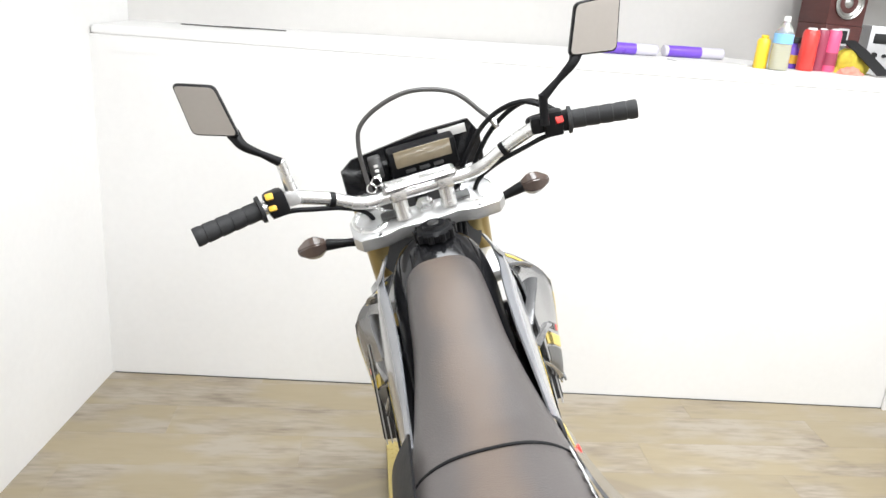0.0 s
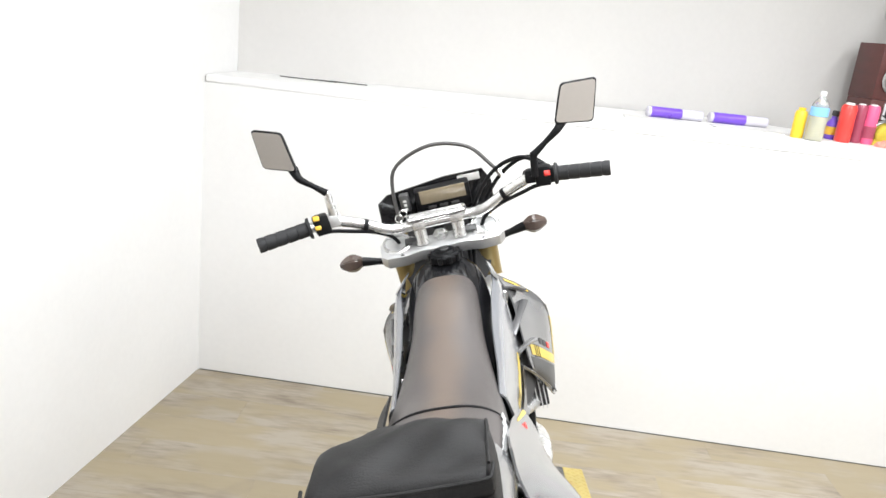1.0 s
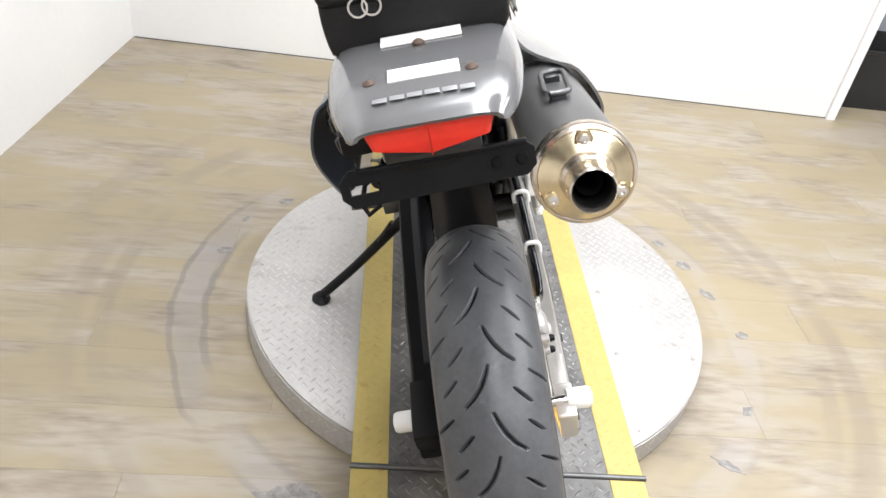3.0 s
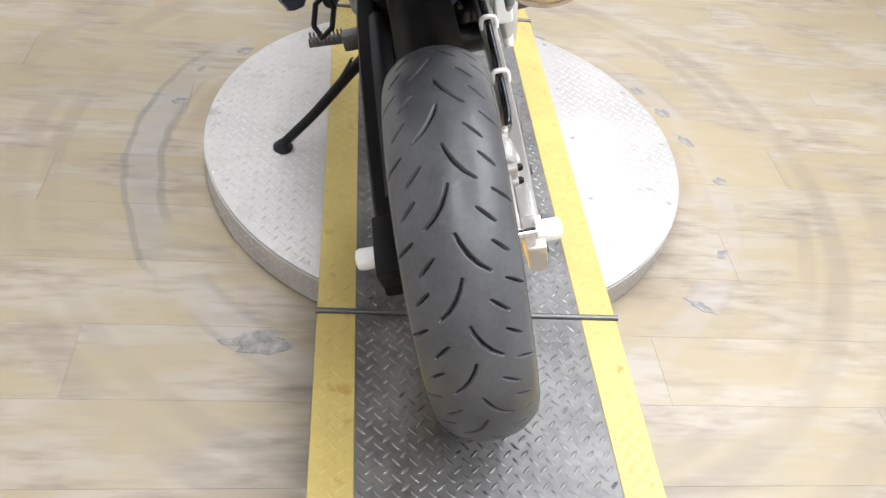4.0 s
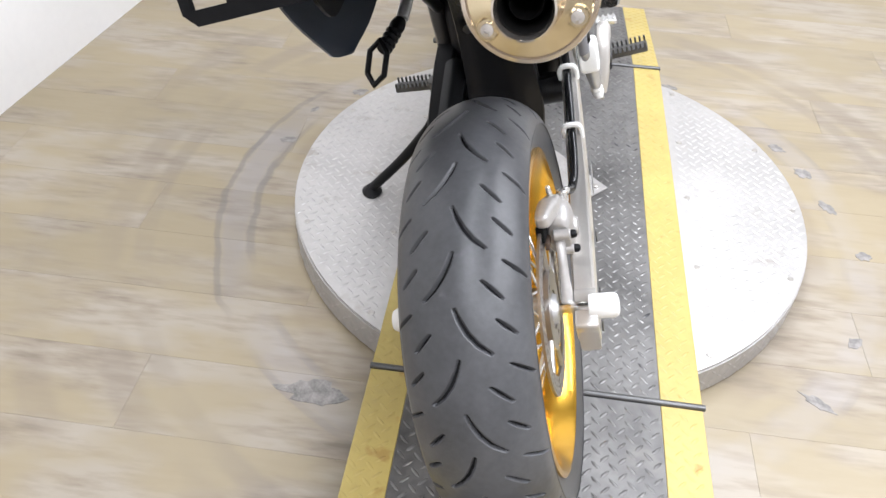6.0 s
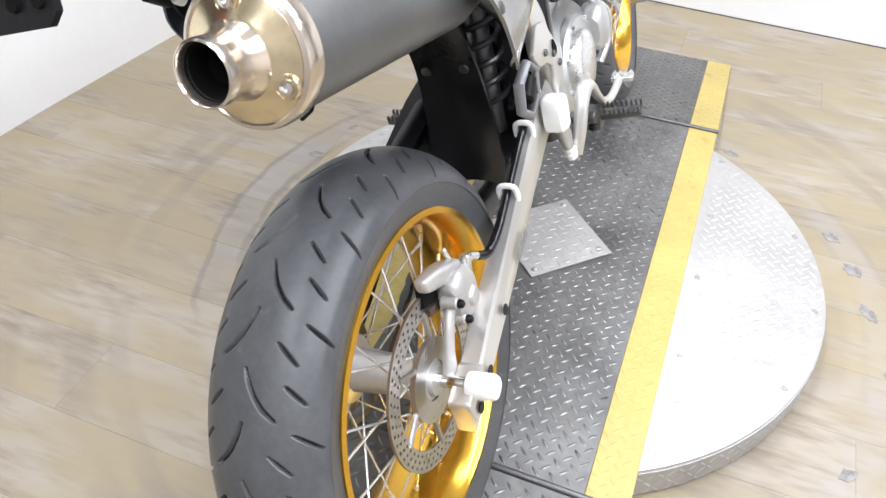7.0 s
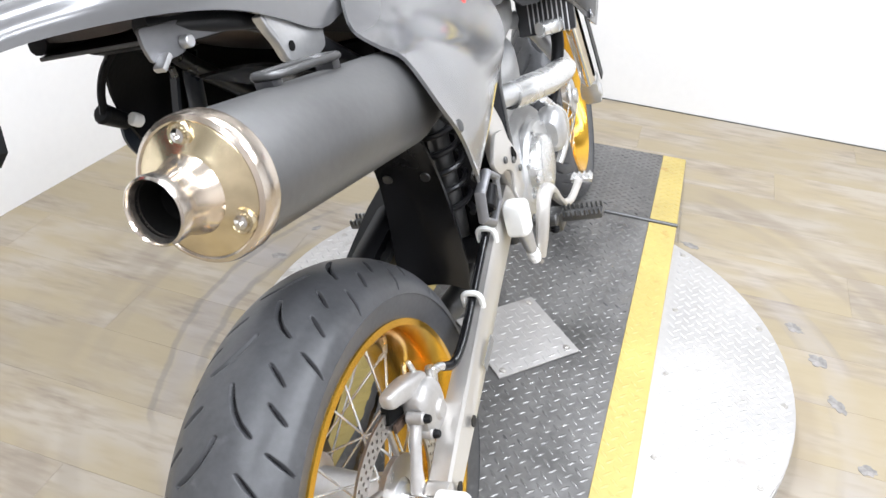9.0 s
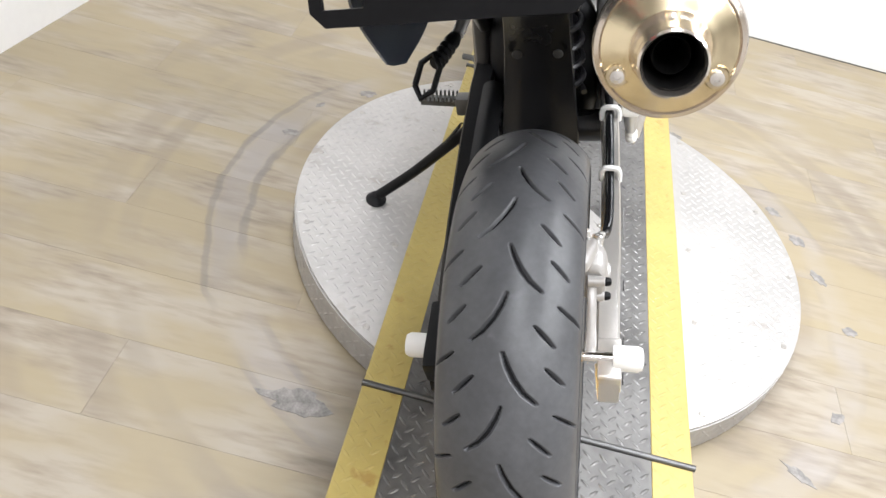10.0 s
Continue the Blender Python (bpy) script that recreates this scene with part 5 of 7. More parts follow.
    # side panel, meeting the tail at a seam and flared round the muffler
    sp = [
        [(s * 0.125, 0.62, 0.825), (s * 0.116, 0.50, 0.875), (s * 0.110, 0.40, 0.918), (s * 0.107, 0.27, 0.968), (s * 0.111, 0.172, 1.000)],
        [(s * 0.145, 0.60, 0.790), (s * 0.140, 0.48, 0.835), (s * 0.132, 0.36, 0.885), (s * 0.122, 0.235, 0.938), (s * 0.117, 0.150, 0.962)],
        [(s * 0.155, 0.575, 0.765), (s * 0.162, 0.46, 0.800), (s * 0.164, 0.35, 0.842), (s * 0.154, 0.22, 0.905), (s * 0.135, 0.118, 0.932)],
        [(s * 0.158, 0.552, 0.755), (s * 0.172, 0.445, 0.783), (s * 0.186, 0.335, 0.835), (s * 0.194, 0.205, 0.900), (s * 0.172, 0.098, 0.914)],
        [(s * 0.160, 0.53, 0.745), (s * 0.180, 0.43, 0.765), (s * 0.204, 0.32, 0.812), (s * 0.220, 0.19, 0.872), (s * 0.204, 0.082, 0.902)],
        [(s * 0.168, 0.43, 0.722), (s * 0.190, 0.35, 0.735), (s * 0.217, 0.26, 0.770), (s * 0.234, 0.16, 0.820), (s * 0.232, 0.072, 0.854)],
        [(s * 0.180, 0.303, 0.700), (s * 0.196, 0.27, 0.705), (s * 0.213, 0.215, 0.725), (s * 0.227, 0.16, 0.758), (s * 0.237, 0.100, 0.800)],
        [(s * 0.192, 0.205, 0.696), (s * 0.199, 0.195, 0.698), (s * 0.207, 0.183, 0.702), (s * 0.214, 0.172, 0.707), (s * 0.221, 0.158, 0.716)],
    ]
    if s < 0:
        sp = [[(x * (1 - 0.16 * max(0.0, (abs(x) - 0.11) / 0.12)), y, z) for x, y, z in row] for row in sp]
    dense = relaxed(spline_rows(sp, 4), 30)
    # the left panel gets a darker base colour than the right
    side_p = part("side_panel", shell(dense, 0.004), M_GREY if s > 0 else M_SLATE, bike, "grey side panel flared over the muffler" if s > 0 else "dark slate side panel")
    part("stripe_decal", shell(patch(dense, 0.025, lambda v: 0.055 - 0.055 * v, 0.02, 0.36, 0.0028, s), 0.0007), M_GREEN_YELLOW, side_p, "yellow stripe decal")
    part("stripe_decal", shell(patch(dense, 0.66, 0.93, 0.10, 0.17, 0.0028, s), 0.0007), M_GREEN_YELLOW, side_p, "thin yellow stripe")
    for k, (u, v) in enumerate(((0.085, 0.26), (0.80, 0.95))):
        q = patch(dense, u, u, v, v, 0.001, s, 1)[0][0]
        part("panel_bolt", lathe([(0, 0), (0.008, 0), (0.007, 0.003), (0, 0.004)], 14, axis_to(q, q + Vector((s, 0, 0.2)))), M_RED_PLASTIC if k == 0 else M_STEEL_DARK, side_p, "panel fastener")
# tail fender
def tail_loop(y, w, top, drop):
    """Flat on top, chamfered, then down the sides."""
    prof = [(1.0, 1.0), (1.0, 0.80), (0.985, 0.55), (0.93, 0.30), (0.84, 0.10), (0.74, 0.02), (0.55, 0.006), (0.28, 0.0), (0.0, -0.006)]
    right = [(w * u, y, top - drop * v) for u, v in prof]
    return [(-x, yy, z) for x, yy, z in right] + list(reversed(right))[1:]


tail_ctrl = [(0.165, 0.1085, 1.020, 0.075), (0.10, 0.1085, 1.033, 0.090), (0.03, 0.108, 1.047, 0.070), (-0.03, 0.107, 1.058, 0.054), (-0.10, 0.105, 1.068, 0.043), (-0.17, 0.102, 1.074, 0.034), (-0.24, 0.093, 1.077, 0.026), (-0.285, 0.081, 1.074, 0.021), (-0.304, 0.072, 1.071, 0.016), (-0.312, 0.067, 1.067, 0.008)]
tail = [tail_loop(*r) for r in tail_ctrl]
cols = [smooth_path([tail[i][j] for i in range(len(tail))], 4) for j in range(17)]
grid = [[cols[j][i] for j in range(17)] for i in range(len(cols[0]))]
part("tail_fender", shell(grid, 0.005), M_GREY, bike, "glossy grey tail fender")
for (y, w, d) in ((-0.132, 0.088, 0.024), (-0.229, 0.071, 0.027)):
    part("sticker", box(w, d, 0.0016, at(0.002, y, 1.0762 if y > -0.2 else 1.0800, 2 if y > -0.2 else 1), 0.0004), M_WHITE, bike, "white paper sticker")
for x, y, z in ((-0.001, -0.151, 1.076), (0.049, -0.238, 1.0775), (-0.052, -0.236, 1.0775)):
    part("fender_bolt", lathe([(0, 0), (0.007, 0), (0.0065, 0.003), (0.003, 0.0055), (0, 0.006)], 12, at(x, y, z)), M_RUST, bike, "rusty fender bolt")
# lettering on the fender as plain bars
for k in range(6):
    part("letter_bar", box(0.0140, 0.0080, 0.0006, at(-0.041 + k * 0.0165, -0.278 + 0.0022 * (1 - ((k - 2.5) / 2.5) ** 2), 1.0800, 4), 0.0003), M_LETTER, bike, "pale lettering bar")
# lamp, plate bracket, mudguard
lamp = skin([[(x * f, -0.273 - 0.62 * dy - (0.010 if abs(x) < 0.02 else 0.0) * dy / 0.048, z) for x, z in ((-0.062, 1.066), (0.0, 1.067), (0.062, 1.066), (0.062, 1.057), (0.057, 1.041), (0.0, 1.037), (-0.057, 1.041), (-0.062, 1.057))] for f, dy in ((1, 0), (1, 0.034), (0.97, 0.044), (0.90, 0.048))])
tail_lamp = part("tail_lamp", lamp, M_RED, bike, "red tail lamp lens", angle=15)
part("lens_seam", box(0.0012, 0.003, 0.030, at(0.0, -0.3125, 1.050), 0.0004), M_LENS_SEAM, tail_lamp, "darker moulding seam")
part("lamp_base", box(0.094, 0.034, 0.014, at(0, -0.286, 1.031, -4), 0.005), M_FLAP, bike, "black lamp base")
PLATE = at(0, -0.298, 1.005, 72) @ at(0, 0, 0, 0, 0, 1.5)


def slotted_bar(length, height, thick, slots, m, cut_r=0.010):
    """A bar with rounded ends and open slots: cells in rows, left out where a slot lies."""
    xs = sorted({-length / 2, length / 2, *(v for a, b, _, _ in slots for v in (a, b))})
    zs = sorted({-height / 2, height / 2, *(v for _, _, a, b in slots for v in (a, b))})
    xs = sorted({*xs, -length / 2 + cut_r, length / 2 - cut_r})
    bm = bmesh.new()
    vs = {}

    def v(i, j, k):
        if (i, j, k) not in vs:
            x, z = xs[i], zs[j]
            if i in (0, len(xs) - 1):
                z *= 0.45
            elif i in (1, len(xs) - 2) and abs(abs(z) - height / 2) < 1e-6:
                z *= 0.94
            vs[i, j, k] = bm.verts.new((x, z, (k - 0.5) * thick))
        return vs[i, j, k]

    solid = lambda i, j: 0 <= i < len(xs) - 1 and 0 <= j < len(zs) - 1 and not any(a - 1e-6 <= xs[i] and xs[i + 1] <= b + 1e-6 and c - 1e-6 <= zs[j] and zs[j + 1] <= d + 1e-6 for a, b, c, d in slots)
    for i in range(len(xs) - 1):
        for j in range(len(zs) - 1):
            if not solid(i, j):
                continue
            for k in (0, 1):
                bm.faces.new([v(i, j, k), v(i + 1, j, k), v(i + 1, j + 1, k), v(i, j + 1, k)])
            for di, dj, e in ((-1, 0, ((i, j), (i, j + 1))), (1, 0, ((i + 1, j), (i + 1, j + 1))), (0, -1, ((i, j), (i + 1, j))), (0, 1, ((i, j + 1), (i + 1, j + 1)))):
                if not solid(i + di, j + dj):
                    (a, b), (c, d) = e
                    bm.faces.new([v(a, b, 0), v(c, d, 0), v(c, d, 1), v(a, b, 1)])
    bmesh.ops.recalc_face_normals(bm, faces=bm.faces)
    bm.transform(m)
    return bm


bracket = part("plate_bracket", slotted_bar(0.190, 0.037, 0.006, [(-0.086, -0.056, -0.0065, 0.0035)], PLATE), M_BLACK, bike, "black empty licence plate bracket with an open slot", smooth=False)
part("bracket_rib", box(0.165, 0.004, 0.007, PLATE @ at(0.006, 0.0165, 0.004), 0.0015), M_BLACK, bracket, "black stiffening rib")
part("bracket_arm", box(0.056, 0.026, 0.020, at(-0.006, -0.286, 1.016, 20), 0.006), M_BLACK, bike, "black bracket arm")
for x in (0.058, 0.082):
    part("bracket_bolt", lathe([(0, 0), (0.006, 0), (0.005, 0.003), (0, 0.003)], 12, PLATE @ at(x, 0.0, 0.0030)), M_SOOT_SHADE, bracket, "dark bolt")
# plugs where the rear indicators were taken off
for x, y, z, r in ((-0.112, -0.155, 1.012, 0.016), (-0.103, -0.215, 1.030, 0.013), (-0.108, -0.185, 0.990, 0.012)):
    part("indicator_plug", rod((x + 0.03, y + 0.01, z + 0.004), (x, y, z), r, 14, r * 0.8, bevel=0.003), M_BLACK, bike, "black rubber indicator plug")
part("lamp_side", box(0.034, 0.060, 0.026, at(-0.072, -0.262, 1.046, 0, 0, 6), 0.006), M_BLACK, bike, "black lamp side piece")
part("bracket_clip", box(0.020, 0.012, 0.014, at(-0.040, -0.278, 1.024, 20), 0.003), M_ALU_BRIGHT, bike, "bright steel clip")
# inner tail: underside box, subframe rails, bracket plate
part("under_tail", box(0.150, 0.22, 0.04, at(0, 0.07, 0.990, -8), 0.012), M_BLACK, bike, "black under-tail box")
part("tail_bracket", prism([(-0.06, -0.05), (0.06, -0.05), (0.075, 0.05), (-0.075, 0.05)], 0.004, at(0, -0.055, 1.004, -4), bevel=0.001), M_STEEL_DARK, bike, "grey steel tail bracket")
ear = [(-0.119, 1.022), (-0.060, 1.012), (-0.010, 1.000), (-0.014, 0.984), (-0.062, 0.992), (-0.078, 0.986), (-0.102, 0.988), (-0.118, 0.992), (-0.121, 1.008)]
part("bracket_ear", prism(rounded(ear, 0.004, 3), 0.004, Matrix(((0, 0, 1, 0.072), (1, 0, 0, 0), (0, 1, 0, 0), (0, 0, 0, 1))), bevel=0.001), M_SILVER_GREY, bike, "grey steel bracket ear")
part("ear_tab", box(0.012, 0.018, 0.006, at(0.078, -0.112, 0.990, 30), 0.002), M_ALU, bike, "bent bright tab")
part("ear_bolt", rod((0.074, -0.074, 0.995), (0.084, -0.074, 0.995), 0.006, 10, bevel=0.001), M_ALU, bike, "bright bolt")
# rubber stub that hangs on the far side under the tail
part("wiring_plug", rod((-0.130, -0.004, 0.917), (-0.134, 0.030, 0.892), 0.012, 12, 0.010, bevel=0.003), M_BLACK, bike, "black wiring plug")
part("wiring_lead", tube([(-0.128, -0.002, 0.915), (-0.122, 0.004, 0.940), (-0.110, 0.012, 0.962), (-0.090, 0.03, 0.985)], 0.0045, 8, 5), M_BLACK, bike, "black wiring lead")
part("plug_clip", rod((-0.118, 0.022, 0.898), (-0.118, 0.034, 0.889), 0.008, 10, bevel=0.002), M_NYLON, bike, "pale plug end")
well = [[(-0.094, 0.010, 0.985), (-0.122, 0.016, 0.94), (-0.130, 0.024, 0.90), (-0.134, 0.045, 0.845)]]
well += [[(-0.096, y, 0.975), (-0.126, y, 0.93), (-0.136, y, 0.88), (-0.140, y, 0.80)] for y in (0.10, 0.20, 0.32, 0.44)]
inner = part("inner_fender", shell(spline_rows(well, 4), 0.004), M_BLACK, bike, "black inner fender wall under the tail")
for y0, z0, y1, z1, wid in ((0.113, 0.915, 0.094, 0.852, 0.012), (0.152, 0.925, 0.140, 0.842, 0.036)):
    ribs = [[(-0.116 - 0.012 * t, y0 + (y1 - y0) * t + d * wid, z0 + (z1 - z0) * t) for d in (-0.5, -0.2, 0.2, 0.5)] for t in (0, 0.5, 1)]
    for row in ribs:
        for k in (1, 2):
            row[k] = (row[k][0] + 0.006, row[k][1], row[k][2])
    part("fender_rib", shell(ribs, 0.003), M_SLATE, inner, "slate grey moulded rib")
part("rib_clip", box(0.006, 0.008, 0.014, at(-0.110, 0.108, 0.918), 0.002), M_ALU_BRIGHT, bike, "bright clip")
part("tail_wire", tube([(0.060, 0.02, 0.985), (0.064, 0.045, 0.968), (0.066, 0.085, 0.948), (0.070, 0.15, 0.930), (0.076, 0.22, 0.905)], 0.0028, 8, 5), M_STEEL_DARK, bike, "grey wire under the tail")
mbr = [(0.004, 0.990), (0.036, 0.983), (0.075, 0.966), (0.112, 0.944), (0.108, 0.922), (0.080, 0.918), (0.054, 0.926), (0.030, 0.932), (0.022, 0.954), (0.010, 0.974)]
part("muffler_bracket", prism(rounded(mbr, 0.008, 3), 0.012, Matrix(((0, 0, 1, 0.100), (1, 0, 0, 0), (0, 1, 0, 0), (0, 0, 0, 1))), bevel=0.004), M_ALU, bike, "cast muffler bracket")
# the hole is a black disc in place of its shade
part("bracket_hole", lathe([(0, 0), (0.0055, 0), (0.0055, 0.0008), (0, 0.0008)], 14, at(0.1062, 0.040, 0.946, 0, 90)), M_SOOT_SHADE, bike, "black disc standing for a shaded bolt hole")
la, lb = Vector((0.150, -0.086, 0.958)), Vector((0.157, 0.015, 0.938))
wv = Vector((0.0150, 0, 0))
ringpts = [la - wv * 0.6, la + wv * 0.6, la.lerp(lb, 0.12) + wv, la.lerp(lb, 0.5) + wv, la.lerp(lb, 0.88) + wv, lb + wv * 0.6, lb - wv * 0.6, la.lerp(lb, 0.88) - wv, la.lerp(lb, 0.5) - wv, la.lerp(lb, 0.12) - wv, la - wv * 0.6]
part("muffler_hanger", tube(ringpts, 0.0038, 10, 4), M_STEEL_DARK, bike, "dark steel hanger loop on the muffler")
for t in (0.04, 0.96):
    e = la.lerp(lb, t)
    part("hanger_foot", box(0.020, 0.016, 0.018, Matrix.Translation(e + Vector((0, 0, -0.011))), 0.003), M_FRAME, bike, "dark hanger foot")
flap = [[(x * w, y, z) for x in (-1, -0.5, 0, 0.5, 1)] for w, y, z in ((0.056, 0.10, 0.915), (0.054, 0.26, 0.83), (0.052, 0.37, 0.72), (0.055, 0.415, 0.62), (0.062, 0.425, 0.52), (0.068, 0.42, 0.44), (0.062, 0.405, 0.385))]
for row in flap:
    for k, (x, y, z) in enumerate(row):
        row[k] = (x, y - 0.018 * (abs(x) / 0.06) ** 2, z)
part("mud_flap", shell(spline_rows(flap, 4), 0.004), M_FLAP, bike, "black plastic mud flap")
for x in (-0.034, 0.034):
    part("flap_bolt", lathe([(0, 0), (0.009, 0), (0.008, 0.003), (0, 0.004)], 12, at(x, 0.398, 0.605, 100)), M_STEEL_DARK, bike, "dark bolt")
for s in (-1, 1):
    part("subframe_rail", tube([(s * 0.085, 0.56, 0.84), (s * 0.088, 0.30, 0.90), (s * 0.080, 0.05, 0.975), (s * 0.060, -0.10, 1.020)], 0.010, 10, 4), M_FRAME, bike, "black subframe rail")
    part("subframe_rail", tube([(s * 0.105, 0.52, 0.60), (s * 0.105, 0.35, 0.74), (s * 0.092, 0.14, 0.905), (s * 0.078, 0.07, 0.965)], 0.011, 10, 4), M_FRAME, bike, "black subframe strut")
    part("frame_spar", tube([(s * 0.035, 0.93, 0.96), (s * 0.085, 0.80, 0.90), (s * 0.105, 0.64, 0.80), (s * 0.112, 0.56, 0.66), (s * 0.108, 0.53, 0.50), (s * 0.10, 0.56, 0.38)], 0.018, 12, 5), M_FRAME, bike, "black frame spar")
for s in (-1, 1):
    spar = [[(s * 0.118, y0, z0), (s * 0.130, (y0 + y1) / 2, (z0 + z1) / 2), (s * 0.122, y1, z1)] for (y0, z0), (y1, z1) in (((0.590, 0.790), (0.650, 0.760)), ((0.560, 0.735), (0.622, 0.712)), ((0.540, 0.690), (0.598, 0.668)), ((0.536, 0.640), (0.596, 0.612)), ((0.530, 0.580), (0.590, 0.552)), ((0.520, 0.500), (0.580, 0.470)))]
    part("frame_side_spar", shell(spline_rows(spar, 4), 0.010), M_GLOSS_BLACK, bike, "glossy black frame side spar")
# dark parts round the swing arm pivot
part("pivot_block", body([(0.475, 0.050, 0.42, 0.52), (0.49, 0.085, 0.40, 0.58), (0.52, 0.100, 0.38, 0.64), (0.56, 0.100, 0.36, 0.66), (0.60, 0.08, 0.38, 0.62)], 22, 3.4, 3), M_BLACK, bike, "black frame pivot block")
part("suspension_link", tube([(0.0, 0.30, 0.365), (0.02, 0.40, 0.345), (0.02, 0.50, 0.350)], [0.018, 0.026, 0.020], 12, 4), M_STEEL_DARK, bike, "dark suspension link")
part("frame_down_tube", tube([(0, 0.97, 0.92), (0, 1.0, 0.75), (0, 0.99, 0.50), (0, 0.93, 0.36), (0, 0.80, 0.33)], 0.021, 12, 5), M_FRAME, bike, "black frame down tube")
# ---- muffler
MUF_A, MUF_B = Vector((0.1545, -0.226, 0.9230)), Vector((0.157, 0.235, 0.820))
mm = axis_to(MUF_A, MUF_B)
mlen = (MUF_B - MUF_A).length
muffler = new("muffler")
muffler.parent = bike
tagged(muffler, "satin black muffler with a bright end cap")
part("can", lathe([(0.0212, 0.016), (0.0545, 0.016), (0.0555, 0.02), (0.0555, mlen - 0.12), (0.044, mlen - 0.05), (0.026, mlen - 0.02), (0.0, mlen - 0.02)], 56, mm), M_MUFFLER, muffler, "satin black can")
part("end_cap", lathe([(0.0290, -0.003), (0.034, -0.001), (0.040, 0.003), (0.0505, 0.0065), (0.0520, 0.0075), (0.0515, 0.010), (0.0500, 0.012)], 64, mm), M_CAP, muffler, "polished heat-tinted end cap")
part("cap_rim", lathe([(0.0505, 0.0085), (0.0535, 0.0065), (0.0572, 0.0085), (0.0585, 0.012), (0.0588, 0.016), (0.0588, 0.026), (0.0575, 0.029), (0.0556, 0.030)], 64, mm), M_OUTLET, muffler, "bright rolled cap rim")
part("outlet", lathe([(0.0215, -0.030), (0.0222, -0.040), (0.0238, -0.0425), (0.0256, -0.041), (0.0262, -0.036), (0.0256, -0.030), (0.0254, -0.016), (0.0275, -0.010), (0.0300, -0.005), (0.0312, -0.001), (0.0285, 0.001)], 56, mm), M_OUTLET, muffler, "polished outlet pipe")
part("outlet_bore", lathe([(0.0217, -0.034), (0.0210, -0.010), (0.0205, 0.055), (0, 0.055)], 40, mm), M_SOOT_SHADE, muffler, "sooty bore")
part("outlet_core", lathe([(0.0150, 0.04), (0.0150, -0.014), (0.0142, -0.016), (0.0132, -0.014), (0.0128, 0.04)], 36, mm, closed=True), M_SOOT_SHADE, muffler, "dark inner baffle tube")
for ang in (92, 212, 332):
    ca, sa = math.cos(radians(ang)), math.sin(radians(ang))
    p = mm @ Vector((0.0435 * ca, 0.0435 * sa, 0.0035))
    q = mm @ Vector((0.0435 * ca, 0.0435 * sa, -1))
    part("bolt_pocket", lathe([(0, 0.0006), (0.0085, 0.0006), (0.0098, 0.0022), (0.0104, 0.0004), (0.0104, -0.003)], 22, axis_to(p, q)), M_CAP, muffler, "pressed bolt pocket")
    part("cap_bolt", lathe([(0, 0.0008), (0.0062, 0.0008), (0.0056, 0.0040), (0.0026, 0.0046), (0.0024, 0.0020), (0, 0.0020)], 14, axis_to(p, q)), M_CHROME, muffler, "bright button-head bolt")
part("mid_pipe", tube([MUF_B + Vector((0, -0.03, 0.006)), MUF_B + Vector((-0.012, 0.06, -0.02)), (0.125, 0.40, 0.76), (0.095, 0.52, 0.69), (0.09, 0.62, 0.65)], 0.022, 14, 5), M_ALU, bike, "steel mid pipe")
# ---- swing arm, chain, brake
def arm(s, mat):
    rows = []
    for y, z, h, t in ((-0.062, 0.300, 0.042, 0.030), (-0.02, 0.314, 0.052, 0.034), (0.06, 0.346, 0.062, 0.034), (0.18, 0.390, 0.070, 0.031), (0.34, 0.446, 0.076, 0.028), (0.46, 0.479, 0.080, 0.028), (0.60, 0.501, 0.082, 0.030)):
        outer = 0.128 - 0.0016 - 0.0108 * y - (0.0 if y < 0.2 else 0.030 * (y - 0.2)) + (0.015 + 0.0125 * max(0.0, min(1.0, y / 0.4)) * 0.45)
        x = (outer - t / 2) if s > 0 else 0.008 - (outer - 0.008 - t / 2) - 0.006
        t = t if s > 0 else t + 0.012
        rows.append([(x + dx * t / 2, y, z + dz * h / 2) for dx, dz in ((-0.8, -1), (0.8, -1), (1, -0.8), (1, 0.8), (0.8, 1), (-0.8, 1), (-1, 0.8), (-1, -0.8))])
    return part("swing_arm", skin(rows), mat, bike, "bare aluminium swing arm beam" if s > 0 else "black painted swing arm beam", angle=25)


arm(1, M_SWING)
arm(-1, M_BLACK)
part("swing_arm_bridge", rod((-0.11, 0.455, 0.43), (0.11, 0.455, 0.43), 0.030, 16), M_FRAME, bike, "black cross tube")
part("axle_block", prism(rounded([(-0.034, -0.022), (0.036, -0.026), (0.042, 0.0), (0.036, 0.024), (-0.030, 0.022)], 0.007), 0.034, Matrix(((0, 0, 1, 0.1270), (1, 0, 0, -0.030), (0, 1, 0, 0.322), (0, 0, 0, 1))) @ at(0, 0, 0, 0, 0, 15), bevel=0.003), M_SWING, bike, "aluminium axle adjuster block")
part("axle_block", box(0.054, 0.110, 0.062, AXLE @ at(-0.122, 0.006, 0.004, 17), 0.008), M_BLACK, bike, "black axle adjuster block")
part("axle", rod(AXLE @ Vector((-0.15, 0, 0)), AXLE @ Vector((0.140, 0, 0)), 0.010, 16), M_CHROME, bike, "steel axle")
for s in (-1, 1):
    sl = lathe([(0, 0), (0.018, 0), (0.019, 0.004), (0.019, 0.036), (0.016, 0.042), (0.008, 0.044), (0, 0.044)], 24, AXLE @ at(s * (0.124 if s > 0 else 0.140), 0, 0, 0, 90 * s))
    part("axle_slider", sl, M_NYLON, bike, "white nylon axle slider")
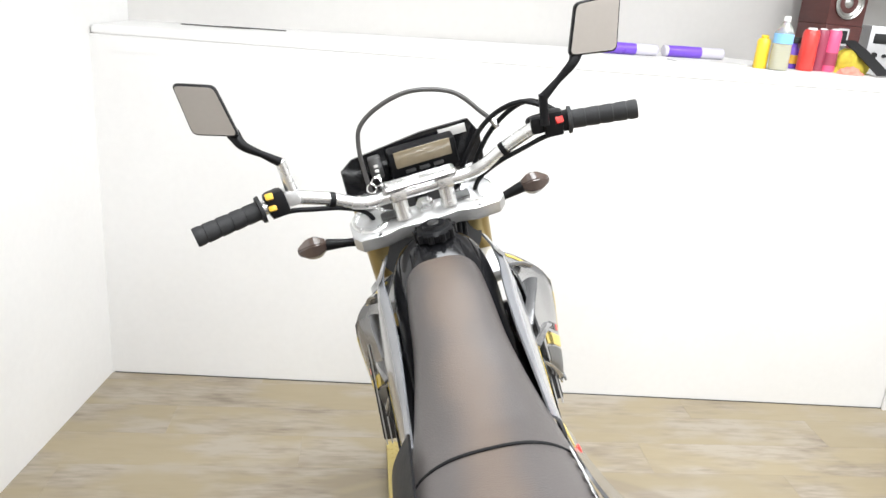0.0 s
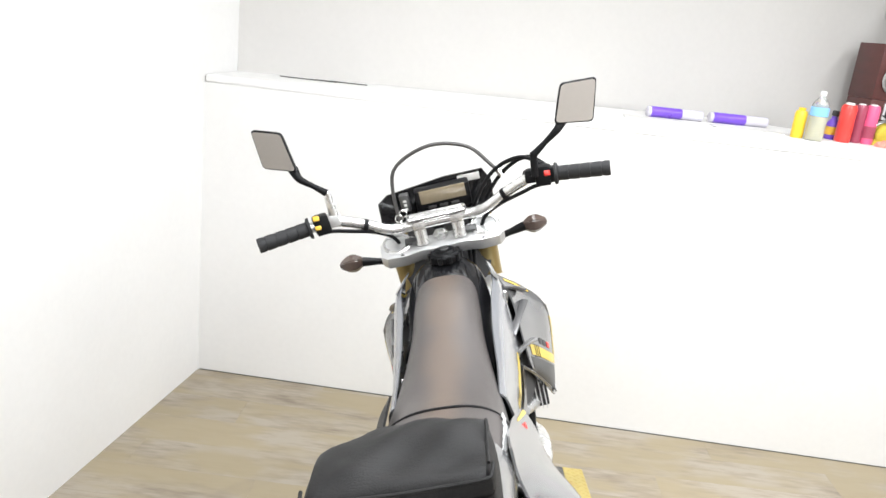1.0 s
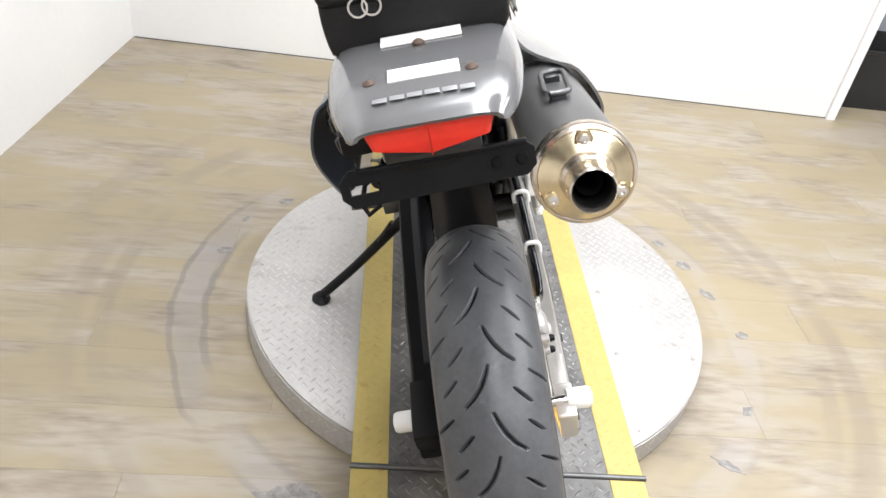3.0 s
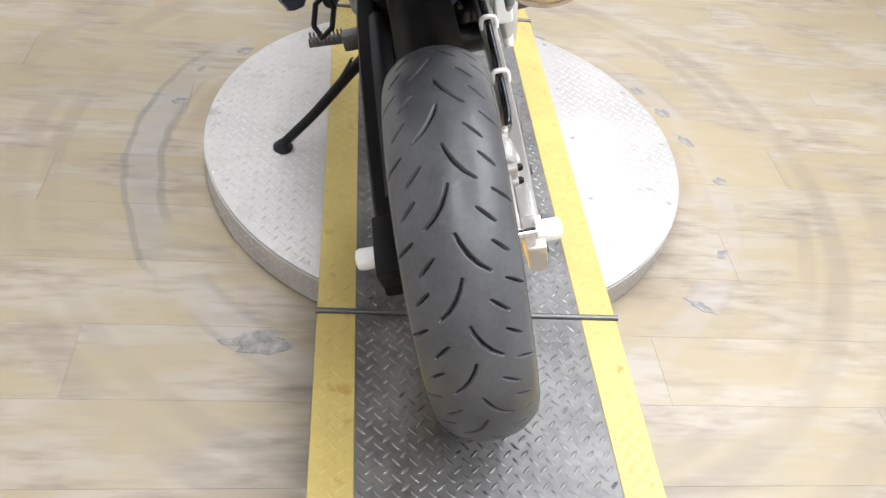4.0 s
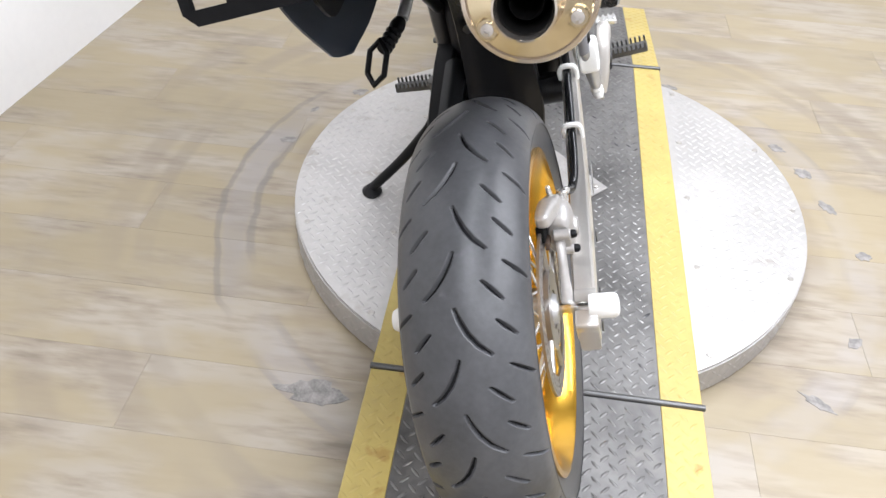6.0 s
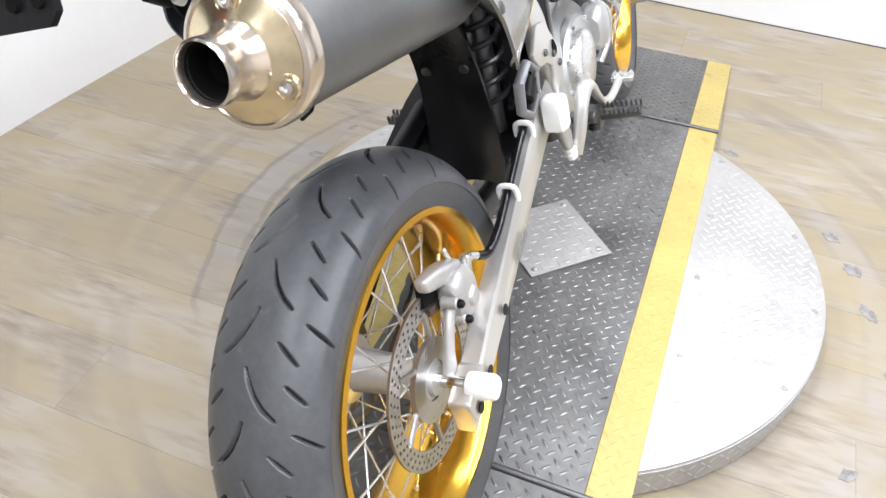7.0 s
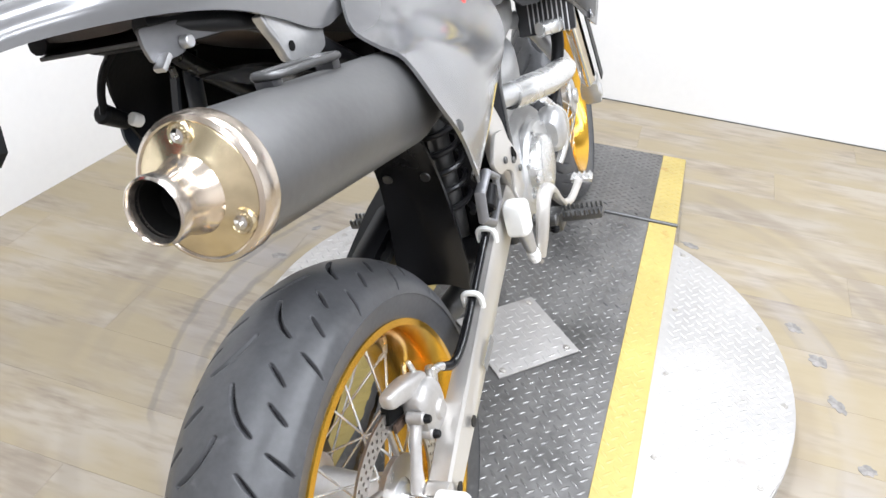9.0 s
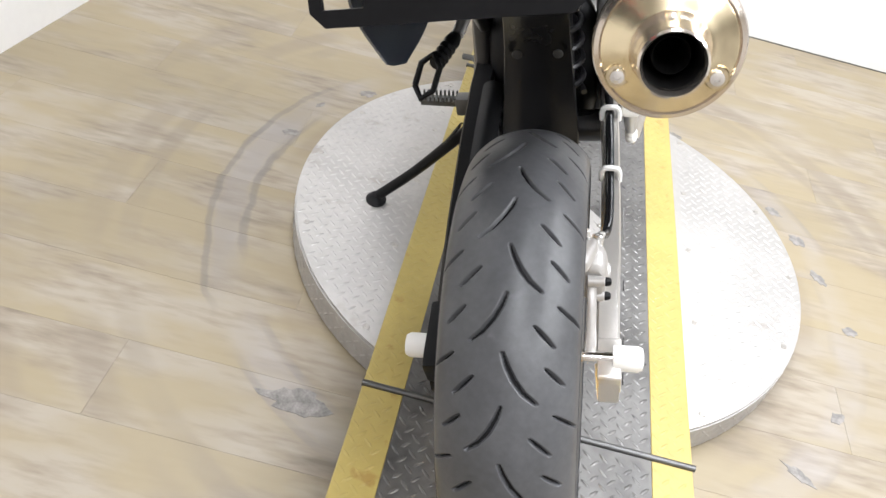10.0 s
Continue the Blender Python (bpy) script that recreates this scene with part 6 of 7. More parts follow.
for x, y, z in ((0.1215, 0.378, 0.502), (0.1230, 0.258, 0.461)):
    part("hose_guide", tube([(x + 0.015, y, z - 0.014), (x + 0.015, y, z + 0.002), (x + 0.010, y, z + 0.0105), (x - 0.006, y, z + 0.0115), (x - 0.0125, y, z + 0.005), (x - 0.0125, y, z - 0.012)], 0.0048, 8, 4), M_NYLON, bike, "white plastic hose guide")
part("brake_hose", tube([(0.112, 0.128, 0.440), (0.119, 0.150, 0.428), (0.1235, 0.19, 0.437), (0.1230, 0.258, 0.461), (0.1225, 0.32, 0.484), (0.1215, 0.378, 0.502), (0.118, 0.44, 0.520), (0.115, 0.50, 0.545)], 0.0070, 12, 6), M_GLOSS_BLACK, bike, "glossy black brake hose")
caliper = part("brake_caliper", body([(0.036, 0.015, 0.398, 0.450, 0.100), (0.046, 0.020, 0.386, 0.462, 0.100), (0.066, 0.022, 0.378, 0.466, 0.100), (0.088, 0.020, 0.376, 0.458, 0.100), (0.102, 0.014, 0.386, 0.444, 0.100)], 22, 3.0, 4), M_CALIPER, bike, "cast aluminium rear brake caliper")
part("caliper_bridge", body([(0.004, 0.005, 0.478, 0.490, 0.083), (0.010, 0.010, 0.470, 0.494, 0.084), (0.032, 0.013, 0.460, 0.490, 0.086), (0.060, 0.016, 0.450, 0.482, 0.090), (0.088, 0.012, 0.442, 0.468, 0.094)], 18, 3.4, 4), M_CALIPER, caliper, "cast bridge over the disc")
part("piston_boss", rod((0.100, 0.070, 0.416), (0.126, 0.070, 0.416), 0.019, 22, 0.016, bevel=0.004), M_CALIPER, caliper, "round piston boss")
part("caliper_bracket", tube([(0.100, -0.020, 0.335), (0.100, -0.002, 0.372), (0.100, 0.020, 0.405), (0.098, 0.045, 0.425)], [0.013, 0.0085, 0.008, 0.010], 12, 5, flat=0.7), M_CALIPER, bike, "cast caliper bracket")
part("bleed_nipple", rod((0.092, 0.082, 0.470), (0.091, 0.078, 0.492), 0.0045, 10, 0.0035, bevel=0.001), M_ALU_BRIGHT, caliper, "bright bleed nipple")
part("banjo_fitting", rod((0.106, 0.096, 0.436), (0.107, 0.104, 0.462), 0.0085, 12, bevel=0.002), M_ALU_BRIGHT, caliper, "bright banjo bolt")
part("hose_end", tube([(0.106, 0.100, 0.452), (0.110, 0.116, 0.449), (0.112, 0.130, 0.439)], [0.0068, 0.0060, 0.0068], 10, 4), M_ALU_BRIGHT, caliper, "bright crimped hose end")
# solid black block painting the shade of the slot
part("pad_gap", box(0.012, 0.060, 0.026, at(0.078, 0.030, 0.452, -22), 0.003), M_SOOT_SHADE, caliper, "black block standing for the shaded pad slot")
part("brake_pad", box(0.006, 0.036, 0.012, at(0.084, 0.022, 0.432, -18), 0.002), M_RUST, caliper, "worn brown brake pad edge")
for y, z in ((0.030, 0.436), (0.040, 0.398)):
    part("slide_pin_boss", rod((0.092, y, z), (0.118, y, z), 0.0090, 16, 0.0082, bevel=0.002), M_CALIPER, caliper, "cast slide pin boss")
    part("slide_pin_boot", rod((0.117, y, z), (0.127, y, z), 0.0070, 14, 0.0058, bevel=0.002), M_BLACK, caliper, "black rubber boot")
# recesses drawn as black discs, their shade put into the colour
for y, z in ((-0.040, 0.308), (0.012, 0.326), (0.105, 0.358)):
    part("arm_hole", lathe([(0, 0), (0.009, 0), (0.009, 0.0012), (0, 0.0012)], 18, at(0.1465, y, z, 0, 90)), M_BLACK, bike, "black disc standing for a shaded bolt recess in the arm")
part("arm_label", box(0.001, 0.055, 0.018, at(0.1470, 0.215, 0.392, 16), 0.0003), M_LETTER, bike, "worn pale label")
# chain and guard on the other side
chain = bmesh.new()
loop = []
for k in range(90):
    u = k / 90
    if u < 0.4:
        loop.append((0.0 + 0.56 * u / 0.4, 0.312 + 0.085 + (0.43 + 0.045 - 0.397) * u / 0.4))
    elif u < 0.5:
        a = math.pi / 2 - math.pi * (u - 0.4) / 0.1
        loop.append((0.56 + 0.045 * math.cos(a), 0.43 + 0.045 * math.sin(a)))
    elif u < 0.85:
        w = (u - 0.5) / 0.35
        loop.append((0.56 - 0.56 * w, 0.385 + (0.227 - 0.385) * w))
    else:
        a = -math.pi / 2 - math.pi * (u - 0.85) / 0.15
        loop.append((0.085 * math.cos(a), 0.312 + 0.085 * math.sin(a)))
for k, (y, z) in enumerate(loop):
    y2, z2 = loop[(k + 1) % 90]
    box(0.016 if k % 2 else 0.012, math.hypot(y2 - y, z2 - z) * 1.02, 0.012, at(-0.082, (y + y2) / 2, (z + z2) / 2, math.degrees(math.atan2(z2 - z, y2 - y))), bm=chain)
part("chain", chain, M_STEEL_DARK, bike, "dark oily drive chain", smooth=False)
sp = bmesh.new()
lathe([(0.045, -0.003), (0.088, -0.003), (0.088, 0.003), (0.045, 0.003)], 42, AXLE @ at(-0.090, 0, 0) @ AX_X, sp, closed=True)
part("sprocket", sp, M_STEEL_DARK, bike, "rear sprocket")
part("chain_guard", shell(spline_rows([[(-0.066, y, z), (-0.085, y, z + 0.012), (-0.104, y, z + 0.006)] for y, z in ((0.02, 0.425), (0.15, 0.455), (0.30, 0.490), (0.46, 0.510))], 3), 0.004), M_BLACK, bike, "black plastic chain guard")
# shock
spring = bmesh.new()
pts = []
for k in range(160):
    t = k / 159
    a = t * 2 * math.pi * 7
    c = Vector((0.042, 0.455, 0.50)).lerp(Vector((0.030, 0.500, 0.72)), t)
    pts.append(c + Vector((0.034 * math.cos(a), 0.034 * math.sin(a), 0)))
part("shock_spring", tube(pts, 0.0055, 8, 1, spring), M_FRAME, bike, "black shock spring")
part("shock_body", rod((0.044, 0.448, 0.46), (0.028, 0.51, 0.76), 0.020, 16), M_STEEL_DARK, bike, "dark shock absorber")
# ---- engine
part("crankcase", body([(0.56, 0.085, 0.38, 0.50), (0.62, 0.112, 0.33, 0.53), (0.72, 0.118, 0.31, 0.545), (0.84, 0.115, 0.31, 0.54), (0.93, 0.095, 0.33, 0.50), (0.97, 0.06, 0.36, 0.46)], 28, 3.4), M_ALU, bike, "cast aluminium crankcase")
part("clutch_cover", lathe([(0.066, 0.0), (0.066, 0.022), (0.060, 0.030), (0.052, 0.033), (0.0, 0.035)], 40, at(0.112, 0.735, 0.440, 0, 90)), M_ALU_BRIGHT, bike, "smooth round clutch cover")
part("side_cover", lathe([(0.085, 0.0), (0.085, 0.012), (0.080, 0.018), (0.0, 0.018)], 36, at(0.102, 0.755, 0.44, 0, 90) @ Matrix.Diagonal((1.0, 1.25, 1, 1))), M_ALU, bike, "cast side cover")
for k in range(7):
    t = 2 * math.pi * k / 7
    part("cover_bolt", rod((0.116, 0.755 + 0.095 * math.cos(t), 0.44 + 0.075 * math.sin(t)), (0.126, 0.755 + 0.095 * math.cos(t), 0.44 + 0.075 * math.sin(t)), 0.006, 8), M_ALU_BRIGHT, bike, "steel bolt")
part("water_pump", body([(0.855, 0.020, 0.42, 0.48, 0.12), (0.875, 0.030, 0.40, 0.50, 0.12), (0.905, 0.030, 0.40, 0.50, 0.12), (0.925, 0.018, 0.42, 0.48, 0.12)], 18, 2.6, 3), M_ALU, bike, "cast water pump cover")
part("cylinder", body([(0.70, 0.060, 0.52, 0.66), (0.725, 0.082, 0.52, 0.67), (0.80, 0.085, 0.52, 0.68), (0.875, 0.078, 0.53, 0.68), (0.895, 0.060, 0.54, 0.67)], 24, 3.6), M_ALU, bike, "aluminium cylinder")
part("cylinder_head", body([(0.69, 0.065, 0.665, 0.79), (0.715, 0.090, 0.665, 0.80), (0.80, 0.095, 0.67, 0.81), (0.885, 0.085, 0.675, 0.80), (0.905, 0.060, 0.685, 0.79)], 24, 3.6), M_ALU, bike, "aluminium cylinder head")
part("header_pipe", tube([(0.045, 0.89, 0.70), (0.075, 0.99, 0.66), (0.115, 1.03, 0.58), (0.145, 1.00, 0.545), (0.150, 0.90, 0.570), (0.144, 0.75, 0.605), (0.118, 0.63, 0.636), (0.098, 0.54, 0.66)], 0.0195, 16, 6), M_ALU, bike, "steel exhaust header")
part("heat_shield", tube([(0.148, 0.995, 0.546), (0.152, 0.93, 0.562), (0.150, 0.80, 0.592), (0.136, 0.70, 0.617), (0.122, 0.645, 0.630)], [0.022, 0.027, 0.028, 0.028, 0.025], 18, 5), M_ALU_BRIGHT, bike, "bright header heat shield")
part("coolant_hose", tube([(0.12, 0.90, 0.49), (0.13, 0.95, 0.54), (0.14, 0.985, 0.60), (0.14, 0.99, 0.66)], 0.014, 12, 5), M_BLACK, bike, "black coolant hose")
part("coolant_elbow", tube([(0.15, 0.965, 0.655), (0.155, 0.94, 0.66), (0.13, 0.90, 0.665)], 0.016, 12, 4), M_ALU_BRIGHT, bike, "bright coolant elbow")
part("hose_clip", lathe([(0.0145, -0.005), (0.0165, -0.005), (0.0165, 0.005), (0.0145, 0.005)], 16, axis_to((0.131, 0.953, 0.543), (0.138, 0.98, 0.59)), closed=True), M_CHROME, bike, "bright hose clip")
part("oil_pipe", tube([(0.118, 0.87, 0.53), (0.125, 0.90, 0.50), (0.14, 0.93, 0.46), (0.135, 0.93, 0.40), (0.12, 0.90, 0.36)], 0.009, 10, 5), M_ALU_BRIGHT, bike, "bright oil pipe")
part("airbox", box(0.16, 0.26, 0.16, at(0, 0.40, 0.80), 0.03), M_BLACK, bike, "black air box")
part("carburettor", box(0.10, 0.12, 0.10, at(0, 0.60, 0.73), 0.02), M_ALU, bike, "carburettor")
# right foot controls
YZ = lambda x, y, z: Matrix(((0, 0, 1, x), (1, 0, 0, y), (0, 1, 0, z), (0, 0, 0, 1)))
part("frame_plate", prism(rounded([(-0.020, 0.030), (0.020, 0.040), (0.052, -0.010), (0.085, -0.105), (0.078, -0.155), (0.040, -0.150), (0.016, -0.110), (-0.014, -0.055)], 0.010), 0.018, YZ(0.126, 0.485, 0.640), bevel=0.004), M_SWING, bike, "polished frame side plate")
# not cut through: a black patch gives the opening's shade
part("plate_window", prism(rounded([(-0.009, -0.016), (0.009, -0.012), (0.006, 0.016), (-0.010, 0.010)], 0.004), 0.004, YZ(0.1345, 0.528, 0.560)), M_SOOT_SHADE, bike, "black patch standing for a shaded opening in the plate")
hg = [(0.392, 0.618), (0.430, 0.655), (0.468, 0.645), (0.500, 0.605), (0.528, 0.566), (0.512, 0.512), (0.482, 0.500), (0.470, 0.530), (0.482, 0.560), (0.452, 0.580), (0.418, 0.588)]
part("heel_guard", prism(rounded(hg, 0.010), 0.008, YZ(0.152, 0, 0), bevel=0.003), M_SWING, bike, "polished heel guard")
# black patch for the shade in the guard's opening
part("guard_window", prism(rounded([(0.484, 0.590), (0.498, 0.572), (0.506, 0.582), (0.492, 0.604)], 0.004), 0.003, YZ(0.1570, 0, 0)), M_SOOT_SHADE, bike, "black patch standing for a shaded opening in the guard")
rpeg = new("passenger_peg")
rpeg.parent = bike
tagged(rpeg, "grey folded passenger foot peg")
hexr = [Vector((0.160, 0.335 + 0.046 * math.cos(a), 0.594 + 0.040 * math.sin(a))) for a in [2 * math.pi * (k + 0.3) / 6 for k in range(7)]]
part("peg_loop", tube(hexr, 0.0085, 10, 1, flat=0.7), M_SILVER_GREY, rpeg, "grey cast hexagonal loop")
part("peg_rubber", rod((0.158, 0.318, 0.585), (0.158, 0.355, 0.606), 0.014, 12, 0.011, bevel=0.003), M_BLACK, rpeg, "black peg rubber")
for y, z in ((0.447, 0.600), (0.486, 0.580), (0.512, 0.552)):
    part("guard_bolt", rod((0.154, y, z), (0.160, y, z), 0.0060, 12, bevel=0.001), M_STEEL_DARK, bike, "dark bolt")
res_bm = body([(0.418, 0.014, 0.474, 0.520, 0.158), (0.424, 0.017, 0.466, 0.530, 0.158), (0.445, 0.018, 0.458, 0.528, 0.158), (0.464, 0.017, 0.456, 0.518, 0.158), (0.470, 0.013, 0.462, 0.506, 0.158)], 20, 6.0, 3)
part("fluid_reservoir", res_bm, M_NYLON, bike, "milky white brake fluid reservoir")
part("master_cylinder", tube([(0.158, 0.452, 0.480), (0.160, 0.462, 0.440), (0.162, 0.470, 0.405)], [0.014, 0.013, 0.009], 14, 4), M_ALU, bike, "cast brake master cylinder")
part("pushrod_boot", lathe([(0.010, 0), (0.012, 0.006), (0.009, 0.010), (0.012, 0.016), (0.009, 0.020), (0.010, 0.026)], 14, axis_to((0.162, 0.468, 0.412), (0.165, 0.478, 0.37))), M_NYLON, bike, "pale rubber boot")
part("brake_pedal", tube([(0.170, 0.486, 0.385), (0.178, 0.494, 0.425), (0.184, 0.510, 0.470), (0.187, 0.535, 0.490), (0.188, 0.565, 0.478), (0.187, 0.600, 0.440), (0.184, 0.650, 0.400), (0.182, 0.710, 0.372), (0.180, 0.770, 0.362), (0.180, 0.805, 0.362)], [0.010, 0.012, 0.013, 0.0135, 0.0125, 0.011, 0.009, 0.008, 0.008, 0.009], 12, 6, flat=0.75), M_SWING, bike, "bare aluminium brake pedal")
part("pedal_pad", box(0.046, 0.022, 0.010, at(0.186, 0.815, 0.364, 10), 0.003), M_ALU_BRIGHT, bike, "toothed pedal pad")
for k in range(4):
    part("pad_tooth", box(0.004, 0.020, 0.005, at(0.170 + k * 0.011, 0.815, 0.371, 10), 0.001), M_ALU_BRIGHT, bike)
part("pedal_rod", rod((0.163, 0.474, 0.395), (0.169, 0.488, 0.372), 0.005, 8), M_SCREW, bike, "steel push rod")
part("pedal_spring", lathe([(0.0075, 0), (0.0085, 0.003), (0.0070, 0.006), (0.0085, 0.009), (0.0070, 0.012), (0.0085, 0.015), (0.0070, 0.018), (0.0085, 0.021), (0.0075, 0.024)], 12, axis_to((0.186, 0.552, 0.420), (0.186, 0.552, 0.38))), M_BLACK, bike, "black pedal spring")
part("pedal_pivot", rod((0.150, 0.545, 0.425), (0.196, 0.545, 0.425), 0.012, 14, bevel=0.002), M_STEEL_DARK, bike, "pedal pivot bolt")
for s in (-1, 1):
    y0, z0 = 0.612, 0.395
    peg = new("foot_peg")
    peg.parent = bike
    tagged(peg, "serrated steel foot peg")
    bmx = box(0.080, 0.028, 0.012, at(s * 0.225, y0, z0, 0, -s * 4), 0.003)
    part("peg_bar", bmx, M_STEEL_DARK, peg, "dark peg bar")
    for k in range(9):
        for t in (-1, 1):
            part("peg_tooth", box(0.004, 0.006, 0.012, at(s * (0.190 + k * 0.0088), y0 + t * 0.014, z0 + 0.008 + 0.0006 * k, 0, -s * 4), 0.001), M_STEEL_DARK, peg)
    part("peg_bracket", box(0.05, 0.035, 0.04, at(s * 0.165, y0 - 0.005, z0 - 0.006), 0.007), M_STEEL_DARK, peg, "steel peg bracket")
ppeg = new("passenger_peg")
ppeg.parent = bike
tagged(ppeg, "black folded passenger foot peg")
hexa = [Vector((-0.150, 0.226, 0.660)) + Vector((-0.026 * math.cos(a) * 0.8, 0.020 * math.sin(a), 0.024 * math.sin(a) - 0.014 * math.cos(a))) for a in [2 * math.pi * k / 6 for k in range(7)]]
part("peg_loop", tube(hexa, 0.0048, 8, 1), M_BLACK, ppeg, "black wire loop")
part("peg_rubber", lathe([(0, 0), (0.011, 0), (0.013, 0.006), (0.011, 0.010), (0.0135, 0.016), (0.011, 0.021), (0.0135, 0.027), (0.011, 0.032), (0.0135, 0.038), (0.011, 0.044), (0.013, 0.052), (0.010, 0.066), (0, 0.066)], 12, axis_to((-0.138, 0.240, 0.672), (-0.112, 0.31, 0.690))), M_BLACK, ppeg, "ribbed black rubber")
part("peg_strut", tube([(-0.112, 0.30, 0.69), (-0.100, 0.34, 0.72), (-0.095, 0.32, 0.80)], 0.010, 10, 4), M_ALU, ppeg, "grey steel strut")
# gear lever, side stand
part("gear_lever", tube([(-0.135, 0.66, 0.40), (-0.160, 0.72, 0.40), (-0.170, 0.77, 0.405), (-0.200, 0.785, 0.407)], 0.007, 8, 5), M_STEEL_DARK, bike, "steel gear lever")
foot = Vector((-0.409, 0.605, 0.140))
stand = new("side_stand")
stand.parent = bike
tagged(stand, "black side stand folded out")
part("stand_leg", tube([(-0.125, 0.560, 0.385), (-0.19, 0.575, 0.325), (-0.30, 0.600, 0.222), foot + Vector((0.012, -0.003, 0.012))], [0.014, 0.013, 0.012, 0.012], 12, 4), M_BLACK, stand, "black steel leg")
pad = lathe([(0, 0), (0.026, 0), (0.027, 0.005), (0.021, 0.010), (0.014, 0.018), (0, 0.020)], 20)
pad.transform(Matrix.Translation(foot + Vector((0, 0, -0.007))) @ at(0, 0, 0, 0, LEAN, 0) @ Matrix.Diagonal((0.9, 1.0, 1, 1)))
part("stand_foot", pad, M_BLACK, stand, "black stand foot")
coil = []
for k in range(90):
    t = k / 89
    c = Vector((-0.175, 0.545, 0.375)).lerp(Vector((-0.215, 0.565, 0.320)), t)
    a = t * 2 * math.pi * 10
    coil.append(c + 0.007 * Vector((math.cos(a) * 0.7, math.sin(a), math.cos(a) * 0.7)))
part("stand_spring", tube(coil, 0.0018, 6, 1), M_BLACK, stand, "black return spring")
part("stand_bracket", box(0.05, 0.07, 0.05, at(-0.118, 0.56, 0.39), 0.008), M_FRAME, stand, "black stand bracket")

# ---------------------------------------------------------------- bag on the tail
bag = thing("tail_bag", "black fabric tail bag strapped on the fender with two metal rings", "bag", BIKE)
bag_ctrl = [  # y, half width, bottom, side top, crown, how far the left top corner falls in
    (-0.118, 0.097, 1.072, 1.138, 1.136, 0.0), (-0.116, 0.100, 1.068, 1.143, 1.141, 0.0), (-0.108, 0.102, 1.062, 1.147, 1.147, 0.0), (-0.088, 0.103, 1.056, 1.149, 1.151, 0.0), (-0.06, 0.103, 1.049, 1.150, 1.157, 0.003), (-0.03, 0.103, 1.043, 1.149, 1.160, 0.008),
    (-0.008, 0.102, 1.039, 1.144, 1.154, 0.012), (0.010, 0.101, 1.036, 1.136, 1.145, 0.014), (0.022, 0.099, 1.034, 1.125, 1.133, 0.013), (0.030, 0.097, 1.033, 1.110, 1.116, 0.009), (0.034, 0.094, 1.033, 1.080, 1.084, 0.004)]
loops = []
for y, w, z0, z1, zc, fall in bag_ctrl:
    loop = []
    for k in range(44):
        t = k / 44
        if t < 0.30:
            u = t / 0.30
            loop.append((-w * 0.97 + 2 * w * 0.97 * u, y, z0 - 0.004 * math.sin(math.pi * u)))
        elif t < 0.45:
            u = (t - 0.30) / 0.15
            loop.append((w * (0.98 - 0.03 * u ** 3 + 0.03 * math.sin(math.pi * u)), y, z0 + (z1 - z0) * u))
        elif t < 0.85:
            u = (t - 0.45) / 0.40
            x = 0.95 * w * (1 - 2 * u)
            ridge = max(0.0, 1 - abs(x / w) ** 5.0)
            fold = (0.0042 * math.sin(3.1 * x / w + 38 * y + 0.6) + 0.0022 * math.sin(8.3 * x / w - 61 * y)) * ridge * (0 if y < -0.092 else 1)
            inner = max(0.0, -x / w - 0.25) / 0.70
            loop.append((x, y + (0.010 * ridge if y > 0.015 else 0), z1 + (zc - z1) * ridge + fold - fall * min(1.0, inner) ** 1.3))
        else:
            u = (t - 0.85) / 0.15
            loop.append((-w * (0.98 - 0.03 * (1 - u) ** 3 + 0.03 * math.sin(math.pi * u)), y, z1 - fall + (z0 - z1 + fall) * u))
    loops.append(loop)
lc = [smooth_path([loops[i][j] for i in range(len(loops))], 4) for j in range(44)]
part("bag_body", skin([[lc[j][i] for j in range(44)] for i in range(len(lc[0]))]), M_BAG, bag, "black coated fabric", angle=60)
lip = [(-0.1030, -0.098, 1.1440), (-0.1010, -0.1120, 1.1425), (-0.0940, -0.1185, 1.1405), (-0.05, -0.1195, 1.1400), (0, -0.1200, 1.1395), (0.05, -0.1195, 1.1405), (0.0940, -0.1185, 1.1425), (0.1010, -0.1120, 1.1450), (0.1030, -0.098, 1.1470)]
part("piping", tube(lip, 0.0022, 8, 5), M_BAG, bag, "black rolled lid edge")
lid_skirt = [[(x, y, z), (x * 1.006, y - 0.0010, z - 0.008), (x * 1.002, y - 0.0002, z - 0.0155)] for x, y, z in lip]
part("lid_skirt", shell(spline_rows(lid_skirt, 3), 0.0022), M_BAG, bag, "black lid skirt over the zip")
part("zip", tube([(x * 0.985, y + 0.001, z - 0.0205) for x, y, z in lip], 0.0016, 6, 5), M_SOOT_SHADE, bag, "dark zip line")
part("side_binding", tube([(0.0985, -0.100, 1.1495), (0.098, -0.06, 1.152), (0.098, -0.03, 1.1515), (0.097, -0.008, 1.1465), (0.096, 0.010, 1.1385), (0.095, 0.022, 1.1275), (0.094, 0.031, 1.110)], 0.0020, 8, 5), M_BAG, bag, "black bound seam")
for x in (-0.0585, -0.0435):
    ring = bmesh.new()
    lathe([(0.0088, -0.0013), (0.0112, -0.0013), (0.0112, 0.0013), (0.0088, 0.0013)], 28, at(x, -0.1205, 1.1150, 80, 6 if x < -0.05 else -8), ring, closed=True)
    part("ring", ring, M_CHROME, bag, "chrome ring")

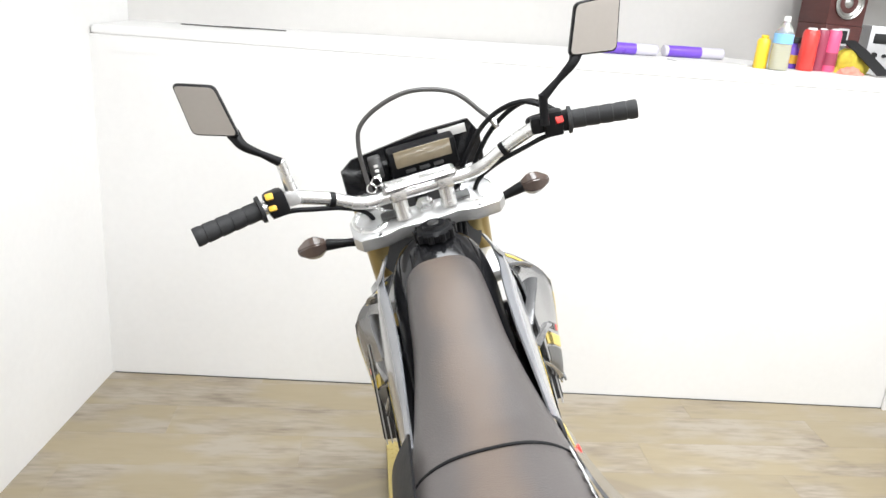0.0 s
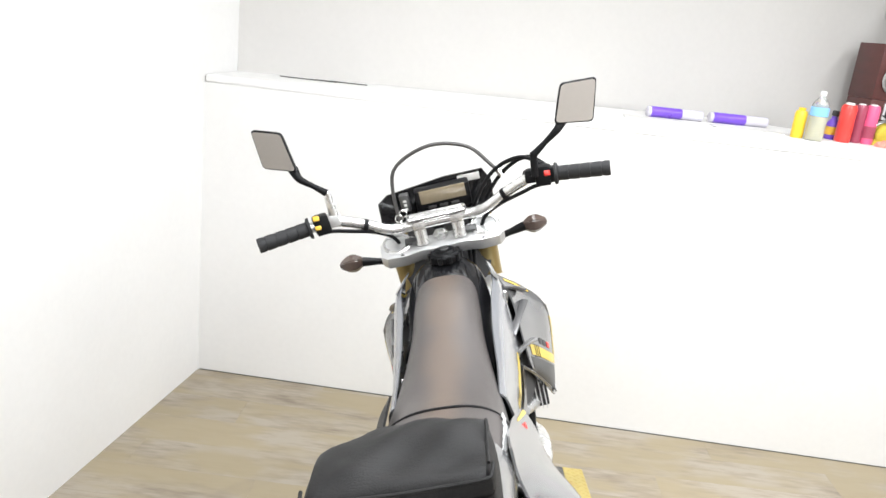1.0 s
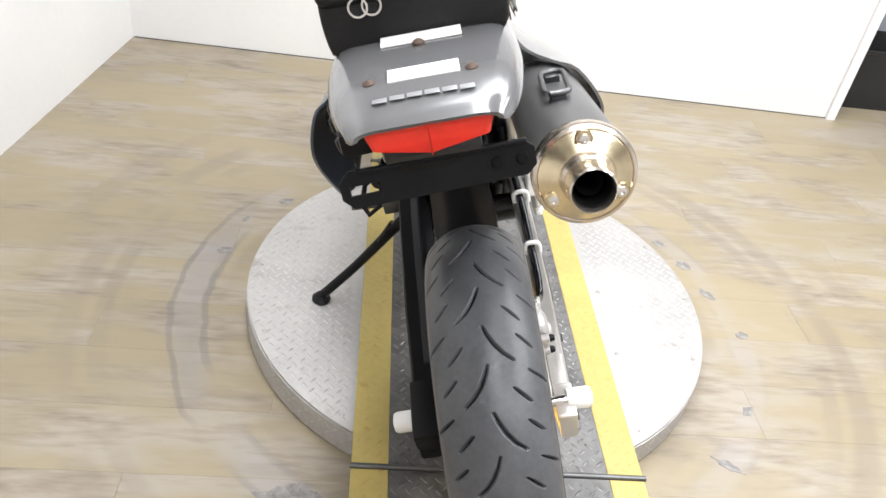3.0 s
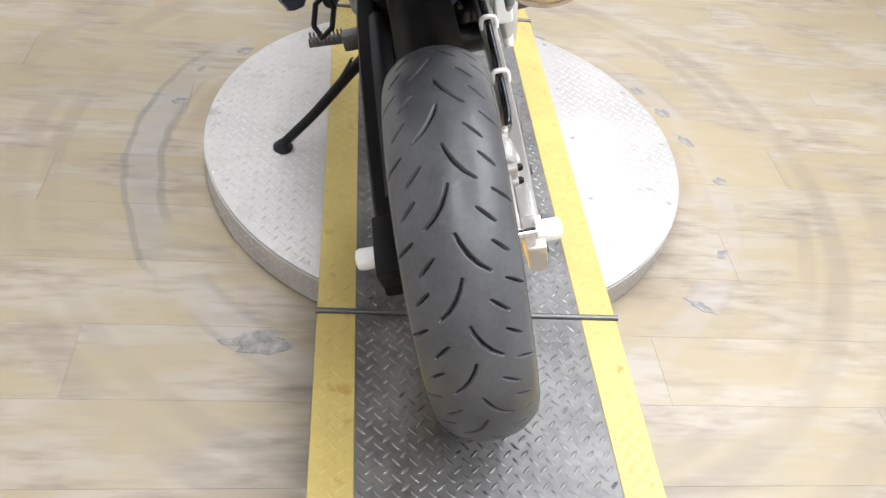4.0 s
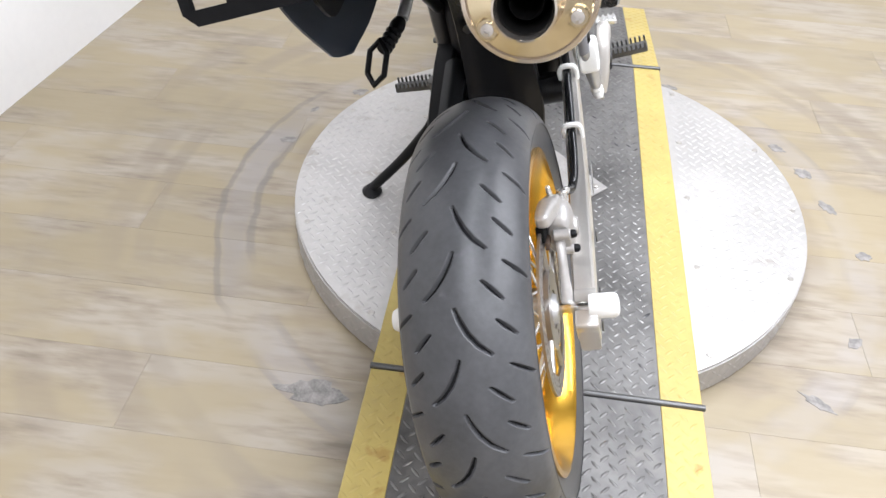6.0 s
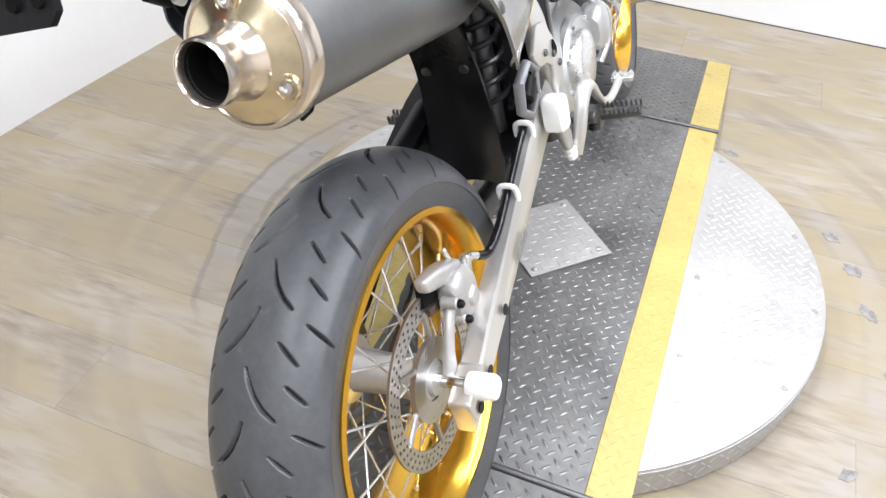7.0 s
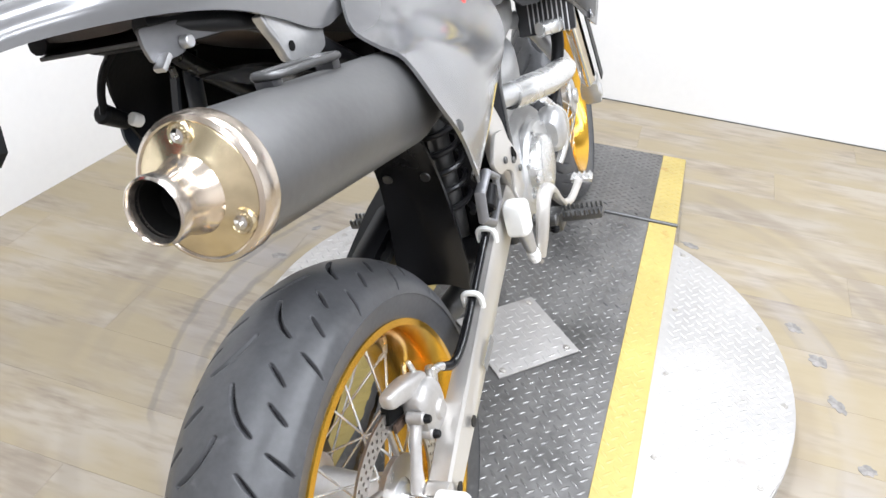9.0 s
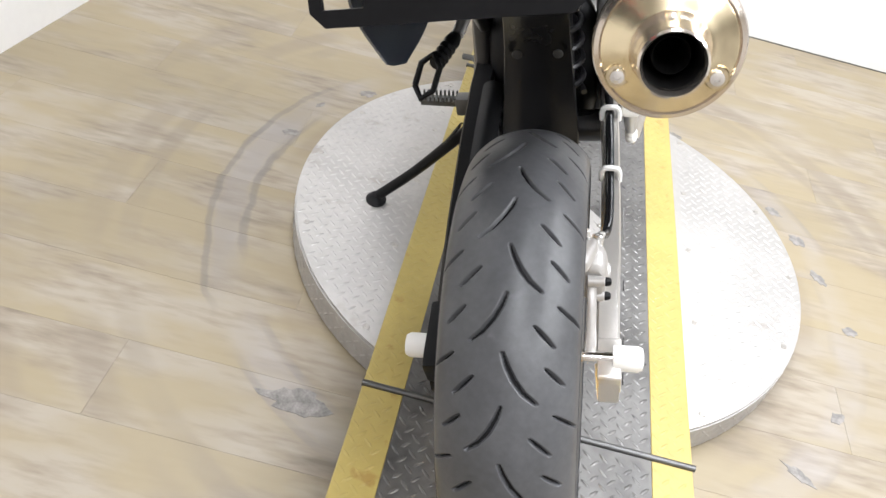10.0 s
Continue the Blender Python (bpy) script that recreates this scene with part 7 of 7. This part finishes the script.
# ---------------------------------------------------------------- chips in the floor
def chip(x, y, w, h, turn, seed):
    r = random.Random(seed)
    pts = []
    for k in range(22):
        t = 2 * math.pi * k / 22
        f = 1 + r.uniform(-0.28, 0.22)
        pts.append((w * f * math.cos(t) * (1 - 0.25 * abs(math.sin(2 * t))), h * f * math.sin(t)))
    ob = part("floor_chip", prism(pts, 0.0010, None, 0.0), M_CHIP, smooth=False)
    ob.matrix_basis = at(x, y, FLOOR_Z + 0.0006, 0, 0, turn)
    return tagged(ob, "grey chipped patch in the vinyl floor", "floor damage", "chips in the floor")


for k, (x, y, w, h, turn) in enumerate(((-0.433, -0.643, 0.074, 0.030, -4), (-0.580, 0.462, 0.030, 0.016, 20), (-0.690, 0.345, 0.018, 0.009, 60), (-0.726, 0.184, 0.026, 0.015, 10), (0.369, 0.668, 0.030, 0.012, -20),
                                        (0.650, 0.390, 0.026, 0.016, -30), (0.705, 0.280, 0.030, 0.020, -50), (0.738, 0.140, 0.034, 0.014, -60), (0.787, -0.039, 0.022, 0.016, 0), (0.695, -0.333, 0.024, 0.014, 40), (0.579, -0.508, 0.036, 0.012, -35))):
    chip(x, y, w, h, turn, 10 + k)

# ---------------------------------------------------------------- beyond the half wall's end
M_DOOR = shader("blue_grey_door_paint", (0.30, 0.32, 0.36), 0.5, vary=0.06, scale=2, bump=0.05)
M_DARK = shader("black_plastic_bin", (0.012, 0.012, 0.013), 0.5, vary=0.2, bump=0.1)
slab("wall_passage", (1.80, 2.02), (3.6, 2.25), FLOOR_Z, LEDGE_Z - 0.03, 0.06, M_DOOR)
slab("wall_passage_side", (1.79, 1.56), (1.80, 2.02), FLOOR_Z, LEDGE_Z - 0.03, 0.06, M_DOOR, side=1)
bin_ob = thing("storage_bin", "black plastic storage bin on the floor past the wall", "bin", at(2.22, 1.80, FLOOR_Z))
loops = [[(x * f, y * f, z) for x, y in ((-0.36, -0.15), (0.36, -0.15), (0.36, 0.15), (-0.36, 0.15))] for f, z in ((0.92, 0.0), (1.0, 0.27), (1.04, 0.275), (1.04, 0.29), (0.97, 0.29), (0.9, 0.02))]
part("bin_body", skin(loops), M_DARK, bin_ob, smooth=False)

# ---------------------------------------------------------------- things on the shelf
M_BOT_Y = shader("yellow_bottle_plastic", (0.75, 0.50, 0.03), 0.35, vary=0.1, bump=0.02, wear=0.25, wear_color=(0.10, 0.08, 0.04))
M_BOT_R = shader("red_can", (0.70, 0.05, 0.04), 0.3, vary=0.06, bump=0)
M_BOT_P = shader("pink_can", (0.72, 0.10, 0.22), 0.3, vary=0.06, bump=0)
M_BOT_M = shader("maroon_can", (0.30, 0.05, 0.09), 0.3, vary=0.06, bump=0)
M_CLEAR = shader("clear_plastic", (0.80, 0.82, 0.80), 0.08, vary=0.03, bump=0, transmission=0.75)
M_LIQUID = shader("pale_yellow_liquid", (0.78, 0.72, 0.42), 0.2, vary=0.05, bump=0)
M_BLUE = shader("light_blue_label", (0.22, 0.47, 0.80), 0.4, vary=0.05, bump=0)
M_PURPLE = shader("purple_plastic", (0.16, 0.07, 0.52), 0.3, vary=0.12, bump=0)
M_TUBE = shader("milky_tube", (0.55, 0.53, 0.60), 0.2, vary=0.06, bump=0)
M_CLOTH = shader("yellow_cloth", (0.50, 0.40, 0.04), 0.8, vary=0.25, scale=14, bump=0.4)
M_SALMON = shader("salmon_cloth", (0.80, 0.26, 0.20), 0.8, vary=0.1, bump=0.3)
M_SILVER = shader("silver_plastic", (0.70, 0.70, 0.71), 0.35, 0.4, vary=0.05, bump=0.02)
M_CRACK = shader("dark_crack", (0.07, 0.065, 0.06), 0.7, vary=0.3, bump=0.1)
M_LID = shader("green_lid", (0.45, 0.55, 0.22), 0.4, vary=0.05, bump=0)


def bottle(name, label, x, y, r, h, mat, cap, shoulder=0.75, neck=0.35, band=None, group="bottles on the shelf"):
    ob = thing(name, label, "bottle", at(x, y, LEDGE_Z + 0.0005), group)
    part("bottle_body", lathe([(0, 0), (r * 0.92, 0), (r, 0.006), (r, h * shoulder * 0.55), (r * 0.97, h * shoulder * 0.6), (r, h * shoulder), (r * 0.8, h * (shoulder + 0.09)), (r * neck, h * 0.90), (r * neck, h * 0.92), (0, h * 0.92)], 24), mat, ob)
    part("cap", lathe([(0, h * 0.91), (r * neck * 1.15, h * 0.91), (r * neck * 1.15, h * 0.985), (r * neck * 0.8, h), (0, h)], 18), cap, ob)
    if band:
        part("label", lathe([(r * 1.012, h * band[0]), (r * 1.012, h * band[1])], 24), band[2], ob)
    return ob


bottle("oil_bottle", "yellow plastic bottle with dark markings on the shelf", 1.109, 1.878, 0.026, 0.128, M_BOT_Y, M_BOT_Y, 0.80, 0.5)
wb = bottle("water_bottle", "clear bottle of pale yellow liquid with a light blue label", 1.165, 1.84, 0.037, 0.205, M_CLEAR, M_NYLON, 0.68, 0.3, (0.50, 0.68, M_BLUE))
part("liquid", lathe([(0, 0.003), (0.0355, 0.003), (0.0355, 0.10), (0, 0.10)], 24), M_LIQUID, wb)
sprayer = thing("spray_bottle", "small black and purple spray bottle beside the bottles", "bottle", at(1.30, 1.99, LEDGE_Z + 0.0005), "bottles on the shelf")
part("bottle_body", lathe([(0, 0), (0.025, 0), (0.027, 0.01), (0.026, 0.07), (0.012, 0.09), (0.012, 0.10), (0, 0.10)], 20), M_PURPLE, sprayer)
part("spray_head", box(0.022, 0.05, 0.025, at(0, -0.012, 0.113), 0.006), M_DARK, sprayer)
part("label", lathe([(0.0275, 0.02), (0.0275, 0.055)], 20), M_YELLOW_PLASTIC, sprayer)
bottle("spray_can", "red spray can with a pale cap on the shelf", 1.322, 1.922, 0.033, 0.168, M_BOT_R, M_NYLON, 0.86, 0.5)
bottle("spray_can", "dark maroon and pink spray can with a white nozzle", 1.392, 1.960, 0.025, 0.168, M_BOT_M, M_NYLON, 0.88, 0.5)
bottle("spray_can", "bright pink spray can with a white nozzle", 1.440, 1.955, 0.028, 0.170, M_BOT_P, M_NYLON, 0.88, 0.5, (0.15, 0.45, M_BOT_M))
bottle("water_bottle", "clear empty bottle with a blue label band", 1.735, 1.824, 0.036, 0.175, M_CLEAR, M_NYLON, 0.70, 0.35, (0.55, 0.68, M_BLUE))
bottle("jar", "clear plastic jar with a green lid", 1.772, 1.72, 0.040, 0.150, M_CLEAR, M_LID, 0.88, 0.98)


def heap(name, label, x, y, sx, sy, sz, mat, seed, cat):
    bm = bmesh.new()
    bmesh.ops.create_icosphere(bm, subdivisions=4, radius=1)
    for v in bm.verts:
        n = noise.noise(v.co * 1.7 + Vector((seed, 0, 0))) * 0.35 + noise.noise(v.co * 4.0 + Vector((seed, 3, 0))) * 0.12
        v.co *= 1 + n
        v.co.z = max(v.co.z, -0.02)
        v.co.x, v.co.y, v.co.z = v.co.x * sx, v.co.y * sy, (v.co.z + 0.02) * sz
    ob = part(name, bm, mat)
    ob.matrix_basis = at(x, y, LEDGE_Z + 0.0005)
    return tagged(ob, label, cat)


heap("cloth", "crumpled olive yellow cloth heaped on the shelf", 1.53, 1.985, 0.11, 0.07, 0.09, M_CLOTH, 3.0, "cloth")
heap("sponge", "flat salmon pink cloth beside the yellow cloth", 1.50, 1.885, 0.045, 0.03, 0.028, M_SALMON, 7.0, "cloth")
strap = thing("strap", "wide black strap draped over the cloth", "strap", at(1.565, 1.87, LEDGE_Z + 0.001))
part("strap_band", shell([[(-0.06 + 0.0 * k, 0.13, 0.125), (-0.005, 0.13, 0.128)] if k == 0 else [(-0.06 + 0.03 * k, 0.13 - 0.05 * k, 0.125 - 0.036 * k ** 1.1), (0.0 + 0.03 * k, 0.13 - 0.05 * k, 0.128 - 0.036 * k ** 1.1)] for k in range(4)], 0.004), M_DARK, strap)
# purple tubes lying on the shelf
for x0, x1, y0, y1, lab in ((0.500, 0.760, 2.06, 2.10, "long milky tube with purple fill lying on the shelf"), (0.80, 1.08, 2.13, 2.17, "short purple tube in clear sleeve on the shelf")):
    t = thing("roll_tube", lab, "tube", at(0, 0, LEDGE_Z + 0.024), "tubes on the shelf")
    a, b2 = Vector((x0, y0, 0)), Vector((x1, y1, 0))
    part("sleeve", rod(a, b2, 0.0235, 18, bevel=0.004), M_TUBE, t)
    part("purple_fill", rod(a.lerp(b2, 0.05), a.lerp(b2, 0.62), 0.0242, 18, bevel=0.003), M_PURPLE, t)
# the first three are dark strips added in place of a crack; the rest are sheets
paper_row = ((-1.06, 1.905, 0.16, 0.012, 2), (-0.94, 1.925, 0.10, 0.026, 4), (-0.84, 1.945, 0.16, 0.010, 2), (0.55, 1.93, 0.34, 0.12, -6), (0.92, 1.95, 0.30, 0.10, 4))
for k, (x, y, w, dd, r) in enumerate(paper_row):
    ob = part("paper", prism([(-w / 2, -dd / 2), (w / 2, -dd / 2), (w / 2, dd / 2), (-w / 2, dd / 2)], 0.004, None), M_CRACK if k < 3 else M_WHITE, smooth=False)
    ob.matrix_basis = at(x, y, LEDGE_Z + 0.0028, 0, 0, r)
    tagged(ob, "flat dark strip standing for a crack on the white shelf" if k < 3 else "loose flat sheets lying on the white shelf", "paper", "papers on the shelf")


def speaker(x, y, z, turn):
    ob = thing("loudspeaker", "dark cherry loudspeaker with a silver cone on the shelf", "loudspeaker", at(x, y, z, 0, 0, turn), "stacked loudspeakers")
    w, dp, h = 0.185, 0.205, 0.252
    part("cabinet", box(w, dp, h, at(0, 0, h / 2), 0.004), M_WOOD, ob)
    part("cone", lathe([(0.066, 0.012), (0.070, 0.006), (0.062, 0.002), (0.056, 0.004), (0.030, -0.010), (0.024, -0.004), (0.012, 0.004), (0, 0.006)], 36, at(0, -dp / 2 - 0.0005, 0.095, 90) @ at(0, 0, 0.002)), M_CONE, ob, "silver cone")
    part("horn_frame", box(0.055, 0.008, 0.075, at(0.0, -dp / 2 - 0.003, 0.202), 0.004), M_SILVER, ob, "silver horn frame")
    part("horn", box(0.034, 0.004, 0.056, at(0.0, -dp / 2 - 0.0075, 0.202), 0.003), M_DARK, ob, "dark horn mouth")
    return ob


desk = box(1.1, 0.62, 0.03, at(1.83, 2.50, LEDGE_Z - 0.086, 0, 0, 8), 0.004)
tagged(part("trim_back_shelf", desk, M_WALL), "white painted lower shelf behind the half wall", "shelf", kind="structure")
speaker(1.642, 2.352, LEDGE_Z - 0.0705, 6)
speaker(1.639, 2.352, LEDGE_Z + 0.182, 6)
st = thing("stereo", "silver compact stereo with a dark display beside the loudspeakers", "stereo", at(1.955, 2.44, LEDGE_Z - 0.0705, 0, 0, -10))
part("stereo_body", box(0.165, 0.18, 0.26, at(0, 0, 0.13), 0.006), M_SILVER, st)
part("display", box(0.125, 0.004, 0.045, at(0, -0.0915, 0.205), 0.002), M_DARK, st)
for k in range(3):
    part("knob", lathe([(0, 0), (0.014 if k == 0 else 0.009, 0), (0.012 if k == 0 else 0.008, 0.01), (0, 0.01)], 18, at(-0.045 + 0.045 * k, -0.09, 0.130, 90)), M_DARK, st)
# dark fittings under the soffit
part_box = thing("wall_speaker", "small black box hung under the soffit", "speaker", at(1.965, 2.22, 1.690))
part("case", box(0.11, 0.10, 0.14, None, 0.01), M_DARK, part_box)
part("grille", box(0.07, 0.004, 0.09, at(0.0, -0.052, 0.0), 0.002), M_SILVER, part_box)
part("hanger", rod((0, 0.02, 0.06), (0, 0.02, 0.12), 0.012, 10), M_DARK, part_box)
track = thing("ceiling_track", "black metal track fixed under the soffit", "track", at(1.745, 2.235, 1.775, 0, 0, 8))
part("rail", box(0.21, 0.07, 0.022, None, 0.004), M_DARK, track)
part("rail_lip", box(0.21, 0.012, 0.010, at(0, -0.030, -0.016), 0.002), M_DARK, track)

# ---------------------------------------------------------------- floor planks
PW, PL = 0.182, 1.22
plank_me = {}


def plank_mesh(length):
    key = round(length, 3)
    if key not in plank_me:
        bm = box(length - 0.0003, PW - 0.0003, 0.006, None, 0.0003, seg=1)
        me = bpy.data.meshes.new("plank")
        bm.to_mesh(me)
        bm.free()
        me.materials.append(M_FLOOR)
        plank_me[key] = me
    return plank_me[key]


rng = random.Random(4)
y = -3.15
row = 0
while y < 3.1:
    off = (row * 0.47) % PL
    x = -2.0 - off
    while x < 3.7:
        a, b = max(x, -2.1), min(x + PL, 3.7)
        if b - a > 0.05:
            shared("plank", plank_mesh(b - a), FLOOR, at((a + b) / 2, y + PW / 2, FLOOR_Z - 0.003))
        x += PL
    y += PW
    row += 1
